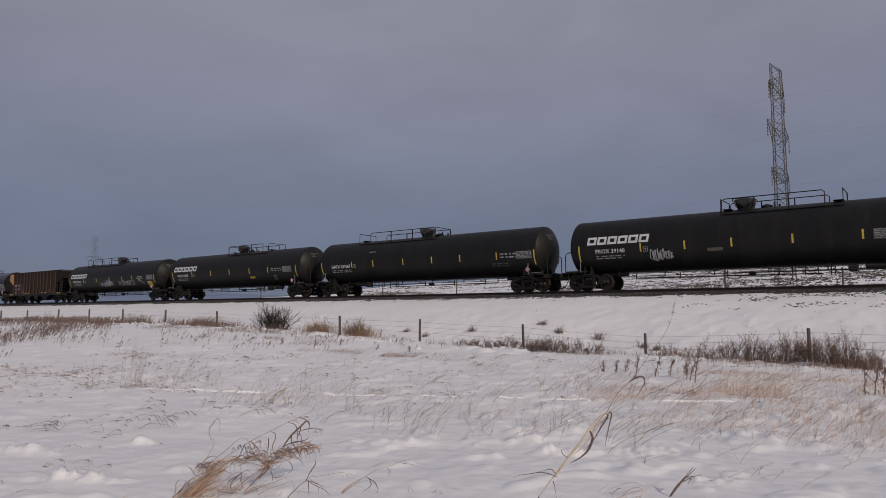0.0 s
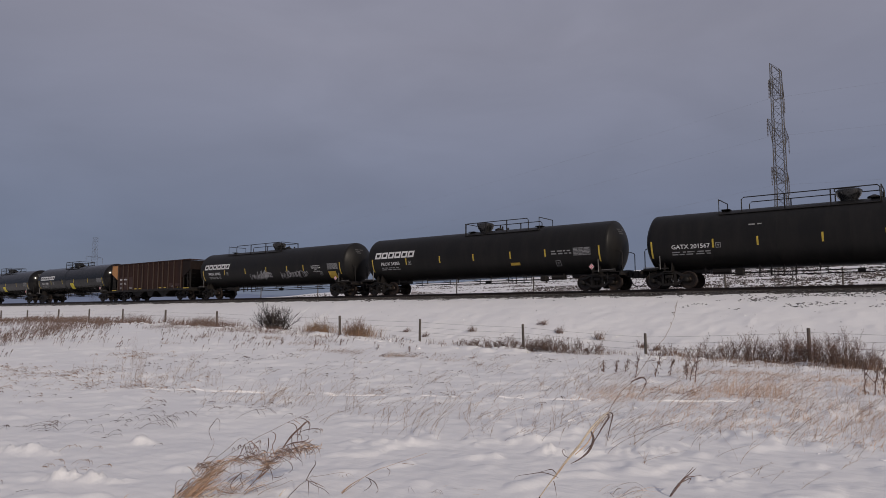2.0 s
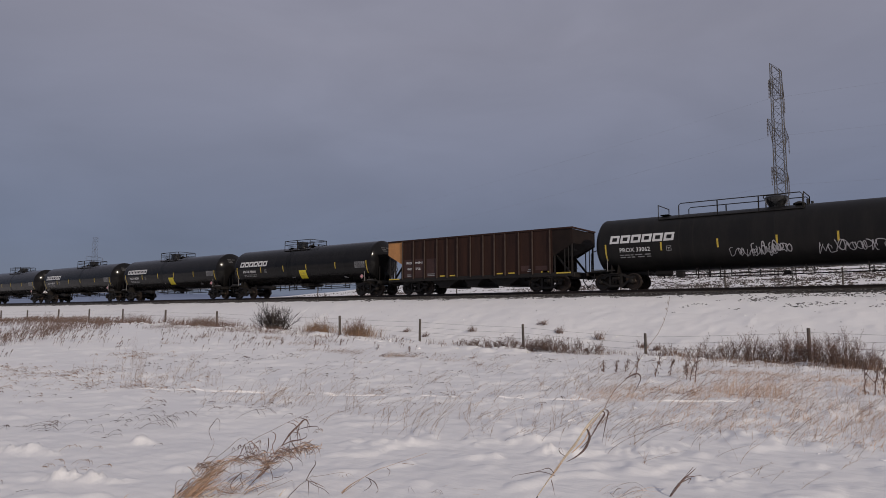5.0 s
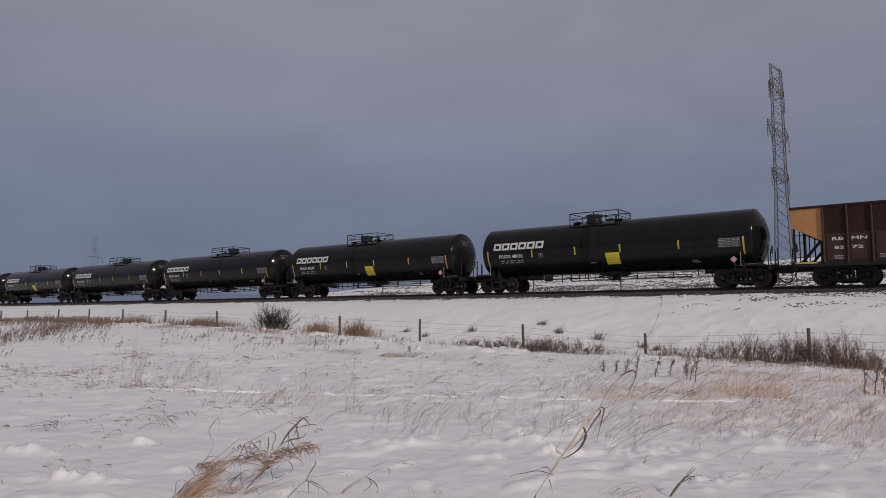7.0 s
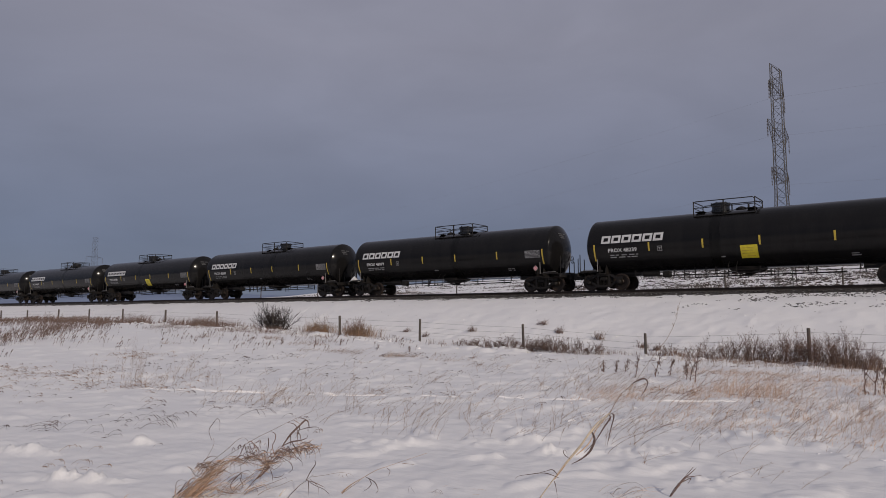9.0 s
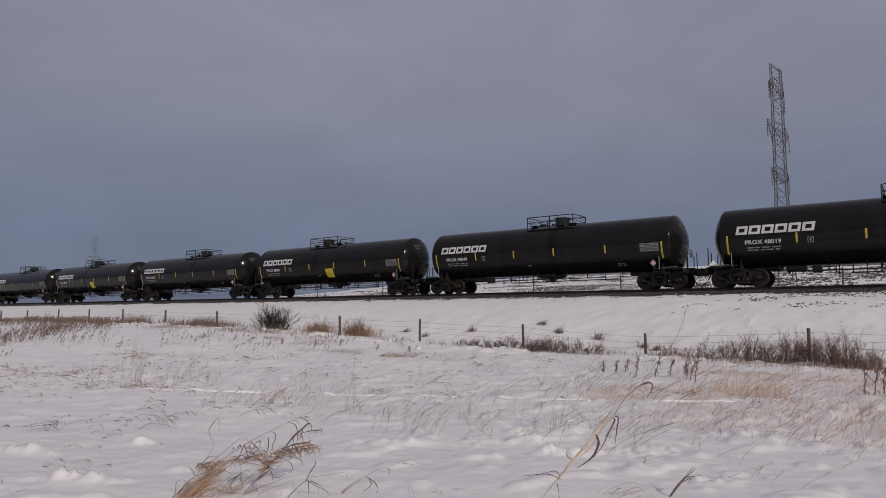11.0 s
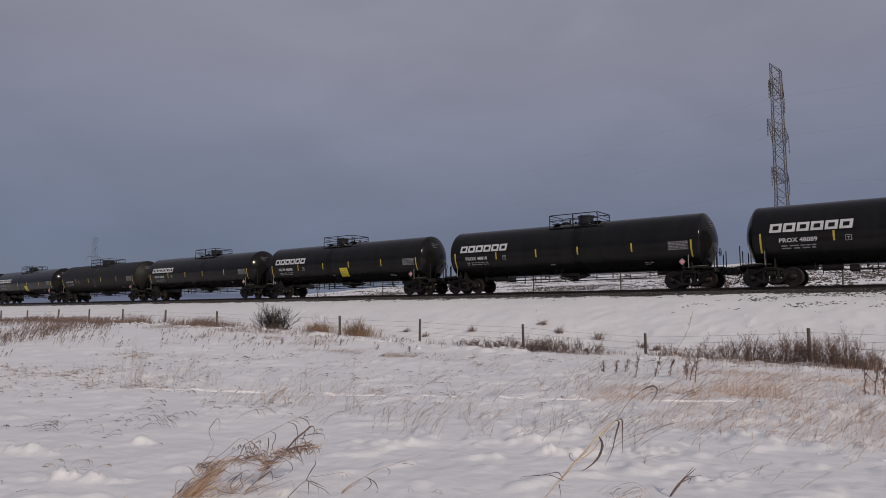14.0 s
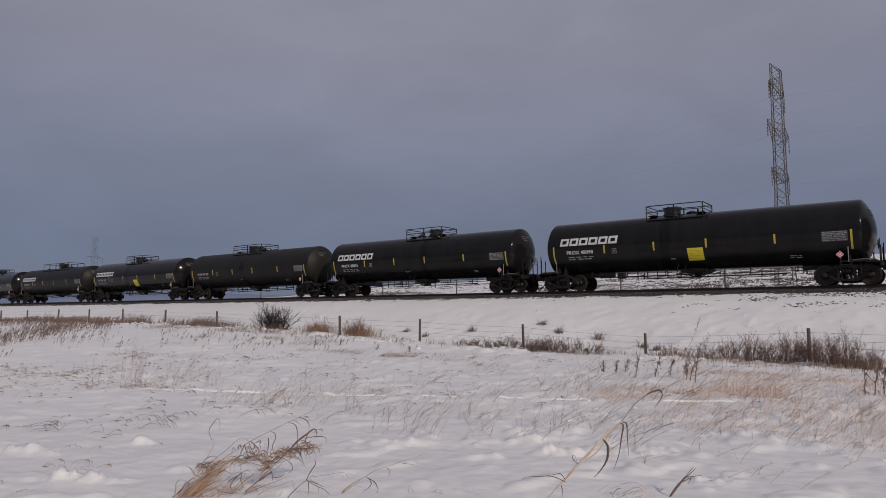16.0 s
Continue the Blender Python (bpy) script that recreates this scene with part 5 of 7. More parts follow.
def twiggy(m, x, y, rnd, n, h, w, lean=0.6, foot=0.1, spread=0.5, fine=7):
    """A dead weed of hair-thin stems with many side twigs."""
    for _ in range(n):
        bx, by = x + rnd.gauss(0, foot), y + rnd.gauss(0, foot)
        way = heading(rnd, spread)
        hh = h * rnd.uniform(0.4, 1.1)
        pts = stem_path((bx, by, ground_z(bx, by) - 0.03), hh, way, lean * rnd.uniform(0.4, 1.5) * rnd.choice((1, 1, 1, 0.5, 0.1, -0.25)), rnd.uniform(0.0, 0.25), 7, hh * 0.025, rnd)
        m.ribbon(pts, w * rnd.uniform(0.8, 1.3), Vector((0.8, 0.6, -0.5)), 0.4)
        for _ in range(rnd.randint(fine // 2, fine)):
            i = rnd.randint(1, 5)
            p = pts[i].lerp(pts[i + 1], rnd.random())
            d = ((pts[i + 1] - pts[i]).normalized() + Vector((rnd.uniform(-0.8, 0.8), rnd.uniform(-0.8, 0.8), rnd.uniform(-0.4, 0.7)))).normalized() * hh * rnd.uniform(0.10, 0.34)
            e = p + d
            m.ribbon([p, p + d * 0.5 + Vector((0, 0, 0.03 * hh)), e], w * 0.7, Vector((0.8, 0.6, -0.3)), 0.5)
            if rnd.random() < 0.5:
                m.ribbon([p + d * 0.4, p + d * 0.7 + way * 0.05 * hh, e + Vector((rnd.uniform(-0.1, 0.1), rnd.uniform(-0.1, 0.1), rnd.uniform(-0.05, 0.12))) * hh], w * 0.6, Vector((0.8, 0.6, -0.3)), 0.5)


def long_stem(m, x, y, rnd, length, w, lean=1.3):
    """A long thin stalk blown over, with a few side twigs near its tip."""
    way = heading(rnd, 0.55)
    h = length / math.hypot(1, lean)
    pts = stem_path((x, y, ground_z(x, y) - 0.03), h, way, lean, 0.12, 8, 0.012, rnd)
    m.tube(pts, w, w * 0.5, n=3, caps=False)
    for k in range(rnd.randint(4, 9)):
        i = rnd.randint(3, 6)
        p = pts[i].lerp(pts[i + 1], rnd.random())
        d = (way * rnd.uniform(0.4, 1.2) + Vector((rnd.uniform(-0.4, 0.4), rnd.uniform(-0.4, 0.4), rnd.uniform(0.0, 0.9)))).normalized() * length * rnd.uniform(0.08, 0.30)
        m.tube([p, p + d * 0.5, p + d + Vector((0, 0, -0.01))], w * 0.5, w * 0.3, n=3, caps=False)


def bearing(x, y):
    return math.degrees(math.atan2(-x, y))


def field_grass():
    rnd = random.Random(11)
    wide = lambda x, y, k: 0.002 + k * math.hypot(x, y) * 0.00084
    m = Mesh()
    # groups of nodding blades, many in some stretches and none in others
    for x, y in scatter(70, 24, -76, 2, 10.5, 25.0, lambda x, y, r: y < 23 and clumpy(x, y, 0.30, 12.0) + r.uniform(-0.2, 0.2) > (0.12 if bearing(x, y) < 60 else -0.02)):
        nodding(m, x, y, rnd, rnd.randint(1, 5), rnd.uniform(0.05, 0.12), wide(x, y, 0.55), 0.35)
    for x, y in scatter(130, 28, -62, -8, 11.5, 24.0, lambda x, y, r: y < 22 and clumpy(x, y, 0.35, 21.0) + r.uniform(-0.3, 0.3) > 0.05):
        nodding(m, x, y, rnd, rnd.randint(1, 4), rnd.uniform(0.05, 0.10), wide(x, y, 0.55), 0.3)
    for x, y, n in ((-10.7, 4.2, 5), (-10.3, 4.1, 4), (-9.9, 4.3, 3), (-9.3, 4.5, 4), (-9.0, 4.55, 3), (-9.9, 5.2, 5), (-9.4, 5.2, 4), (-9.1, 5.1, 3), (-9.6, 5.6, 3), (-10.9, 5.9, 2), (-8.0, 4.45, 1), (-12.6, 7.4, 3), (-8.6, 6.4, 1), (-9.7, 6.5, 2)):
        nodding(m, x, y, rnd, n, rnd.uniform(0.10, 0.19), wide(x, y, 0.6), 0.16)
    tagged(part("field_grass", m, M["purple"], fix=False), "sparse wind-bent dead grass blades poking through snow", "grass", kind="stuff")
    m = Mesh()
    for x, y in scatter(36, 27, -76, -52, 14.5, 26.0, lambda x, y, r: y < 24 and clumpy(x, y, 0.45, 14.0) > 0.12 and bearing(x, y) > 58):
        nodding(m, x, y, rnd, rnd.randint(4, 14), rnd.uniform(0.05, 0.16), wide(x, y, 0.45), 0.5)
    for x, y in scatter(60, 22, -60, 8, 9.5, 24.0, lambda x, y, r: y < 23 and clumpy(x, y, 0.2, 9.0) + r.uniform(-0.25, 0.3) > 0.05):
        twiggy(m, x, y, rnd, rnd.randint(2, 6), rnd.uniform(0.12, 0.32), wide(x, y, 0.2), 1.4, 0.2, 0.7, 5)
    for x, y in scatter(44, 29, -74, -60, 14.5, 21.0, lambda x, y, r: y < 9.5 and clumpy(x, y, 0.6, 2.0) > -0.1):
        nodding(m, x, y, rnd, rnd.randint(2, 9), rnd.uniform(0.05, 0.15), wide(x, y, 0.5), 0.45)
    # tan patches pressed to the snow
    for x, y, n in ((-15.7, 17.9, 130), (-15.1, 18.1, 70), (-17.8, 18.1, 60), (-18.7, 18.0, 70), (-21.2, 19.5, 60), (-22.2, 19.2, 50), (-25.4, 20.5, 90), (-13.2, 17.6, 30), (-24.4, 19.9, 40), (-28.0, 18.7, 60), (-19.6, 17.6, 30), (-11.4, 16.8, 20), (-25.7, 15.6, 30)):
        tuft(m, x, y, rnd, n, 0.26, 0.009, 1.6, 0.4, 1.0, 0.45, 0.5)
    for x, y, n in ((-8.1, 3.9, 3), (-7.5, 3.4, 6), (-7.3, 3.45, 4), (-11.6, 6.5, 4), (-7.0, 6.4, 3)):
        nodding(m, x, y, rnd, n, 0.07, wide(x, y, 0.6), 0.14)
    tagged(part("fine_grass", m, M["tan"], fix=False), "thin tan grass bent low by wind", "grass", kind="stuff")
    m = Mesh()
    # hair-thin dead weeds standing in fans, and others blown flat
    for x, y, n, h, lean, foot in ((-13.83, 7.6, 11, 0.95, 0.18, 0.08), (-13.6, 7.8, 22, 0.42, 0.9, 0.22), (-15.3, 9.6, 12, 0.60, 0.3, 0.15), (-14.4, 7.1, 6, 0.5, 0.2, 0.1), (-12.9, 8.9, 8, 0.6, 0.3, 0.15), (-17.8, 9.4, 10, 0.5, 0.3, 0.3),
                                   (-10.3, 8.0, 18, 0.42, 1.2, 0.3), (-9.9, 7.4, 16, 0.36, 1.5, 0.3), (-9.3, 7.6, 20, 0.42, 1.3, 0.25), (-10.2, 9.1, 14, 0.42, 1.3, 0.3), (-9.1, 8.4, 12, 0.5, 1.1, 0.2), (-7.6, 8.0, 5, 0.42, 1.2, 0.15),
                                   (-6.0, 7.2, 5, 0.55, 0.8, 0.1), (-5.6, 7.0, 4, 0.5, 0.7, 0.1), (-5.0, 7.8, 8, 0.45, 1.2, 0.25), (-4.4, 8.2, 8, 0.45, 1.2, 0.25), (-6.4, 12.6, 9, 0.6, 0.9, 0.4), (-11.5, 12.0, 10, 0.4, 1.2, 0.6)):
        twiggy(m, x, y, rnd, int(n * 1.5), h, wide(x, y, 0.07), lean, foot * 1.4, 0.9, 8)
    for x, y, n, h, lean in ((-3.3, 8.1, 7, 0.3, 1.6), (-2.7, 7.0, 3, 0.3, 1.8), (-2.75, 9.8, 6, 0.34, 1.9), (-1.5, 9.7, 5, 0.3, 2.2), (-1.8, 7.1, 4, 0.2, 2.6), (-1.4, 7.2, 3, 0.2, 2.8), (-2.2, 8.3, 4, 0.34, 1.7), (-3.6, 9.0, 7, 0.3, 1.5), (-0.9, 8.7, 3, 0.26, 2.2)):
        twiggy(m, x, y, rnd, n, h, wide(x, y, 0.2), lean, 0.16, 0.35)
    # wispy fans over the open snow in the middle of the field
    for x, y, n, h, lean in ((-6.7, 7.8, 16, 0.50, 0.8), (-6.2, 7.1, 5, 0.55, 0.7), (-7.0, 9.4, 14, 0.45, 0.9), (-6.0, 8.7, 16, 0.42, 1.2), (-4.6, 7.7, 9, 0.40, 1.8), (-4.8, 9.6, 12, 0.50, 0.9), (-7.6, 16.4, 10, 0.7, 0.7),
                             (-7.0, 12.8, 10, 0.6, 1.0), (-7.2, 11.4, 12, 0.42, 1.2), (-9.2, 9.9, 16, 0.40, 1.4), (-9.6, 12.3, 10, 0.5, 1.0), (-5.2, 12.9, 12, 0.6, 0.9), (-10.0, 15.6, 10, 0.6, 1.0), (-4.0, 8.9, 12, 0.5, 1.1), (-8.2, 8.7, 12, 0.4, 1.3)):
        twiggy(m, x, y, rnd, n, h * 0.9, wide(x, y, 0.10), lean * 1.6, 0.28, 0.5, 9)
    for x, y in scatter(240, 41, -28, 8, 9.5, 19.0, lambda x, y, r: x > -7 and clumpy(x, y, 0.4, 5.0) + r.uniform(-0.3, 0.4) > 0.0):
        twiggy(m, x, y, rnd, rnd.randint(3, 7), rnd.uniform(0.14, 0.36), wide(x, y, 0.12), 1.6, 0.3, 0.5, 5)
    # thin stems that fade out into the snow before the shrubs by the fence
    for i in range(430):
        x = rnd.uniform(-7.6, -1.0)
        y = 24.0 + (x + 7) * -0.19 - abs(rnd.gauss(0, 1.3))
        if clumpy(x, y, 0.8, 3.3) + rnd.uniform(-0.3, 0.3) > -0.12:
            tuft(m, x, y, rnd, rnd.randint(3, 8), rnd.uniform(0.12, 0.36), 0.0055, 0.5, 0.1, 1.8, 0.4, 0.5)
    tagged(part("hazy_weeds", m, M["haze"], fix=False), "hair-thin dry weed stems blown low over snow", "weeds", kind="stuff")
    m = Mesh()
    for x, y in scatter(720, 23, -26, 8, 9.0, 19.8, lambda x, y, r: x > -5.8 and y > 9.8 and clumpy(x, y, 0.35, 4.0) + 0.5 * clumpy(x, y, 1.1, 7.0) + r.uniform(-0.3, 0.3) > 0.05):
        tuft(m, x, y, rnd, rnd.randint(7, 16), rnd.uniform(0.07, 0.26), 0.0042, 1.4, 0.35, 1.2, 0.4, 0.5)
    for x, y, n in ((-3.9, 14.0, 110), (-3.2, 14.5, 130), (-2.8, 13.6, 80), (-3.5, 15.2, 60), (-1.4, 11.2, 70), (-1.0, 12.2, 60), (-2.2, 15.2, 60), (-0.9, 15.6, 70)):
        tuft(m, x, y, rnd, int(n * 1.5), 0.44, 0.0042, 0.9, 0.25, 1.9, 0.72, 0.6)
    tagged(part("straw_grass", m, M["golden"], fix=False), "pale straw grass patch bent over the snow", "grass", kind="stuff")
    m = Mesh()
    for x, y in scatter(16, 25, -60, 8, 7.5, 19.0, lambda x, y, r: y < 18.5 and (x > -9 or r.random() < 0.35)):
        long_stem(m, x, y, rnd, rnd.uniform(0.3, 0.8), 0.001 + 0.00016 * math.hypot(x, y), rnd.uniform(0.8, 2.2))
    for x, y in scatter(30, 26, -25, 8, 8.0, 16.0, lambda x, y, r: x > -5.5 and y < 15):
        long_stem(m, x, y, rnd, rnd.uniform(0.3, 1.2), 0.001 + 0.00016 * math.hypot(x, y), rnd.uniform(0.8, 2.4))
    for x, y, n in ((-3.3, 7.6, 1.0), (-3.5, 9.9, 1.3), (-2.6, 11.0, 1.4), (-2.9, 10.4, 1.0), (-1.7, 9.3, 1.2), (-3.9, 11.6, 1.0), (-1.2, 10.2, 0.9), (-4.6, 12.8, 1.1), (-0.7, 11.3, 1.2)):
        long_stem(m, x, y, rnd, n, 0.0011 + 0.00018 * math.hypot(x, y), rnd.uniform(1.0, 1.7))
    tagged(part("thin_stalks", m, M["twig"], fix=False), "long thin dark stalks blown over in the snow", "weeds", kind="stuff")


field_grass()


def seed_stalk(m, x, y, h, rnd):
    """An upright weed with a fuzzy brown head."""
    way = heading(rnd, 0.6)
    pts = stem_path((x, y, ground_z(x, y) - 0.03), h, way, rnd.uniform(0.1, 0.6), 0.08, 6)
    m.ribbon(pts, 0.009, Vector((0.8, 0.6, 0)))
    for k in range(11):
        p = pts[3].lerp(pts[5], rnd.random())
        d = (way * rnd.uniform(0.0, 0.6) + Vector((rnd.uniform(-0.4, 0.4), rnd.uniform(-0.4, 0.4), rnd.uniform(0.1, 1.0)))).normalized() * h * rnd.uniform(0.12, 0.3)
        m.ribbon([p, p + d * 0.6, p + d], 0.012, d.cross(Vector((0.5, -0.8, 0.2))), 0.4)


def weed_belt():
    rnd = random.Random(31)
    m = Mesh()
    # the belt of dead weeds along the fence, with taller plumes here and there
    for x, y, n, h in ((-46.0, 24.9, 130, 0.85), (-44.6, 24.8, 90, 0.7), (-36.6, 24.6, 110, 0.8), (-37.6, 24.7, 80, 0.7), (-58.0, 24.6, 90, 0.8), (-53.5, 24.6, 70, 0.65)):
        tuft(m, x, y, rnd, n, h, 0.012, 0.6, 0.25, 0.9, 0.7, 0.9)
    for i in range(1300):
        x = rnd.uniform(-100, 1)
        y = 24.9 + rnd.gauss(0, 0.55) - 0.02 * max(0, -x - 30)
        if clumpy(x, 0, 0.23, 6.0) + 0.5 * clumpy(x, y, 1.1, 2.0) < (-0.1 if x < -34 else 0.12) and rnd.random() < 0.85:
            continue
        k = 1.0 if x < -30 else 0.55 if x < -18 or x > -9 else 0.32
        tuft(m, x, y, rnd, rnd.randint(5, 11), rnd.uniform(0.12, 0.46) * (0.6 + 0.4 * k), 0.021 * k, 0.35, 0.12, 1.8, 0.45, 0.6)
    for x, y, n in ((-36.5, 24.2, 160), (-37.6, 24.4, 120), (-35.6, 24.0, 90), (-44.0, 24.4, 170), (-46.0, 24.6, 120), (-53.0, 24.4, 140), (-39.8, 24.2, 110), (-60.0, 24.2, 120), (-34.2, 24.3, 90)):
        tuft(m, x, y, rnd, n, 0.62, 0.013, 0.4, 0.12, 1.6, 0.8, 0.4)
    for i in range(230):
        x, y = rnd.uniform(-37.0, -22.0), rnd.gauss(22.8, 1.2)
        if clumpy(x, y, 0.5, 15.0) > 0.0 and y < 24.6:
            tuft(m, x, y, rnd, rnd.randint(8, 24), rnd.uniform(0.12, 0.36), 0.009, 0.7, 0.2, 2.2, 0.55, 0.4)
    tagged(part("fence_weeds", m, M["brown"], fix=False), "brown dead weeds along the fence line", "weeds", kind="stuff")
    m = Mesh()
    for x, y in scatter(860, 32, -78, -40, 26.0, 54.0, lambda x, y, r: y < 23.8):
        dense = bearing(x, y) > 63 and math.hypot(x, y) > 31 + 4 * clumpy(x, y, 0.2, 1.0) and clumpy(x, y, 0.22, 3.0) > -0.15
        if not dense and rnd.random() > (0.10 if bearing(x, y) > 60 else 0.22):
            continue
        for k in range(rnd.randint(6, 13) if dense else rnd.randint(1, 4)):
            seed_stalk(m, x + rnd.gauss(0, 0.5), y + rnd.gauss(0, 0.4), rnd.uniform(0.18, 0.55) if dense else rnd.uniform(0.15, 0.34), rnd)
    tagged(part("meadow_weeds", m, M["brown"], fix=False), "brown weed stalks standing in the snow", "weeds", kind="stuff")
    m = Mesh()
    for i in range(26000):
        x, y = rnd.uniform(-100, 12), 43 + 107 * rnd.random() ** 1.2
        patch = clumpy(x * 0.45, y, 0.11, 8.0) + 0.7 * clumpy(x * 0.5, y, 0.5, 2.0) + 0.3 * clumpy(x, y, 1.6, 5.0)
        if patch + rnd.uniform(-0.14, 0.14) + max(-0.3, min(0.16, (x + 34) * 0.008)) + 0.16 * smooth(-14.0, -4.0, x) < 0.10:
            continue
        tuft(m, x, y, rnd, rnd.randint(3, 6), rnd.uniform(0.08, 0.36), rnd.uniform(0.05, 0.12), 0.9, 0.2, 2.8, 0.9)
    # bare clods and tussocks showing through the snow, thick to the east
    c = Mesh()
    for i in range(42000):
        x, y = rnd.uniform(-130, 16), 43 + 105 * rnd.random() ** 1.25
        east = max(1 - smooth(6.0, 48.0, bearing(x, y)), 0.7 * smooth(33.0, 39.0, bearing(x, y))) if x < 0 else 1.0
        patch = clumpy(x * 0.6, y * 1.5, 0.16, 14.0) + 0.6 * clumpy(x * 0.8, y * 2.0, 0.6, 12.0)
        if patch + rnd.uniform(-0.25, 0.25) < 0.52 - 0.44 * east:
            continue
        z, q = ground_z(x, y), rnd.uniform(0.05, 0.15) * (0.7 + 0.6 * east)
        w, a0 = q * rnd.uniform(1.2, 2.6), rnd.uniform(0, 6.28)
        ring = [(x + w * math.cos(a0 + k * 1.2566) * rnd.uniform(0.7, 1.3), y + w * 0.7 * math.sin(a0 + k * 1.2566) * rnd.uniform(0.7, 1.3), z - 0.04) for k in range(5)]
        c.add(ring + [(x + rnd.uniform(-0.3, 0.3) * w, y, z + q)], [(k, (k + 1) % 5, 5) for k in range(5)])
    b = Mesh()
    for i in range(3800):
        a, q = radians(rnd.uniform(39.0, 48.0)), rnd.uniform(62.0, 150.0)
        x, y = -math.sin(a) * q, math.cos(a) * q
        if y > 44 and clumpy(x * 0.5, y, 0.12, 16.0) + rnd.uniform(-0.2, 0.2) > -0.02:
            tuft(b, x, y, rnd, rnd.randint(3, 5), rnd.uniform(0.08, 0.22), rnd.uniform(0.04, 0.08), 0.8, 0.2, 2.8, 0.8)
    tagged(part("slope_stubble", b, M["tan"], fix=False), "pale tan stubble on the foot of the slope", "stubble", kind="stuff")
    tagged(part("slope_clods", c, M["scrub"], fix=False), "dark bare clods and tussocks poking through thin snow", "clods", kind="stuff")
    tagged(part("slope_scrub", m, M["scrub"], fix=False), "dark dry scrub dotting the snowy slope", "scrub", kind="stuff")


weed_belt()


def leafy_stem(x, y, h, rnd):
    """A dark dead weed stalk with curled leaves."""
    z = ground_z(x, y)
    ob = tagged(new("weed_stalk"), "dark dead weed stalk with curled leaves in snow", "weed", "dead weed stalks")
    ob.location = (x, y, z - 0.03)
    m = Mesh()
    way = heading(rnd, 1.0)
    pts = stem_path((0, 0, 0), h, way, rnd.uniform(0.05, 0.3), 0.05, 7, 0.015, rnd)
    m.tube(pts, 0.011, 0.006, n=5)
    for k in range(3):
        i = rnd.randint(2, 4)
        d = (way * rnd.uniform(-0.6, 0.8) + Vector((rnd.uniform(-0.4, 0.4), rnd.uniform(-0.4, 0.4), 1.0))).normalized() * h * rnd.uniform(0.25, 0.5)
        m.tube([pts[i], pts[i] + d * 0.5 + Vector((0.01, 0, 0)), pts[i] + d], 0.007, 0.004, n=4)
    part("stem", m, M["twig"], ob, fix=False)
    l = Mesh()
    for k in range(44):
        p = pts[1].lerp(pts[-1], rnd.random()) if rnd.random() < 0.3 else pts[rnd.randint(1, 6)]
        d = Vector((rnd.uniform(-1, 1), rnd.uniform(-1, 1), rnd.uniform(-0.6, 0.4))).normalized()
        s = rnd.uniform(0.03, 0.075)
        p = p + Vector((rnd.gauss(0, 0.022), rnd.gauss(0, 0.022), rnd.gauss(0, 0.02)))
        l.ribbon([p, p + d * s * 0.6 + Vector((0, 0, 0.01)), p + d * s + Vector((0, 0, -0.03))], 0.024, d.cross(Vector((0, 0, 1))))
    tagged(part("leaf_mass", l, M["brown"], ob, fix=False), kind="stuff")


def stalks():
    rnd = random.Random(51)
    for x, y, h in ((-6.32, 16.45, 0.62), (-5.93, 16.74, 0.6), (-5.62, 16.9, 0.45), (-5.09, 16.51, 0.55), (-4.73, 15.95, 0.95), (-4.95, 16.3, 0.5), (-7.21, 17.35, 0.4), (-7.05, 17.6, 0.35), (-7.5, 17.2, 0.3),
                    (-1.25, 15.87, 0.75), (-1.1, 16.0, 0.55), (-1.4, 15.7, 0.6), (-5.4, 17.4, 0.35), (-18.2, 20.0, 0.24), (-20.5, 20.2, 0.27), (-22.8, 19.0, 0.30), (-17.0, 20.5, 0.24)):
        leafy_stem(x, y, h, rnd)


stalks()


def branch(m, p, d, length, r, depth, rnd, up=0.25, buds=1):
    pts = [Vector(p)]
    d = Vector(d).normalized()
    n = 4
    for i in range(n):
        d = (d + Vector((rnd.uniform(-0.25, 0.25), rnd.uniform(-0.25, 0.25), rnd.uniform(-0.1, up)))).normalized()
        pts.append(pts[-1] + d * length / n)
    m.tube(pts, r, r * 0.55, n=4, caps=False)
    if not depth:
        # withered leaves and buds near the tip
        for k in range(buds):
            s = Vector((rnd.uniform(-1, 1), rnd.uniform(-1, 1), rnd.uniform(-0.5, 1))).normalized() * rnd.uniform(0.02, 0.045)
            q = pts[-1].lerp(pts[-2], rnd.random())
            m.ribbon([q, q + s * 0.6, q + s], 0.019, s.cross(Vector((0.3, 0.2, 1))), 0.3)
    if depth:
        for k in range(rnd.randint(2, 4)):
            i = rnd.randint(1, n)
            nd = (d + Vector((rnd.uniform(-0.9, 0.9), rnd.uniform(-0.9, 0.9), rnd.uniform(-0.1, 0.7)))).normalized()
            branch(m, pts[i], nd, length * rnd.uniform(0.45, 0.75), r * 0.6, depth - 1, rnd, up, buds)


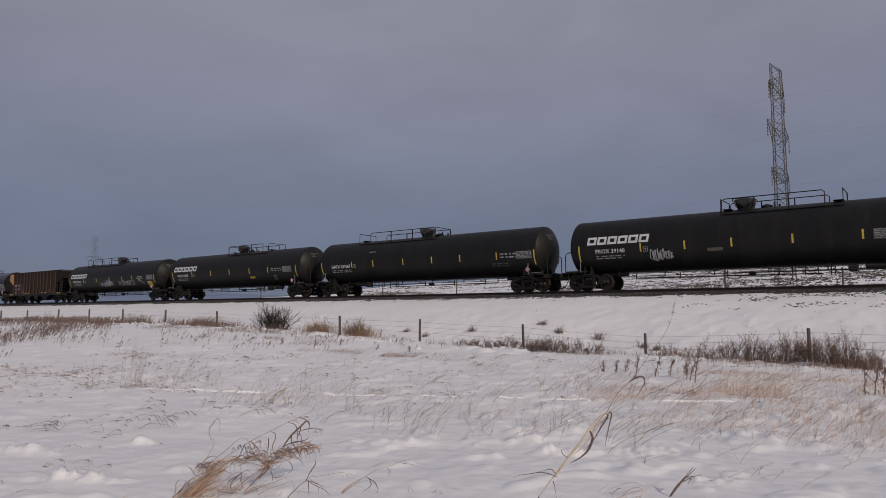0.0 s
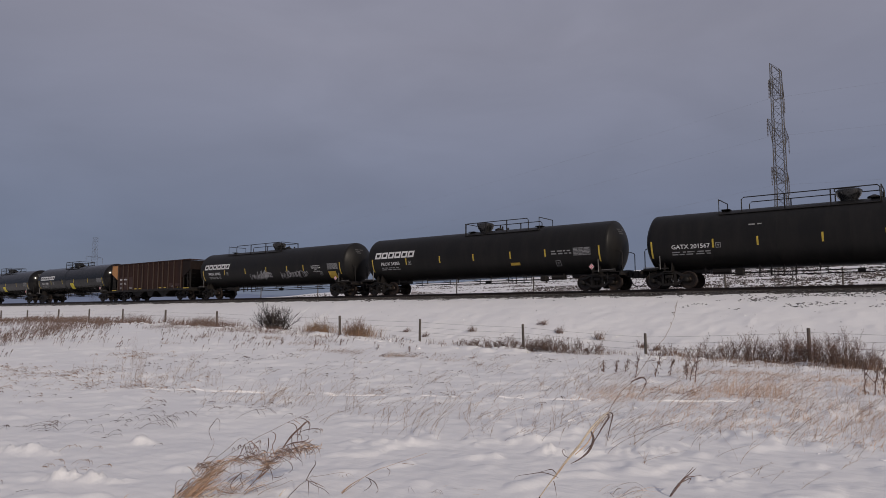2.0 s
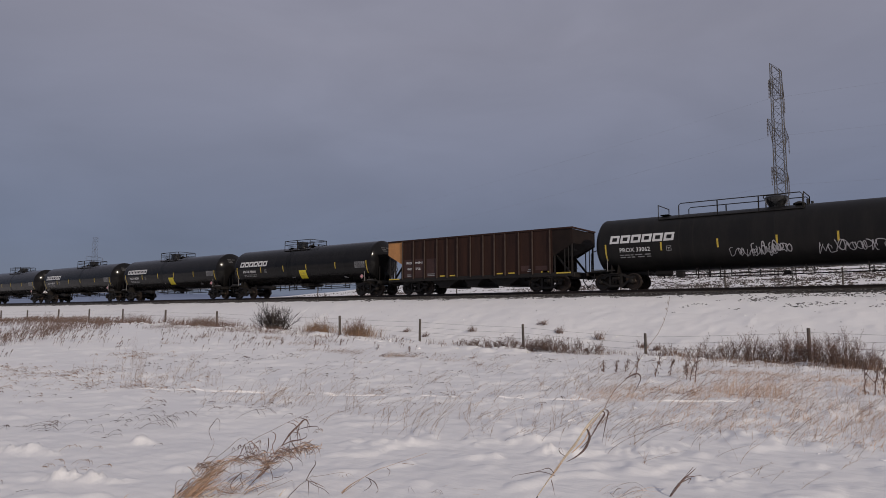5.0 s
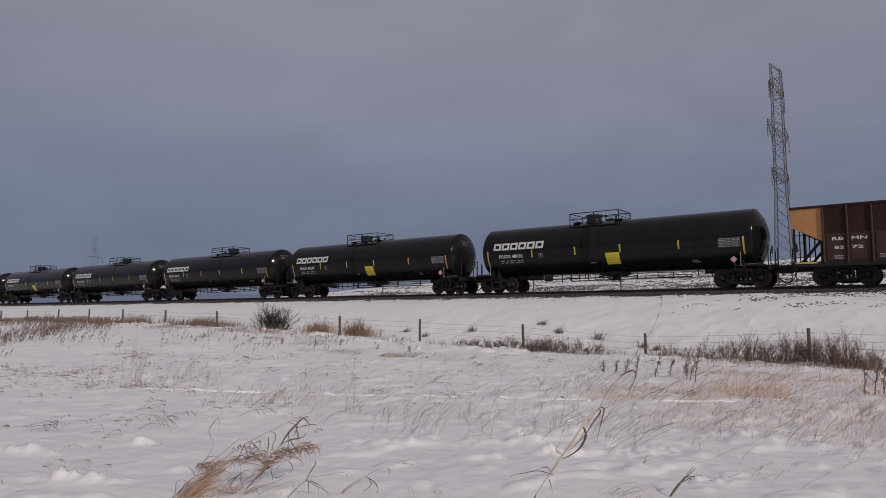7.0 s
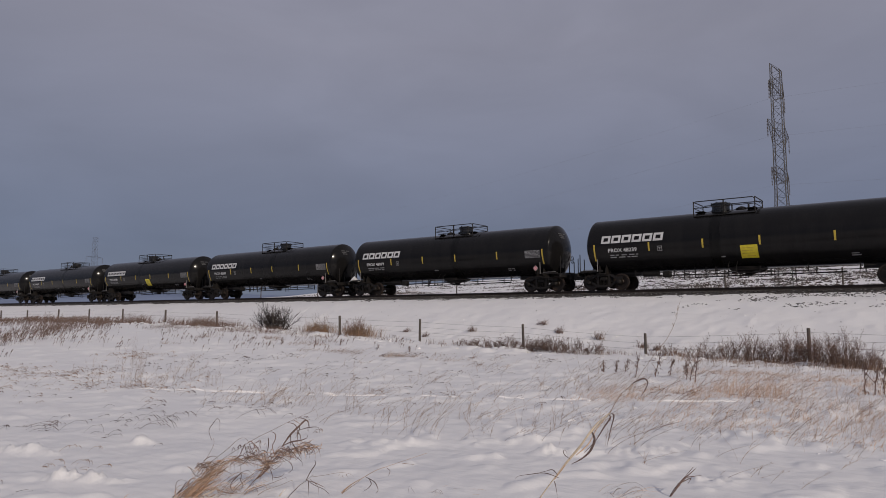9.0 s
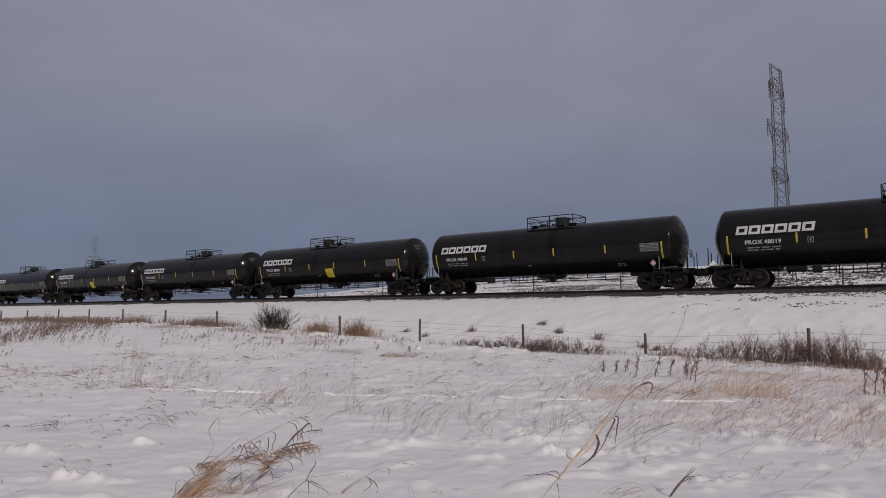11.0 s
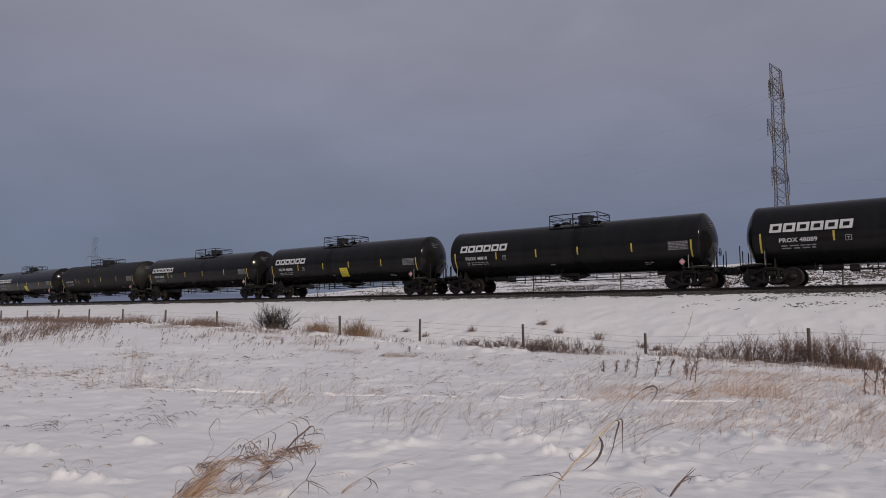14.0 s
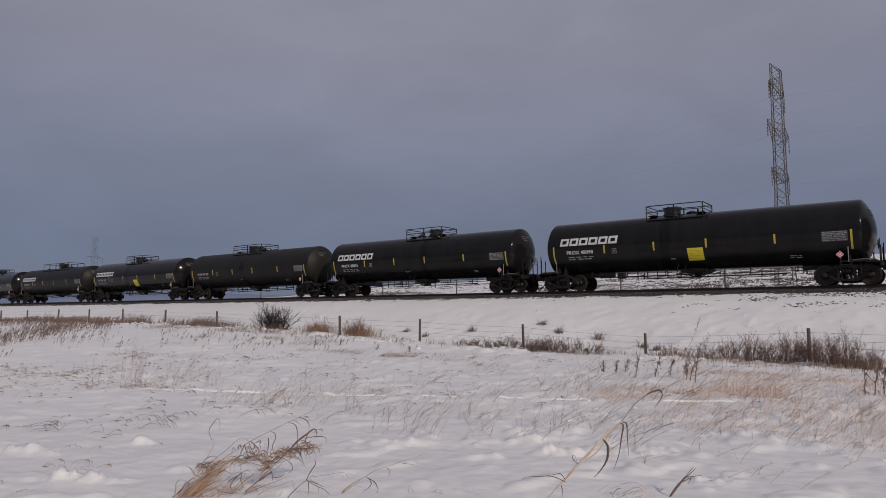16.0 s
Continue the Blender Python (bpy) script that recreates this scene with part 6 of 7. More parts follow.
def bush(x, y, label, stems, h, width, seed, depth=2, spread=0.9, grass=None, grass_n=0, grass_h=0.5, r=0.014, squash=0.6, bark="twig", buds=1, lean=0.0):
    rnd = random.Random(seed)
    z = ground_z(x, y) - 0.05
    ob = tagged(new("bush"), label, "bush")
    ob.location = (x, y, z)
    m = Mesh()
    for i in range(stems):
        px, py = rnd.gauss(0, width * 0.27), rnd.gauss(0, width * 0.27 * squash)
        bz = ground_z(x + px, y + py) - z - 0.06
        d = (rnd.uniform(-spread, spread) + lean, rnd.uniform(-spread, spread) * 0.7, 1.0)
        hh = h * rnd.uniform(0.5, 1.0) * (1 - 0.35 * min(1, abs(px) / width))
        branch(m, (px, py, bz), d, hh * 0.7, r * rnd.uniform(0.7, 1.2), depth, rnd, 0.25, buds)
    tagged(part("twig_mass", m, M[bark], ob, fix=False), kind="stuff")
    if grass:
        g = Mesh()
        for i in range(grass_n):
            px, py = rnd.gauss(0, width * 0.30), rnd.gauss(0, width * 0.3 * squash)
            bz = ground_z(x + px, y + py) - z - 0.04
            pts = stem_path((px, py, bz), grass_h * rnd.uniform(0.5, 1.15), heading(rnd, 2.4), rnd.uniform(0.05, 0.5), 0.15, 5)
            g.ribbon(pts, rnd.uniform(0.006, 0.013), Vector((0.8, 0.6, rnd.uniform(-0.3, 0.3))))
        tagged(part("dry_grass", g, M[grass], ob, "russet dead grass at its foot", fix=False), kind="stuff")
    return ob


def bushes():
    bush(-31.3, 25.9, "bare dark willow shrub by the fence", 62, 1.6, 1.7, 61, 3, 1.6, "brown", 160, 0.3, 0.022, 0.6, "willow", 0, -1.3)
    bush(-28.0, 26.0, "tan dead grass and thin twigs by the fence", 14, 1.05, 1.7, 62, 2, 0.6, "rust", 560, 0.62, 0.009)
    bush(-24.3, 25.2, "russet grass with bare twigs beside a fence post", 34, 1.1, 1.8, 63, 2, 0.5, "rust", 620, 0.72, 0.009)
    bush(-6.3, 24.3, "low brown leafless shrub by the fence", 30, 0.60, 1.3, 64, 3, 0.8, "brown", 120, 0.24, 0.006, buds=1)
    bush(-5.3, 24.2, "brown leafless shrub by the fence", 46, 0.88, 1.4, 65, 3, 0.8, "brown", 150, 0.28, 0.0065, buds=1)
    bush(-4.5, 24.0, "brown leafless shrub beside a fence post", 46, 0.80, 1.4, 66, 3, 0.8, "brown", 180, 0.30, 0.0065, buds=1)
    bush(-3.5, 23.6, "large brown shrub with dead grass", 60, 0.98, 1.4, 67, 3, 0.6, "brown", 200, 0.42, 0.007, buds=1)
    bush(-2.6, 23.2, "large brown shrub with brown dead grass", 60, 0.96, 1.3, 68, 3, 0.6, "brown", 260, 0.48, 0.007, buds=1)
    bush(-1.9, 23.0, "brown shrub fading into dead grass", 30, 0.72, 1.0, 69, 3, 0.6, "brown", 200, 0.45, 0.006, buds=1)
    bush(-16.2, 25.0, "small brown weed shrub by the fence", 38, 0.5, 1.5, 70, 2, 1.1, "brown", 60, 0.22, 0.007, 0.8, "weed", 3)
    bush(-14.0, 24.5, "small brown weed shrub by a post", 42, 0.62, 1.4, 71, 2, 1.1, "brown", 60, 0.22, 0.007, 0.8, "weed", 3)
    bush(-12.9, 24.3, "small brown weed shrub in snow", 42, 0.68, 1.2, 72, 2, 1.1, "brown", 60, 0.22, 0.007, 0.8, "weed", 3)
    bush(-15.2, 24.9, "low brown leafless weed shrub in the snow by the fence", 34, 0.5, 1.1, 75, 3, 1.3, "brown", 40, 0.16, 0.006, 0.8, "weed", 2)
    bush(-13.4, 24.4, "low brown leafless weed shrub in the snow by the fence", 36, 0.6, 1.1, 76, 3, 1.3, "brown", 40, 0.16, 0.006, 0.8, "weed", 2)
    bush(-12.1, 24.4, "low brown leafless weed shrub in the snow by the fence", 36, 0.62, 1.1, 77, 3, 1.3, "brown", 40, 0.16, 0.006, 0.8, "weed", 2)
    bush(-11.2, 24.9, "low brown leafless weed shrub in the snow by the fence", 26, 0.45, 1.1, 78, 3, 1.3, "brown", 40, 0.16, 0.006, 0.8, "weed", 2)
    bush(-17.2, 25.0, "low brown leafless weed shrub in the snow by the fence", 26, 0.42, 1.1, 79, 3, 1.3, "brown", 40, 0.16, 0.006, 0.8, "weed", 2)
    bush(-8.3, 25.0, "low brown weed shrub by a fence post", 18, 0.5, 1.0, 73, 2, 1.1, "rust", 60, 0.22, 0.007, 0.8, "weed", 3)
    bush(-7.3, 24.9, "brown weed shrub by the fence", 22, 0.72, 1.0, 74, 2, 1.1, "brown", 60, 0.22, 0.007, 0.8, "weed", 3)
    for x, y, s in ((-16.28, 30.06, 0.30), (-14.89, 29.17, 0.42), (-12.7, 28.73, 0.5), (-19.71, 28.82, 0.36), (-23.56, 28.22, 0.3), (-21.9, 27.6, 0.28), (-10.3, 27.6, 0.34), (-9.6, 27.2, 0.3)):
        bush(x, y, "small brown grass tuft on the snowy bank", 16, s * 1.05, 0.42, int(-x * 100), 2, 0.8, "brown", 50, s * 0.8, 0.006)


bushes()


def curl(m, base, pts2, w, rnd, lift=0.0, side=None):
    """A blade through points given as (across, up), in the clump's own upright plane."""
    pts = [Vector((a + base[0], base[1] + lift * k, b + base[2])) for k, (a, b) in enumerate(pts2)]
    fine = []
    for i in range(len(pts) - 1):
        p0, p1, p2, p3 = pts[max(i - 1, 0)], pts[i], pts[i + 1], pts[min(i + 2, len(pts) - 1)]
        for k in range(4):
            u = k / 4
            fine.append(0.5 * ((2 * p1) + (p2 - p0) * u + (2 * p0 - 5 * p1 + 4 * p2 - p3) * u * u + (3 * p1 - p0 - 3 * p2 + p3) * u ** 3))
    fine.append(pts[-1])
    m.ribbon(fine, w, side or Vector((0.55, rnd.uniform(0.2, 0.9), rnd.uniform(-0.7, 0.7))), 0.1)


def near_blades(name, label, x, y, seed, straw_n, blade_n, h, width, lean, w=0.011, long_n=0):
    """A foreground clump in its own upright plane: x along the wind, z up."""
    rnd = random.Random(seed)
    ob = tagged(new(name), label, "grass clump", "foreground grass clumps")
    z = ground_z(x, y)
    ob.location, ob.rotation_euler = (x, y, z), (0, 0, radians(36.8))
    s = Mesh()
    for i in range(straw_n):
        a, d = rnd.uniform(-0.5, 0.5) * width, rnd.gauss(0, 0.10)
        L = h * rnd.uniform(0.4, 1.0)
        k = lean * rnd.uniform(0.6, 1.4)
        curl(s, (a, d, -0.04), [(0, 0), (k * L * 0.3, L * 0.35), (k * L * 0.75, L * 0.62), (k * L * 1.15, L * rnd.uniform(0.45, 0.75)), (k * L * 1.4, L * rnd.uniform(0.1, 0.6))], w * rnd.uniform(0.4, 0.9), rnd, rnd.uniform(-0.03, 0.03))
    tagged(part("dry_straw", s, M["straw"], ob, "pale straw stems", fix=False), kind="stuff")
    b = Mesh()
    for i in range(blade_n):
        a, d = rnd.uniform(-0.5, 0.7) * width, rnd.gauss(0, 0.10)
        L = h * rnd.uniform(0.35, 1.2)
        k, q = lean * rnd.choice((0.4, 0.8, 1.0, 1.3, 1.6, -0.4)), rnd.uniform(0.55, 1.1)
        pts = [(0, 0), (k * L * 0.35, L * 0.5 * q), (k * L * 0.7, L * 0.85 * q), (k * L * 0.95, L * 0.85 * q), (k * L * rnd.uniform(0.9, 1.2), L * rnd.uniform(0.3, 0.7) * q), (k * L * rnd.uniform(0.6, 1.2), L * rnd.uniform(-0.1, 0.4))]
        curl(b, (a, d, -0.03), pts, w * rnd.uniform(0.5, 1.4), rnd, rnd.uniform(-0.03, 0.03))
    tagged(part("curled_blade_mass", b, M["purple"], ob, "curled purplish dead blades", fix=False), kind="stuff")
    return ob


def leaf_strip(m, pts2, w, rnd, depth=0.0, run=0.0, twist=None):
    """A blade through (across, up) points that keeps its face to one side while it twists along its length."""
    p = [Vector((a, depth + run * k, b)) for k, (a, b) in enumerate(pts2)]
    fine = []
    for i in range(len(p) - 1):
        p0, p1, p2, p3 = p[max(i - 1, 0)], p[i], p[i + 1], p[min(i + 2, len(p) - 1)]
        for k in range(5):
            u = k / 5
            fine.append(0.5 * ((2 * p1) + (p2 - p0) * u + (2 * p0 - 5 * p1 + 4 * p2 - p3) * u * u + (3 * p1 - p0 - 3 * p2 + p3) * u ** 3))
    fine.append(p[-1])
    n, v, a0 = len(fine), [], rnd.uniform(-0.7, 0.7)
    a1 = a0 + (rnd.uniform(-1.1, 1.1) if twist is None else twist)
    for i, q in enumerate(fine):
        t = (fine[min(i + 1, n - 1)] - fine[max(i - 1, 0)]).normalized()
        across, u = t.cross(Vector((0, 1, 0))).normalized(), i / (n - 1)
        a = a0 + (a1 - a0) * u
        half = 0.5 * w * ((0.5 + 2.0 * u) if u < 0.25 else 1.0 - 0.9 * ((u - 0.25) / 0.75) ** 1.3) * rnd.uniform(0.85, 1.1)
        side = across * math.cos(a) + Vector((0, 1, 0)) * math.sin(a)
        crease = t.cross(side).normalized() * half * 0.55
        v += [tuple(q - side * half), tuple(q + crease), tuple(q + side * half)]
    m.add(v, [(3 * i + k, 3 * i + k + 1, 3 * i + k + 4, 3 * i + k + 3) for i in range(n - 1) for k in (0, 1)])


def bent_stem(ob, rnd, material, thick, *pts2, run=0.012):
    """A thin round stem through (across, up) points."""
    p = [Vector((a, run * k, b)) for k, (a, b) in enumerate(pts2)]
    fine = []
    for i in range(len(p) - 1):
        p0, p1, p2, p3 = p[max(i - 1, 0)], p[i], p[i + 1], p[min(i + 2, len(p) - 1)]
        fine += [0.5 * ((2 * p1) + (p2 - p0) * u + (2 * p0 - 5 * p1 + 4 * p2 - p3) * u * u + (3 * p1 - p0 - 3 * p2 + p3) * u ** 3) for u in (0.0, 0.33, 0.67)]
    fine.append(p[-1])
    return part("stem", Mesh().tube(fine, thick * 0.5, thick * 0.22, n=6), M[material], ob, "thin dry stem")


def hung(ob, rnd, material, w, *pts2, depth=0.0):
    m = Mesh()
    leaf_strip(m, pts2, w, rnd, depth + rnd.uniform(-0.02, 0.05), rnd.uniform(-0.008, 0.012))
    return part("leaf", m, M[material], ob, fix=False)


def standing(name, label, category, group, x, y, sink=0.02):
    ob = tagged(new(name), label, category, group)
    ob.matrix_basis = pose(x, y, ground_z(x, y) - sink, 0, 0, 36.8)
    return ob


def big_clump():
    """The large bent clump: a tangled mass along low spines, arching stems and hanging blades."""
    rnd = random.Random(5)
    ob = standing("grass_clump", "large golden dead grass clump with curled purplish blades", "grass clump", "foreground grass clumps", -5.47, 3.42)
    # spines as (across, up) with the thickness of the mass round them
    trunk = ((0.03, -0.03, 0.055), (0.17, 0.11, 0.07), (0.28, 0.20, 0.06), (0.36, 0.26, 0.045))
    low = ((0.17, 0.25, 0.04), (0.39, 0.30, 0.035), (0.60, 0.32, 0.03), (0.72, 0.29, 0.025))
    right = ((0.70, 0.27, 0.025), (0.83, 0.32, 0.035), (1.00, 0.36, 0.035), (1.14, 0.37, 0.02))
    under = ((0.69, 0.20, 0.02), (0.77, 0.25, 0.025), (0.90, 0.30, 0.025))
    foot = ((0.05, 0.0, 0.04), (0.30, 0.03, 0.04), (0.58, 0.03, 0.03))
    s, g, b, d = Mesh(), Mesh(), Mesh(), Mesh()
    for spine, count in ((trunk, 125), (low, 112), (right, 132), (under, 36), (foot, 64)):
        for i in range(count):
            u = rnd.random() * (len(spine) - 1)
            k = min(int(u), len(spine) - 2)
            (xa, za, ta), (xb, zb, tb) = spine[k], spine[k + 1]
            f = u - k
            a, z, t = xa + (xb - xa) * f, za + (zb - za) * f, ta + (tb - ta) * f
            a, z = a + rnd.gauss(0, t * 0.5), z + rnd.gauss(0, t * 0.6)
            turn = math.atan2(zb - za, xb - xa) + rnd.gauss(0, 0.24 if spine is trunk else 0.5) + (math.pi if rnd.random() < 0.12 else 0)
            n, bow = rnd.uniform(0.06, 0.26 if spine is trunk else 0.16), rnd.gauss(0.08, 0.17)
            c, e = math.cos(turn), math.sin(turn)
            pts = [(a + c * n * (v - 0.5) - e * n * bow * 4 * v * (1 - v), z + e * n * (v - 0.5) + c * n * bow * 4 * v * (1 - v) - 0.25 * n * v * v) for v in (0, 0.3, 0.6, 0.85, 1.0)]
            leaf_strip(rnd.choice((s, s, g, b, d, d) if spine is not trunk else (s, s, s, g, b, d)), pts, rnd.uniform(0.003, 0.008), rnd, rnd.gauss(0.12 * a + 0.45 * max(0.0, a - 0.3), 0.05), rnd.uniform(-0.02, 0.02))
    for i in range(46):
        # long stems that run from the root into the mass
        a0, n, rise = rnd.uniform(-0.06, 0.13), rnd.uniform(0.20, 0.50), rnd.uniform(0.7, 1.15)
        pts = [(a0, -0.05), (a0 + n * 0.35, n * 0.36 * rise - 0.03), (a0 + n * 0.7, n * 0.66 * rise - 0.03 + rnd.uniform(-0.02, 0.02)), (a0 + n, n * 0.82 * rise - 0.03)]
        leaf_strip(rnd.choice((s, s, g)), pts, rnd.uniform(0.003, 0.007), rnd, rnd.gauss(0, 0.06), rnd.uniform(0, 0.03))
    for i in range(34):
        # thin stems that cross under the mass, some curled over at the tip
        a0, n, rise = rnd.uniform(0.08, 0.62), rnd.uniform(0.14, 0.36), rnd.uniform(0.25, 0.95)
        tip = rnd.uniform(-0.03, 0.07)
        pts = [(a0, -0.04 + 0.1 * rnd.random()), (a0 + n * 0.4, n * 0.42 * rise + 0.03), (a0 + n * 0.8, n * 0.72 * rise + 0.04), (a0 + n, n * 0.72 * rise + 0.04 - tip), (a0 + n * 1.02, n * 0.72 * rise - tip * 1.4)]
        leaf_strip(rnd.choice((s, s, b, d)), pts, rnd.uniform(0.0025, 0.006), rnd, rnd.gauss(0.1 * a0, 0.05), rnd.uniform(0, 0.02))
    for i in range(84):
        # small curls that hang under the ends of the mass
        a, z = rnd.choice(((rnd.uniform(0.50, 0.72), rnd.uniform(0.31, 0.47)), (rnd.uniform(0.80, 1.16), rnd.uniform(0.34, 0.40)), (rnd.uniform(0.15, 0.5), 0.28)))
        n, k = rnd.uniform(0.04, 0.10), rnd.choice((1.0, 0.7, 0.4, -0.4))
        pts = [(a, z), (a + k * n * 0.5, z + n * 0.25), (a + k * n * 0.9, z - n * 0.1), (a + k * n * rnd.uniform(0.7, 1.1), z - n * rnd.uniform(0.5, 1.0))]
        leaf_strip(rnd.choice((b, d, d)), pts, rnd.uniform(0.004, 0.008), rnd, rnd.gauss(0.2 * a, 0.05), 0.005)
    for name, m, material, label in (("dry_straw", s, "straw", "pale straw stems"), ("golden_straw", g, "golden", "golden brown tangled straw"),
                                     ("brown_straw", b, "rust", "russet tangled straw"), ("curled_blade_mass", d, "blade", "small curled purplish blades")):
        tagged(part(name, m, M[material], ob, label, fix=False), kind="stuff")
    # the long arching stems, with the blades that hang from them
    bent_stem(ob, rnd, "tan", 0.005, (0.23, 0.27), (0.42, 0.41), (0.53, 0.51), (0.59, 0.52), (0.62, 0.48))
    bent_stem(ob, rnd, "tan", 0.0045, (0.25, 0.19), (0.34, 0.30), (0.65, 0.50), (0.83, 0.59), (0.97, 0.66), (1.15, 0.74), (1.20, 0.76), (1.22, 0.68))
    bent_stem(ob, rnd, "tan", 0.004, (0.23, 0.30), (0.28, 0.38), (0.32, 0.47), (0.31, 0.52))
    hung(ob, rnd, "blade", 0.008, (0.97, 0.66), (1.03, 0.64), (1.05, 0.58), (1.05, 0.49), (1.04, 0.41))
    hung(ob, rnd, "blade", 0.009, (0.82, 0.58), (0.86, 0.56), (0.86, 0.51), (0.84, 0.46), (0.86, 0.41), (0.90, 0.39))
    hung(ob, rnd, "purple", 0.010, (0.79, 0.52), (0.79, 0.47), (0.78, 0.41), (0.75, 0.36))
    hung(ob, rnd, "blade", 0.008, (0.65, 0.50), (0.71, 0.44), (0.72, 0.38), (0.72, 0.33))
    hung(ob, rnd, "purple", 0.007, (0.63, 0.48), (0.65, 0.43), (0.68, 0.38), (0.73, 0.37))
    hung(ob, rnd, "purple", 0.008, (0.60, 0.48), (0.62, 0.41), (0.64, 0.36))
    hung(ob, rnd, "tan", 0.006, (0.67, 0.49), (0.67, 0.43), (0.63, 0.39))
    hung(ob, rnd, "blade", 0.008, (0.60, 0.48), (0.57, 0.41), (0.54, 0.35))
    hung(ob, rnd, "purple", 0.008, (1.06, 0.70), (1.12, 0.68), (1.15, 0.63), (1.14, 0.57))
    hung(ob, rnd, "tan", 0.006, (1.02, 0.68), (1.06, 0.66), (1.09, 0.64))
    hung(ob, rnd, "purple", 0.006, (0.31, 0.51), (0.28, 0.59), (0.31, 0.65), (0.34, 0.69), (0.36, 0.67), (0.36, 0.62), (0.35, 0.57))
    # dark blades at the root, loops over the mass, and curls below it
    hung(ob, rnd, "purple", 0.009, (-0.01, 0.03), (0.06, 0.09), (0.10, 0.15), (0.13, 0.16))
    hung(ob, rnd, "purple", 0.006, (-0.03, 0.02), (0.10, 0.11), (0.18, 0.19))
    hung(ob, rnd, "blade", 0.007, (0.24, 0.33), (0.28, 0.36), (0.31, 0.37), (0.35, 0.36), (0.36, 0.32))
    hung(ob, rnd, "blade", 0.007, (0.29, 0.19), (0.33, 0.21), (0.38, 0.20), (0.40, 0.14), (0.39, 0.09))
    hung(ob, rnd, "purple", 0.006, (0.30, 0.16), (0.26, 0.20), (0.28, 0.25))
    hung(ob, rnd, "purple", 0.009, (0.57, 0.23), (0.51, 0.17), (0.47, 0.12), (0.48, 0.07), (0.53, 0.04))
    hung(ob, rnd, "purple", 0.008, (0.57, 0.22), (0.56, 0.16), (0.58, 0.12), (0.56, 0.07))
    hung(ob, rnd, "blade", 0.006, (0.44, 0.14), (0.51, 0.19), (0.57, 0.22))
    hung(ob, rnd, "tan", 0.007, (0.35, 0.08), (0.41, 0.06), (0.51, 0.04), (0.58, 0.05))
    hung(ob, rnd, "bleached", 0.009, (0.25, 0.04), (0.33, 0.08), (0.40, 0.11))
    hung(ob, rnd, "purple", 0.008, (0.83, 0.26), (0.85, 0.21), (0.85, 0.16))
    hung(ob, rnd, "purple", 0.006, (0.85, 0.19), (0.92, 0.20), (0.95, 0.23))
    hung(ob, rnd, "purple", 0.008, (1.00, 0.32), (1.02, 0.26), (0.98, 0.23))
    hung(ob, rnd, "purple", 0.007, (1.06, 0.36), (1.10, 0.32), (1.10, 0.28))


def swaying_stalk():
    """The broad-leaved stalk that rocks in the wind beside the clump."""
    rnd = random.Random(15)
    ob = standing("grass_stalk", "swaying dead grass stalk with broad folded purplish leaves", "grass stalk", "foreground grass stalks", -5.21, 3.92)
    bent_stem(ob, rnd, "tan", 0.007, (0.02, 0.01), (0.15, 0.13), (0.25, 0.24), (0.35, 0.35), (0.47, 0.47), run=-0.05)
    bent_stem(ob, rnd, "tan", 0.005, (0.02, 0.01), (0.10, 0.08), (0.20, 0.17), (0.33, 0.25), run=-0.05)
    hung(ob, rnd, "blade", 0.018, (0.42, 0.42), (0.50, 0.52), (0.58, 0.59), (0.64, 0.64), (0.67, 0.62), (0.66, 0.55), depth=-0.20)
    hung(ob, rnd, "blade", 0.016, (0.43, 0.43), (0.51, 0.46), (0.60, 0.47), (0.65, 0.49), (0.65, 0.52), (0.62, 0.52), depth=-0.20)
    hung(ob, rnd, "purple", 0.010, (0.50, 0.53), (0.50, 0.46), (0.48, 0.36), depth=-0.20)
    hung(ob, rnd, "purple", 0.009, (0.56, 0.55), (0.65, 0.57), (0.73, 0.57), (0.75, 0.55), (0.75, 0.51), depth=-0.20)
    hung(ob, rnd, "purple", 0.010, (0.51, 0.46), (0.55, 0.38), (0.59, 0.29), depth=-0.20)
    hung(ob, rnd, "blade", 0.007, (0.54, 0.54), (0.59, 0.53), (0.60, 0.47), (0.60, 0.41), depth=-0.20)
    hung(ob, rnd, "purple", 0.008, (0.59, 0.60), (0.57, 0.53), (0.54, 0.49), depth=-0.20)
    hung(ob, rnd, "blade", 0.018, (0.15, 0.13), (0.22, 0.18), (0.29, 0.24), depth=-0.07)
    return ob


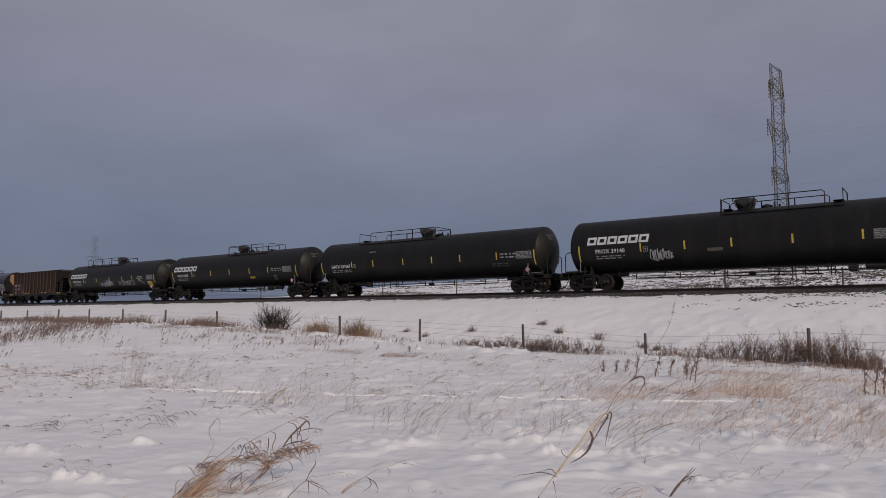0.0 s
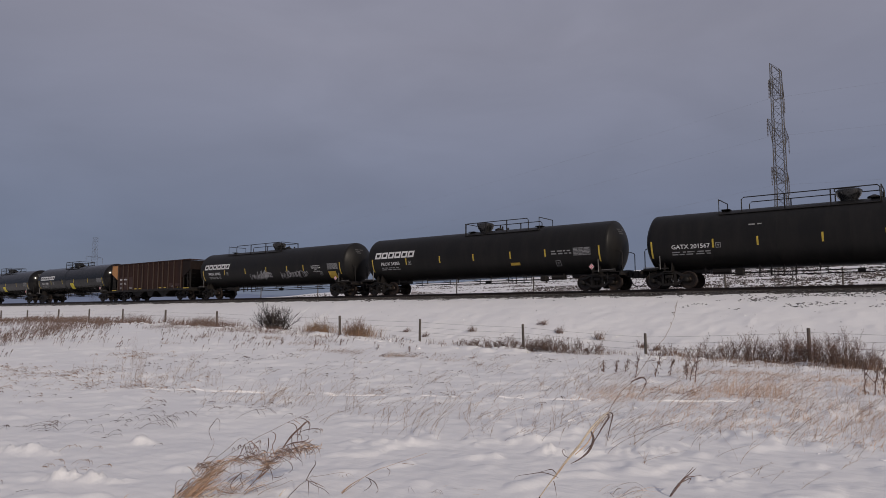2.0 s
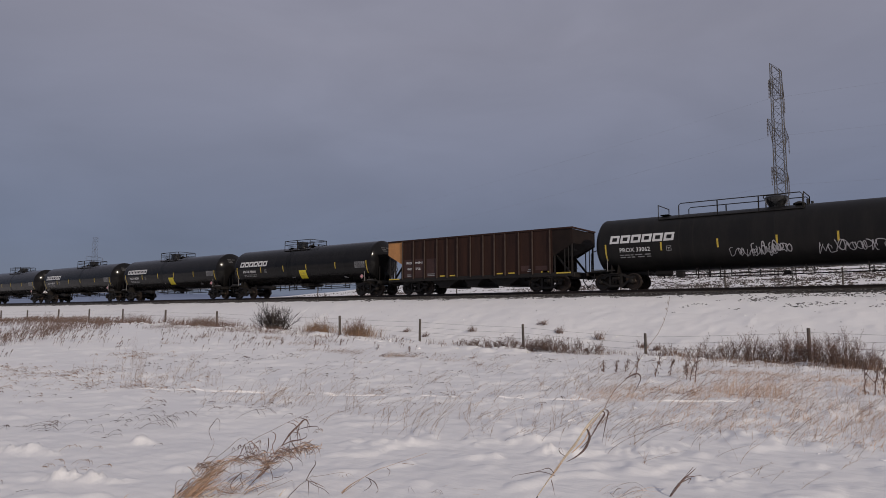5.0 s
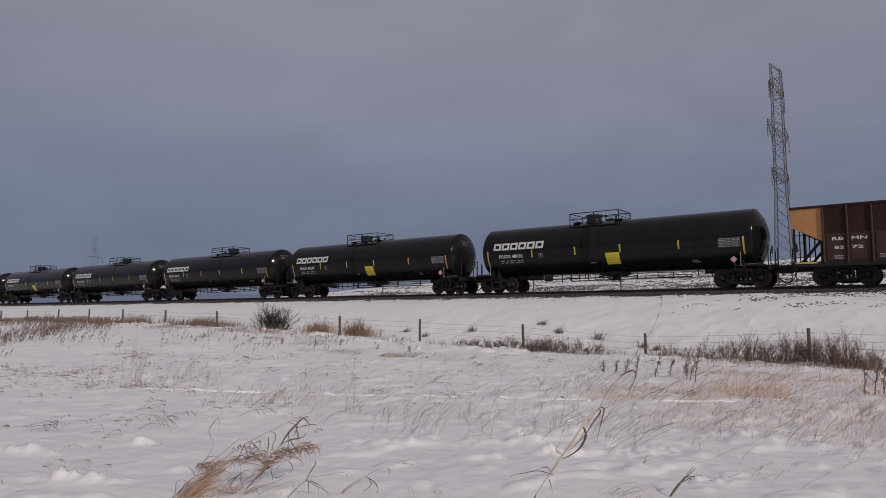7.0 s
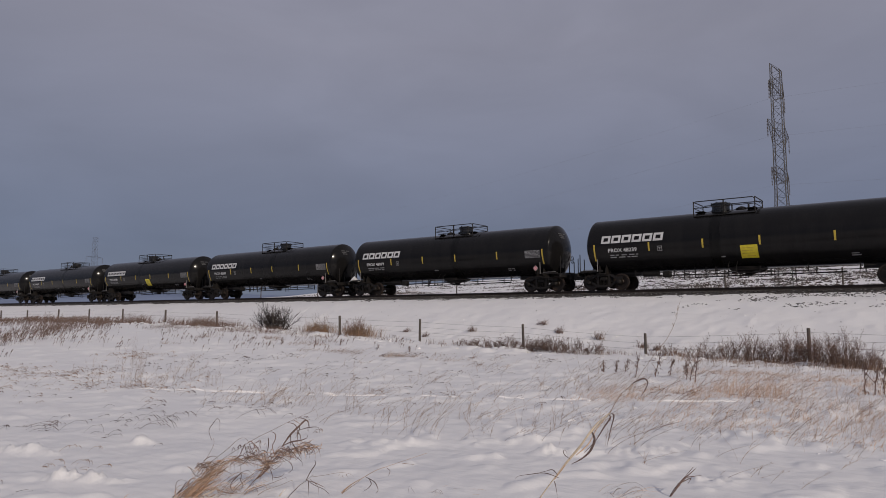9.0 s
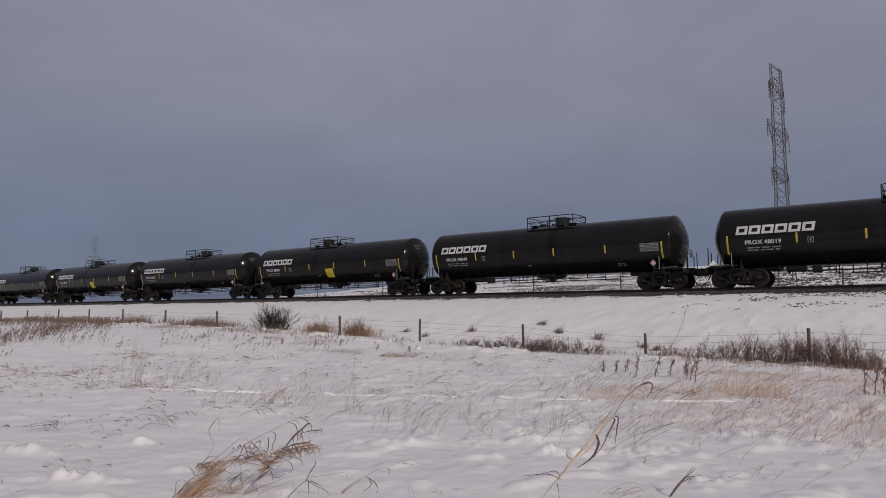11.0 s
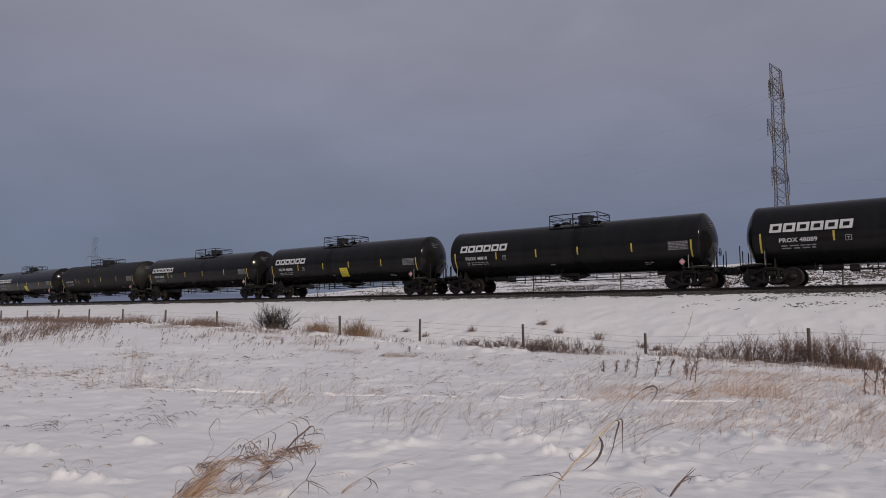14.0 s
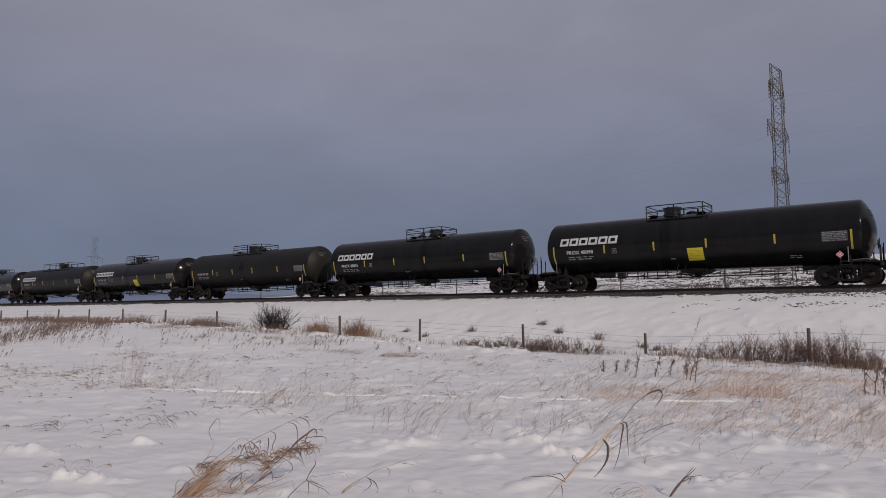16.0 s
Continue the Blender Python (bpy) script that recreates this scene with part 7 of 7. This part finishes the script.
def small_stalks():
    rnd = random.Random(16)
    ob = standing("grass_stalk", "short dark dead stalk with spread curled leaves", "grass stalk", "foreground grass stalks", -4.71, 4.01)
    bent_stem(ob, rnd, "blade", 0.006, (0.0, 0.0), (0.10, 0.11), (0.17, 0.16), (0.23, 0.21))
    bent_stem(ob, rnd, "tan", 0.004, (-0.27, 0.02), (-0.19, 0.08), (-0.06, 0.12), (0.04, 0.16), (0.05, 0.13))
    bent_stem(ob, rnd, "haze", 0.003, (0.23, 0.20), (0.33, 0.21), (0.46, 0.23), (0.54, 0.22), (0.58, 0.19))
    hung(ob, rnd, "purple", 0.009, (0.17, 0.16), (0.21, 0.24), (0.25, 0.30), (0.25, 0.33), (0.24, 0.34))
    hung(ob, rnd, "blade", 0.007, (0.18, 0.17), (0.25, 0.15), (0.32, 0.12), (0.34, 0.11))
    hung(ob, rnd, "purple", 0.007, (0.20, 0.17), (0.20, 0.11), (0.20, 0.03))
    hung(ob, rnd, "purple", 0.007, (0.18, 0.16), (0.25, 0.12), (0.32, 0.09), (0.37, 0.05), (0.37, 0.03))
    hung(ob, rnd, "blade", 0.006, (0.20, 0.17), (0.27, 0.11), (0.28, 0.04))
    hung(ob, rnd, "bleached", 0.012, (-0.08, 0.0), (-0.03, 0.07), (0.01, 0.11))
    for a in (0.47, 0.50, 0.53):
        hung(ob, rnd, "haze", 0.004, (a, 0.22), (a - 0.01, 0.21), (a + 0.01, 0.19))
    ob = standing("grass_stalk", "long tan grass stalk bent low over snow", "grass stalk", "foreground grass stalks", -4.45, 4.42)
    bent_stem(ob, rnd, "straw", 0.006, (-0.01, 0.0), (0.07, 0.08), (0.13, 0.12), (0.19, 0.15), (0.30, 0.21), (0.39, 0.24), (0.61, 0.31), (0.77, 0.36))
    bent_stem(ob, rnd, "straw", 0.006, (-0.05, -0.02), (0.08, 0.07), (0.18, 0.14))
    hung(ob, rnd, "straw", 0.012, (0.0, 0.02), (0.08, 0.085), (0.17, 0.135))
    hung(ob, rnd, "purple", 0.010, (0.21, 0.16), (0.29, 0.12), (0.32, 0.08), (0.33, 0.04), (0.30, 0.01))
    hung(ob, rnd, "purple", 0.009, (0.24, 0.16), (0.27, 0.11), (0.25, 0.07), (0.19, 0.03))
    hung(ob, rnd, "blade", 0.007, (0.41, 0.25), (0.44, 0.22), (0.42, 0.17))
    hung(ob, rnd, "haze", 0.005, (0.54, 0.29), (0.61, 0.28), (0.67, 0.27))
    ob = standing("grass_stalk", "leaning russet stalk with straight broad leaves", "grass stalk", "foreground grass stalks", -2.02, 6.05)
    bent_stem(ob, rnd, "blade", 0.009, (-0.06, -0.04), (0.02, 0.08), (0.13, 0.19), (0.20, 0.26))
    hung(ob, rnd, "blade", 0.014, (0.05, 0.12), (0.12, 0.15), (0.17, 0.17), (0.14, 0.12))
    hung(ob, rnd, "blade", 0.010, (0.11, 0.18), (0.20, 0.19), (0.28, 0.20))
    hung(ob, rnd, "blade", 0.016, (-0.02, 0.02), (0.07, 0.14), (0.13, 0.20), (0.21, 0.27))


def foreground():
    big_clump()
    small_stalks()
    near_blades("grass_clump", "low bent dead grass lying on snow", -3.80, 4.94, 12, 16, 3, 0.10, 0.55, 1.9, 0.005)
    near_blades("grass_clump", "low curled dead grass in the snow", -2.46, 5.79, 15, 16, 8, 0.16, 0.30, 1.6, 0.006)
    near_blades("grass_clump", "few dead blades arching over snow", -7.15, 2.65, 18, 5, 4, 0.14, 0.25, -1.2, 0.008)
    near_blades("grass_clump", "short dead grass arching over snow", -6.62, 2.62, 19, 4, 4, 0.07, 0.3, 2.2, 0.009)
    near_blades("grass_clump", "single curled blades in the snow", -5.9, 3.15, 20, 1, 3, 0.12, 0.12, 0.9, 0.008)


foreground()
SWAYER = swaying_stalk()


def reed_stalk():
    """The tall reed in the foreground, bent over by the wind; three of its leaves swing on their own."""
    rnd = random.Random(77)
    ob = standing("reed_stalk", "tall bleached reed stalk with drooping leaves", "reed", "", -2.30, 3.75, 0.04)
    st = Mesh().tube([(0.0, 0, 0.02), (0.11, 0, 0.25), (0.21, 0, 0.47), (0.38, 0, 0.69), (0.52, 0, 0.85), (0.66, 0, 0.99)], 0.0042, 0.0030, n=7)
    part("stem", st, M["bleached"], ob, "bleached straw stem")
    up = Mesh().tube([(0.66, 0, 0.99), (0.70, 0, 1.06), (0.745, 0, 1.12), (0.83, 0, 1.19)], 0.0021, 0.0015, n=5)
    up.tube([(0.83, 0, 1.19), (0.97, 0, 1.38), (1.04, 0, 1.46), (1.08, 0, 1.53), (1.11, 0, 1.60), (1.13, 0, 1.69)], 0.0014, 0.0009, n=5)
    part("upper_stem", up, M["haze"], ob, "thin brown upper stem")
    head = Mesh()
    for i in range(16):
        u = rnd.random()
        p = Vector((1.08 + 0.05 * u, rnd.uniform(-0.006, 0.006), 1.53 + 0.16 * u))
        d = Vector((rnd.uniform(-0.2, 0.5), rnd.uniform(-0.4, 0.4), rnd.uniform(0.5, 1))).normalized() * 0.022
        head.ribbon([p, p + d * 0.5, p + d], 0.0022, Vector((1, 0.3, 0)))
    tagged(part("seed_head", head, M["haze"], ob, "thin sparse seed head", fix=False), kind="stuff")

    def leaf(material, w, twist, *pts2):
        m = Mesh()
        leaf_strip(m, pts2, w, rnd, -0.004, 0.001, twist)
        return part("leaf", m, M[material], ob, fix=False)

    # the pale leaf that clasps the stem below its fold, in two split strips
    leaf("bleached", 0.015, 0.6, (0.37, 0.67), (0.46, 0.775), (0.55, 0.895), (0.62, 0.965), (0.67, 1.0))
    leaf("straw", 0.009, 0.6, (0.44, 0.73), (0.52, 0.80), (0.58, 0.90), (0.66, 0.99))
    leaf("straw", 0.008, 0.4, (0.30, 0.58), (0.38, 0.68), (0.45, 0.76))
    leaf("purple", 0.011, 0.5, (0.81, 1.18), (0.85, 1.20), (0.89, 1.21), (0.91, 1.18), (0.88, 1.12), (0.85, 1.08))
    leaf("purple", 0.007, 0.5, (0.33, 0.59), (0.24, 0.62), (0.13, 0.61), (0.07, 0.60), (0.05, 0.58))
    leaf("purple", 0.006, 0.5, (0.32, 0.61), (0.29, 0.64), (0.24, 0.63), (0.16, 0.61))
    leaf("purple", 0.009, 0.5, (0.30, 0.57), (0.31, 0.53), (0.32, 0.46))
    leaf("purple", 0.005, 0.5, (0.40, 0.71), (0.37, 0.73), (0.36, 0.755), (0.375, 0.76), (0.39, 0.72))
    swing = []
    for (a, z), w, pts2 in (((0.545, 0.875), 0.017, ((0, 0), (0.014, -0.05), (-0.018, -0.12), (-0.075, -0.168), (-0.14, -0.20))),
                            ((0.665, 0.991), 0.010, ((0, 0), (0.021, -0.014), (-0.002, -0.10), (-0.029, -0.21))),
                            ((0.650, 0.984), 0.011, ((0, 0), (0.012, -0.02), (-0.03, -0.08), (-0.09, -0.17), (-0.16, -0.24)))):
        m = Mesh()
        leaf_strip(m, pts2, w, random.Random(3), 0.0, -0.002, 0.3)
        p = part("swinging_leaf", m, M["purple"], ob, "limp dark hanging leaf", fix=False)
        p.location = (a, -0.008, z)
        swing.append(p)
    return ob, swing


REED, REED_LEAVES = reed_stalk()


# ---- what moves ----
def motions():
    spin = SPEED / 0.457
    whole = scene.frame_end - 1
    for car, at in CARS:
        walk(car, [(t, pose(at + SPEED * t, TRACK_Y, RAIL)) for t in (0.0, 4.0, 8.0, 12.0, 16.0)])
        for truck in car.children:
            if truck.name.startswith("truck"):
                for w in truck.children:
                    if w.name.startswith("wheelset"):
                        x, _, z = w.location
                        walk(w, [(k / FPS, Matrix.Translation((x, 0, z)) @ Matrix.Rotation(spin * k / FPS, 4, "Y")) for k in range(whole + 1)])
    bend = ((0.0, -0.9), (2.0, -0.5), (3.0, -0.4), (4.2, -0.9), (5.2, -2.4), (6.3, -3.4), (7.0, -3.5), (7.4, -2.6), (8.0, -1.2), (9.0, 0.0), (10.2, 0.8), (11.3, 1.6), (12.5, 1.2), (13.5, 2.1), (14.0, 2.9),
            (14.5, 3.4), (15.0, 4.3), (15.5, 4.6), (16.0, 4.5))
    base = REED.matrix_basis.copy()
    walk(REED, [(t, base @ Matrix.Rotation(radians(a), 4, "Y")) for t, a in bend])
    falls = (((0.0, 0.0), (4.2, 0.0), (6.5, 4.0), (7.2, 4.0), (9.2, 0.0), (11.3, -5.0), (12.5, -7.0), (14.0, -9.0), (15.0, -16.0), (16.0, -24.0)),
             ((0.0, 0.0), (4.2, 0.0), (6.8, 4.0), (9.2, 0.0), (11.3, -8.0), (12.5, -11.0), (14.0, -16.0), (16.0, -21.0)),
             ((0.0, 0.0), (4.2, 0.0), (6.8, 5.0), (9.2, 0.0), (11.3, -9.0), (12.5, -14.0), (14.0, -21.0), (16.0, -28.0)))
    for leaf, rows in zip(REED_LEAVES, falls):
        base = leaf.matrix_basis.copy()
        walk(leaf, [(t, base @ Matrix.Rotation(radians(a), 4, "Y")) for t, a in rows])
    rock = ((0.0, -2.6), (2.0, -2.2), (4.2, -3.0), (5.2, -4.2), (6.5, -5.3), (7.2, -5.2), (8.0, -4.2), (9.0, -3.4), (10.2, -1.8), (11.5, -0.4), (12.0, 0.0), (13.0, 0.6), (14.0, 1.4), (15.0, 2.8), (16.0, 3.4))
    base = SWAYER.matrix_basis.copy()
    walk(SWAYER, [(t, base @ Matrix.Rotation(radians(a), 4, "Y")) for t, a in rock])


motions()
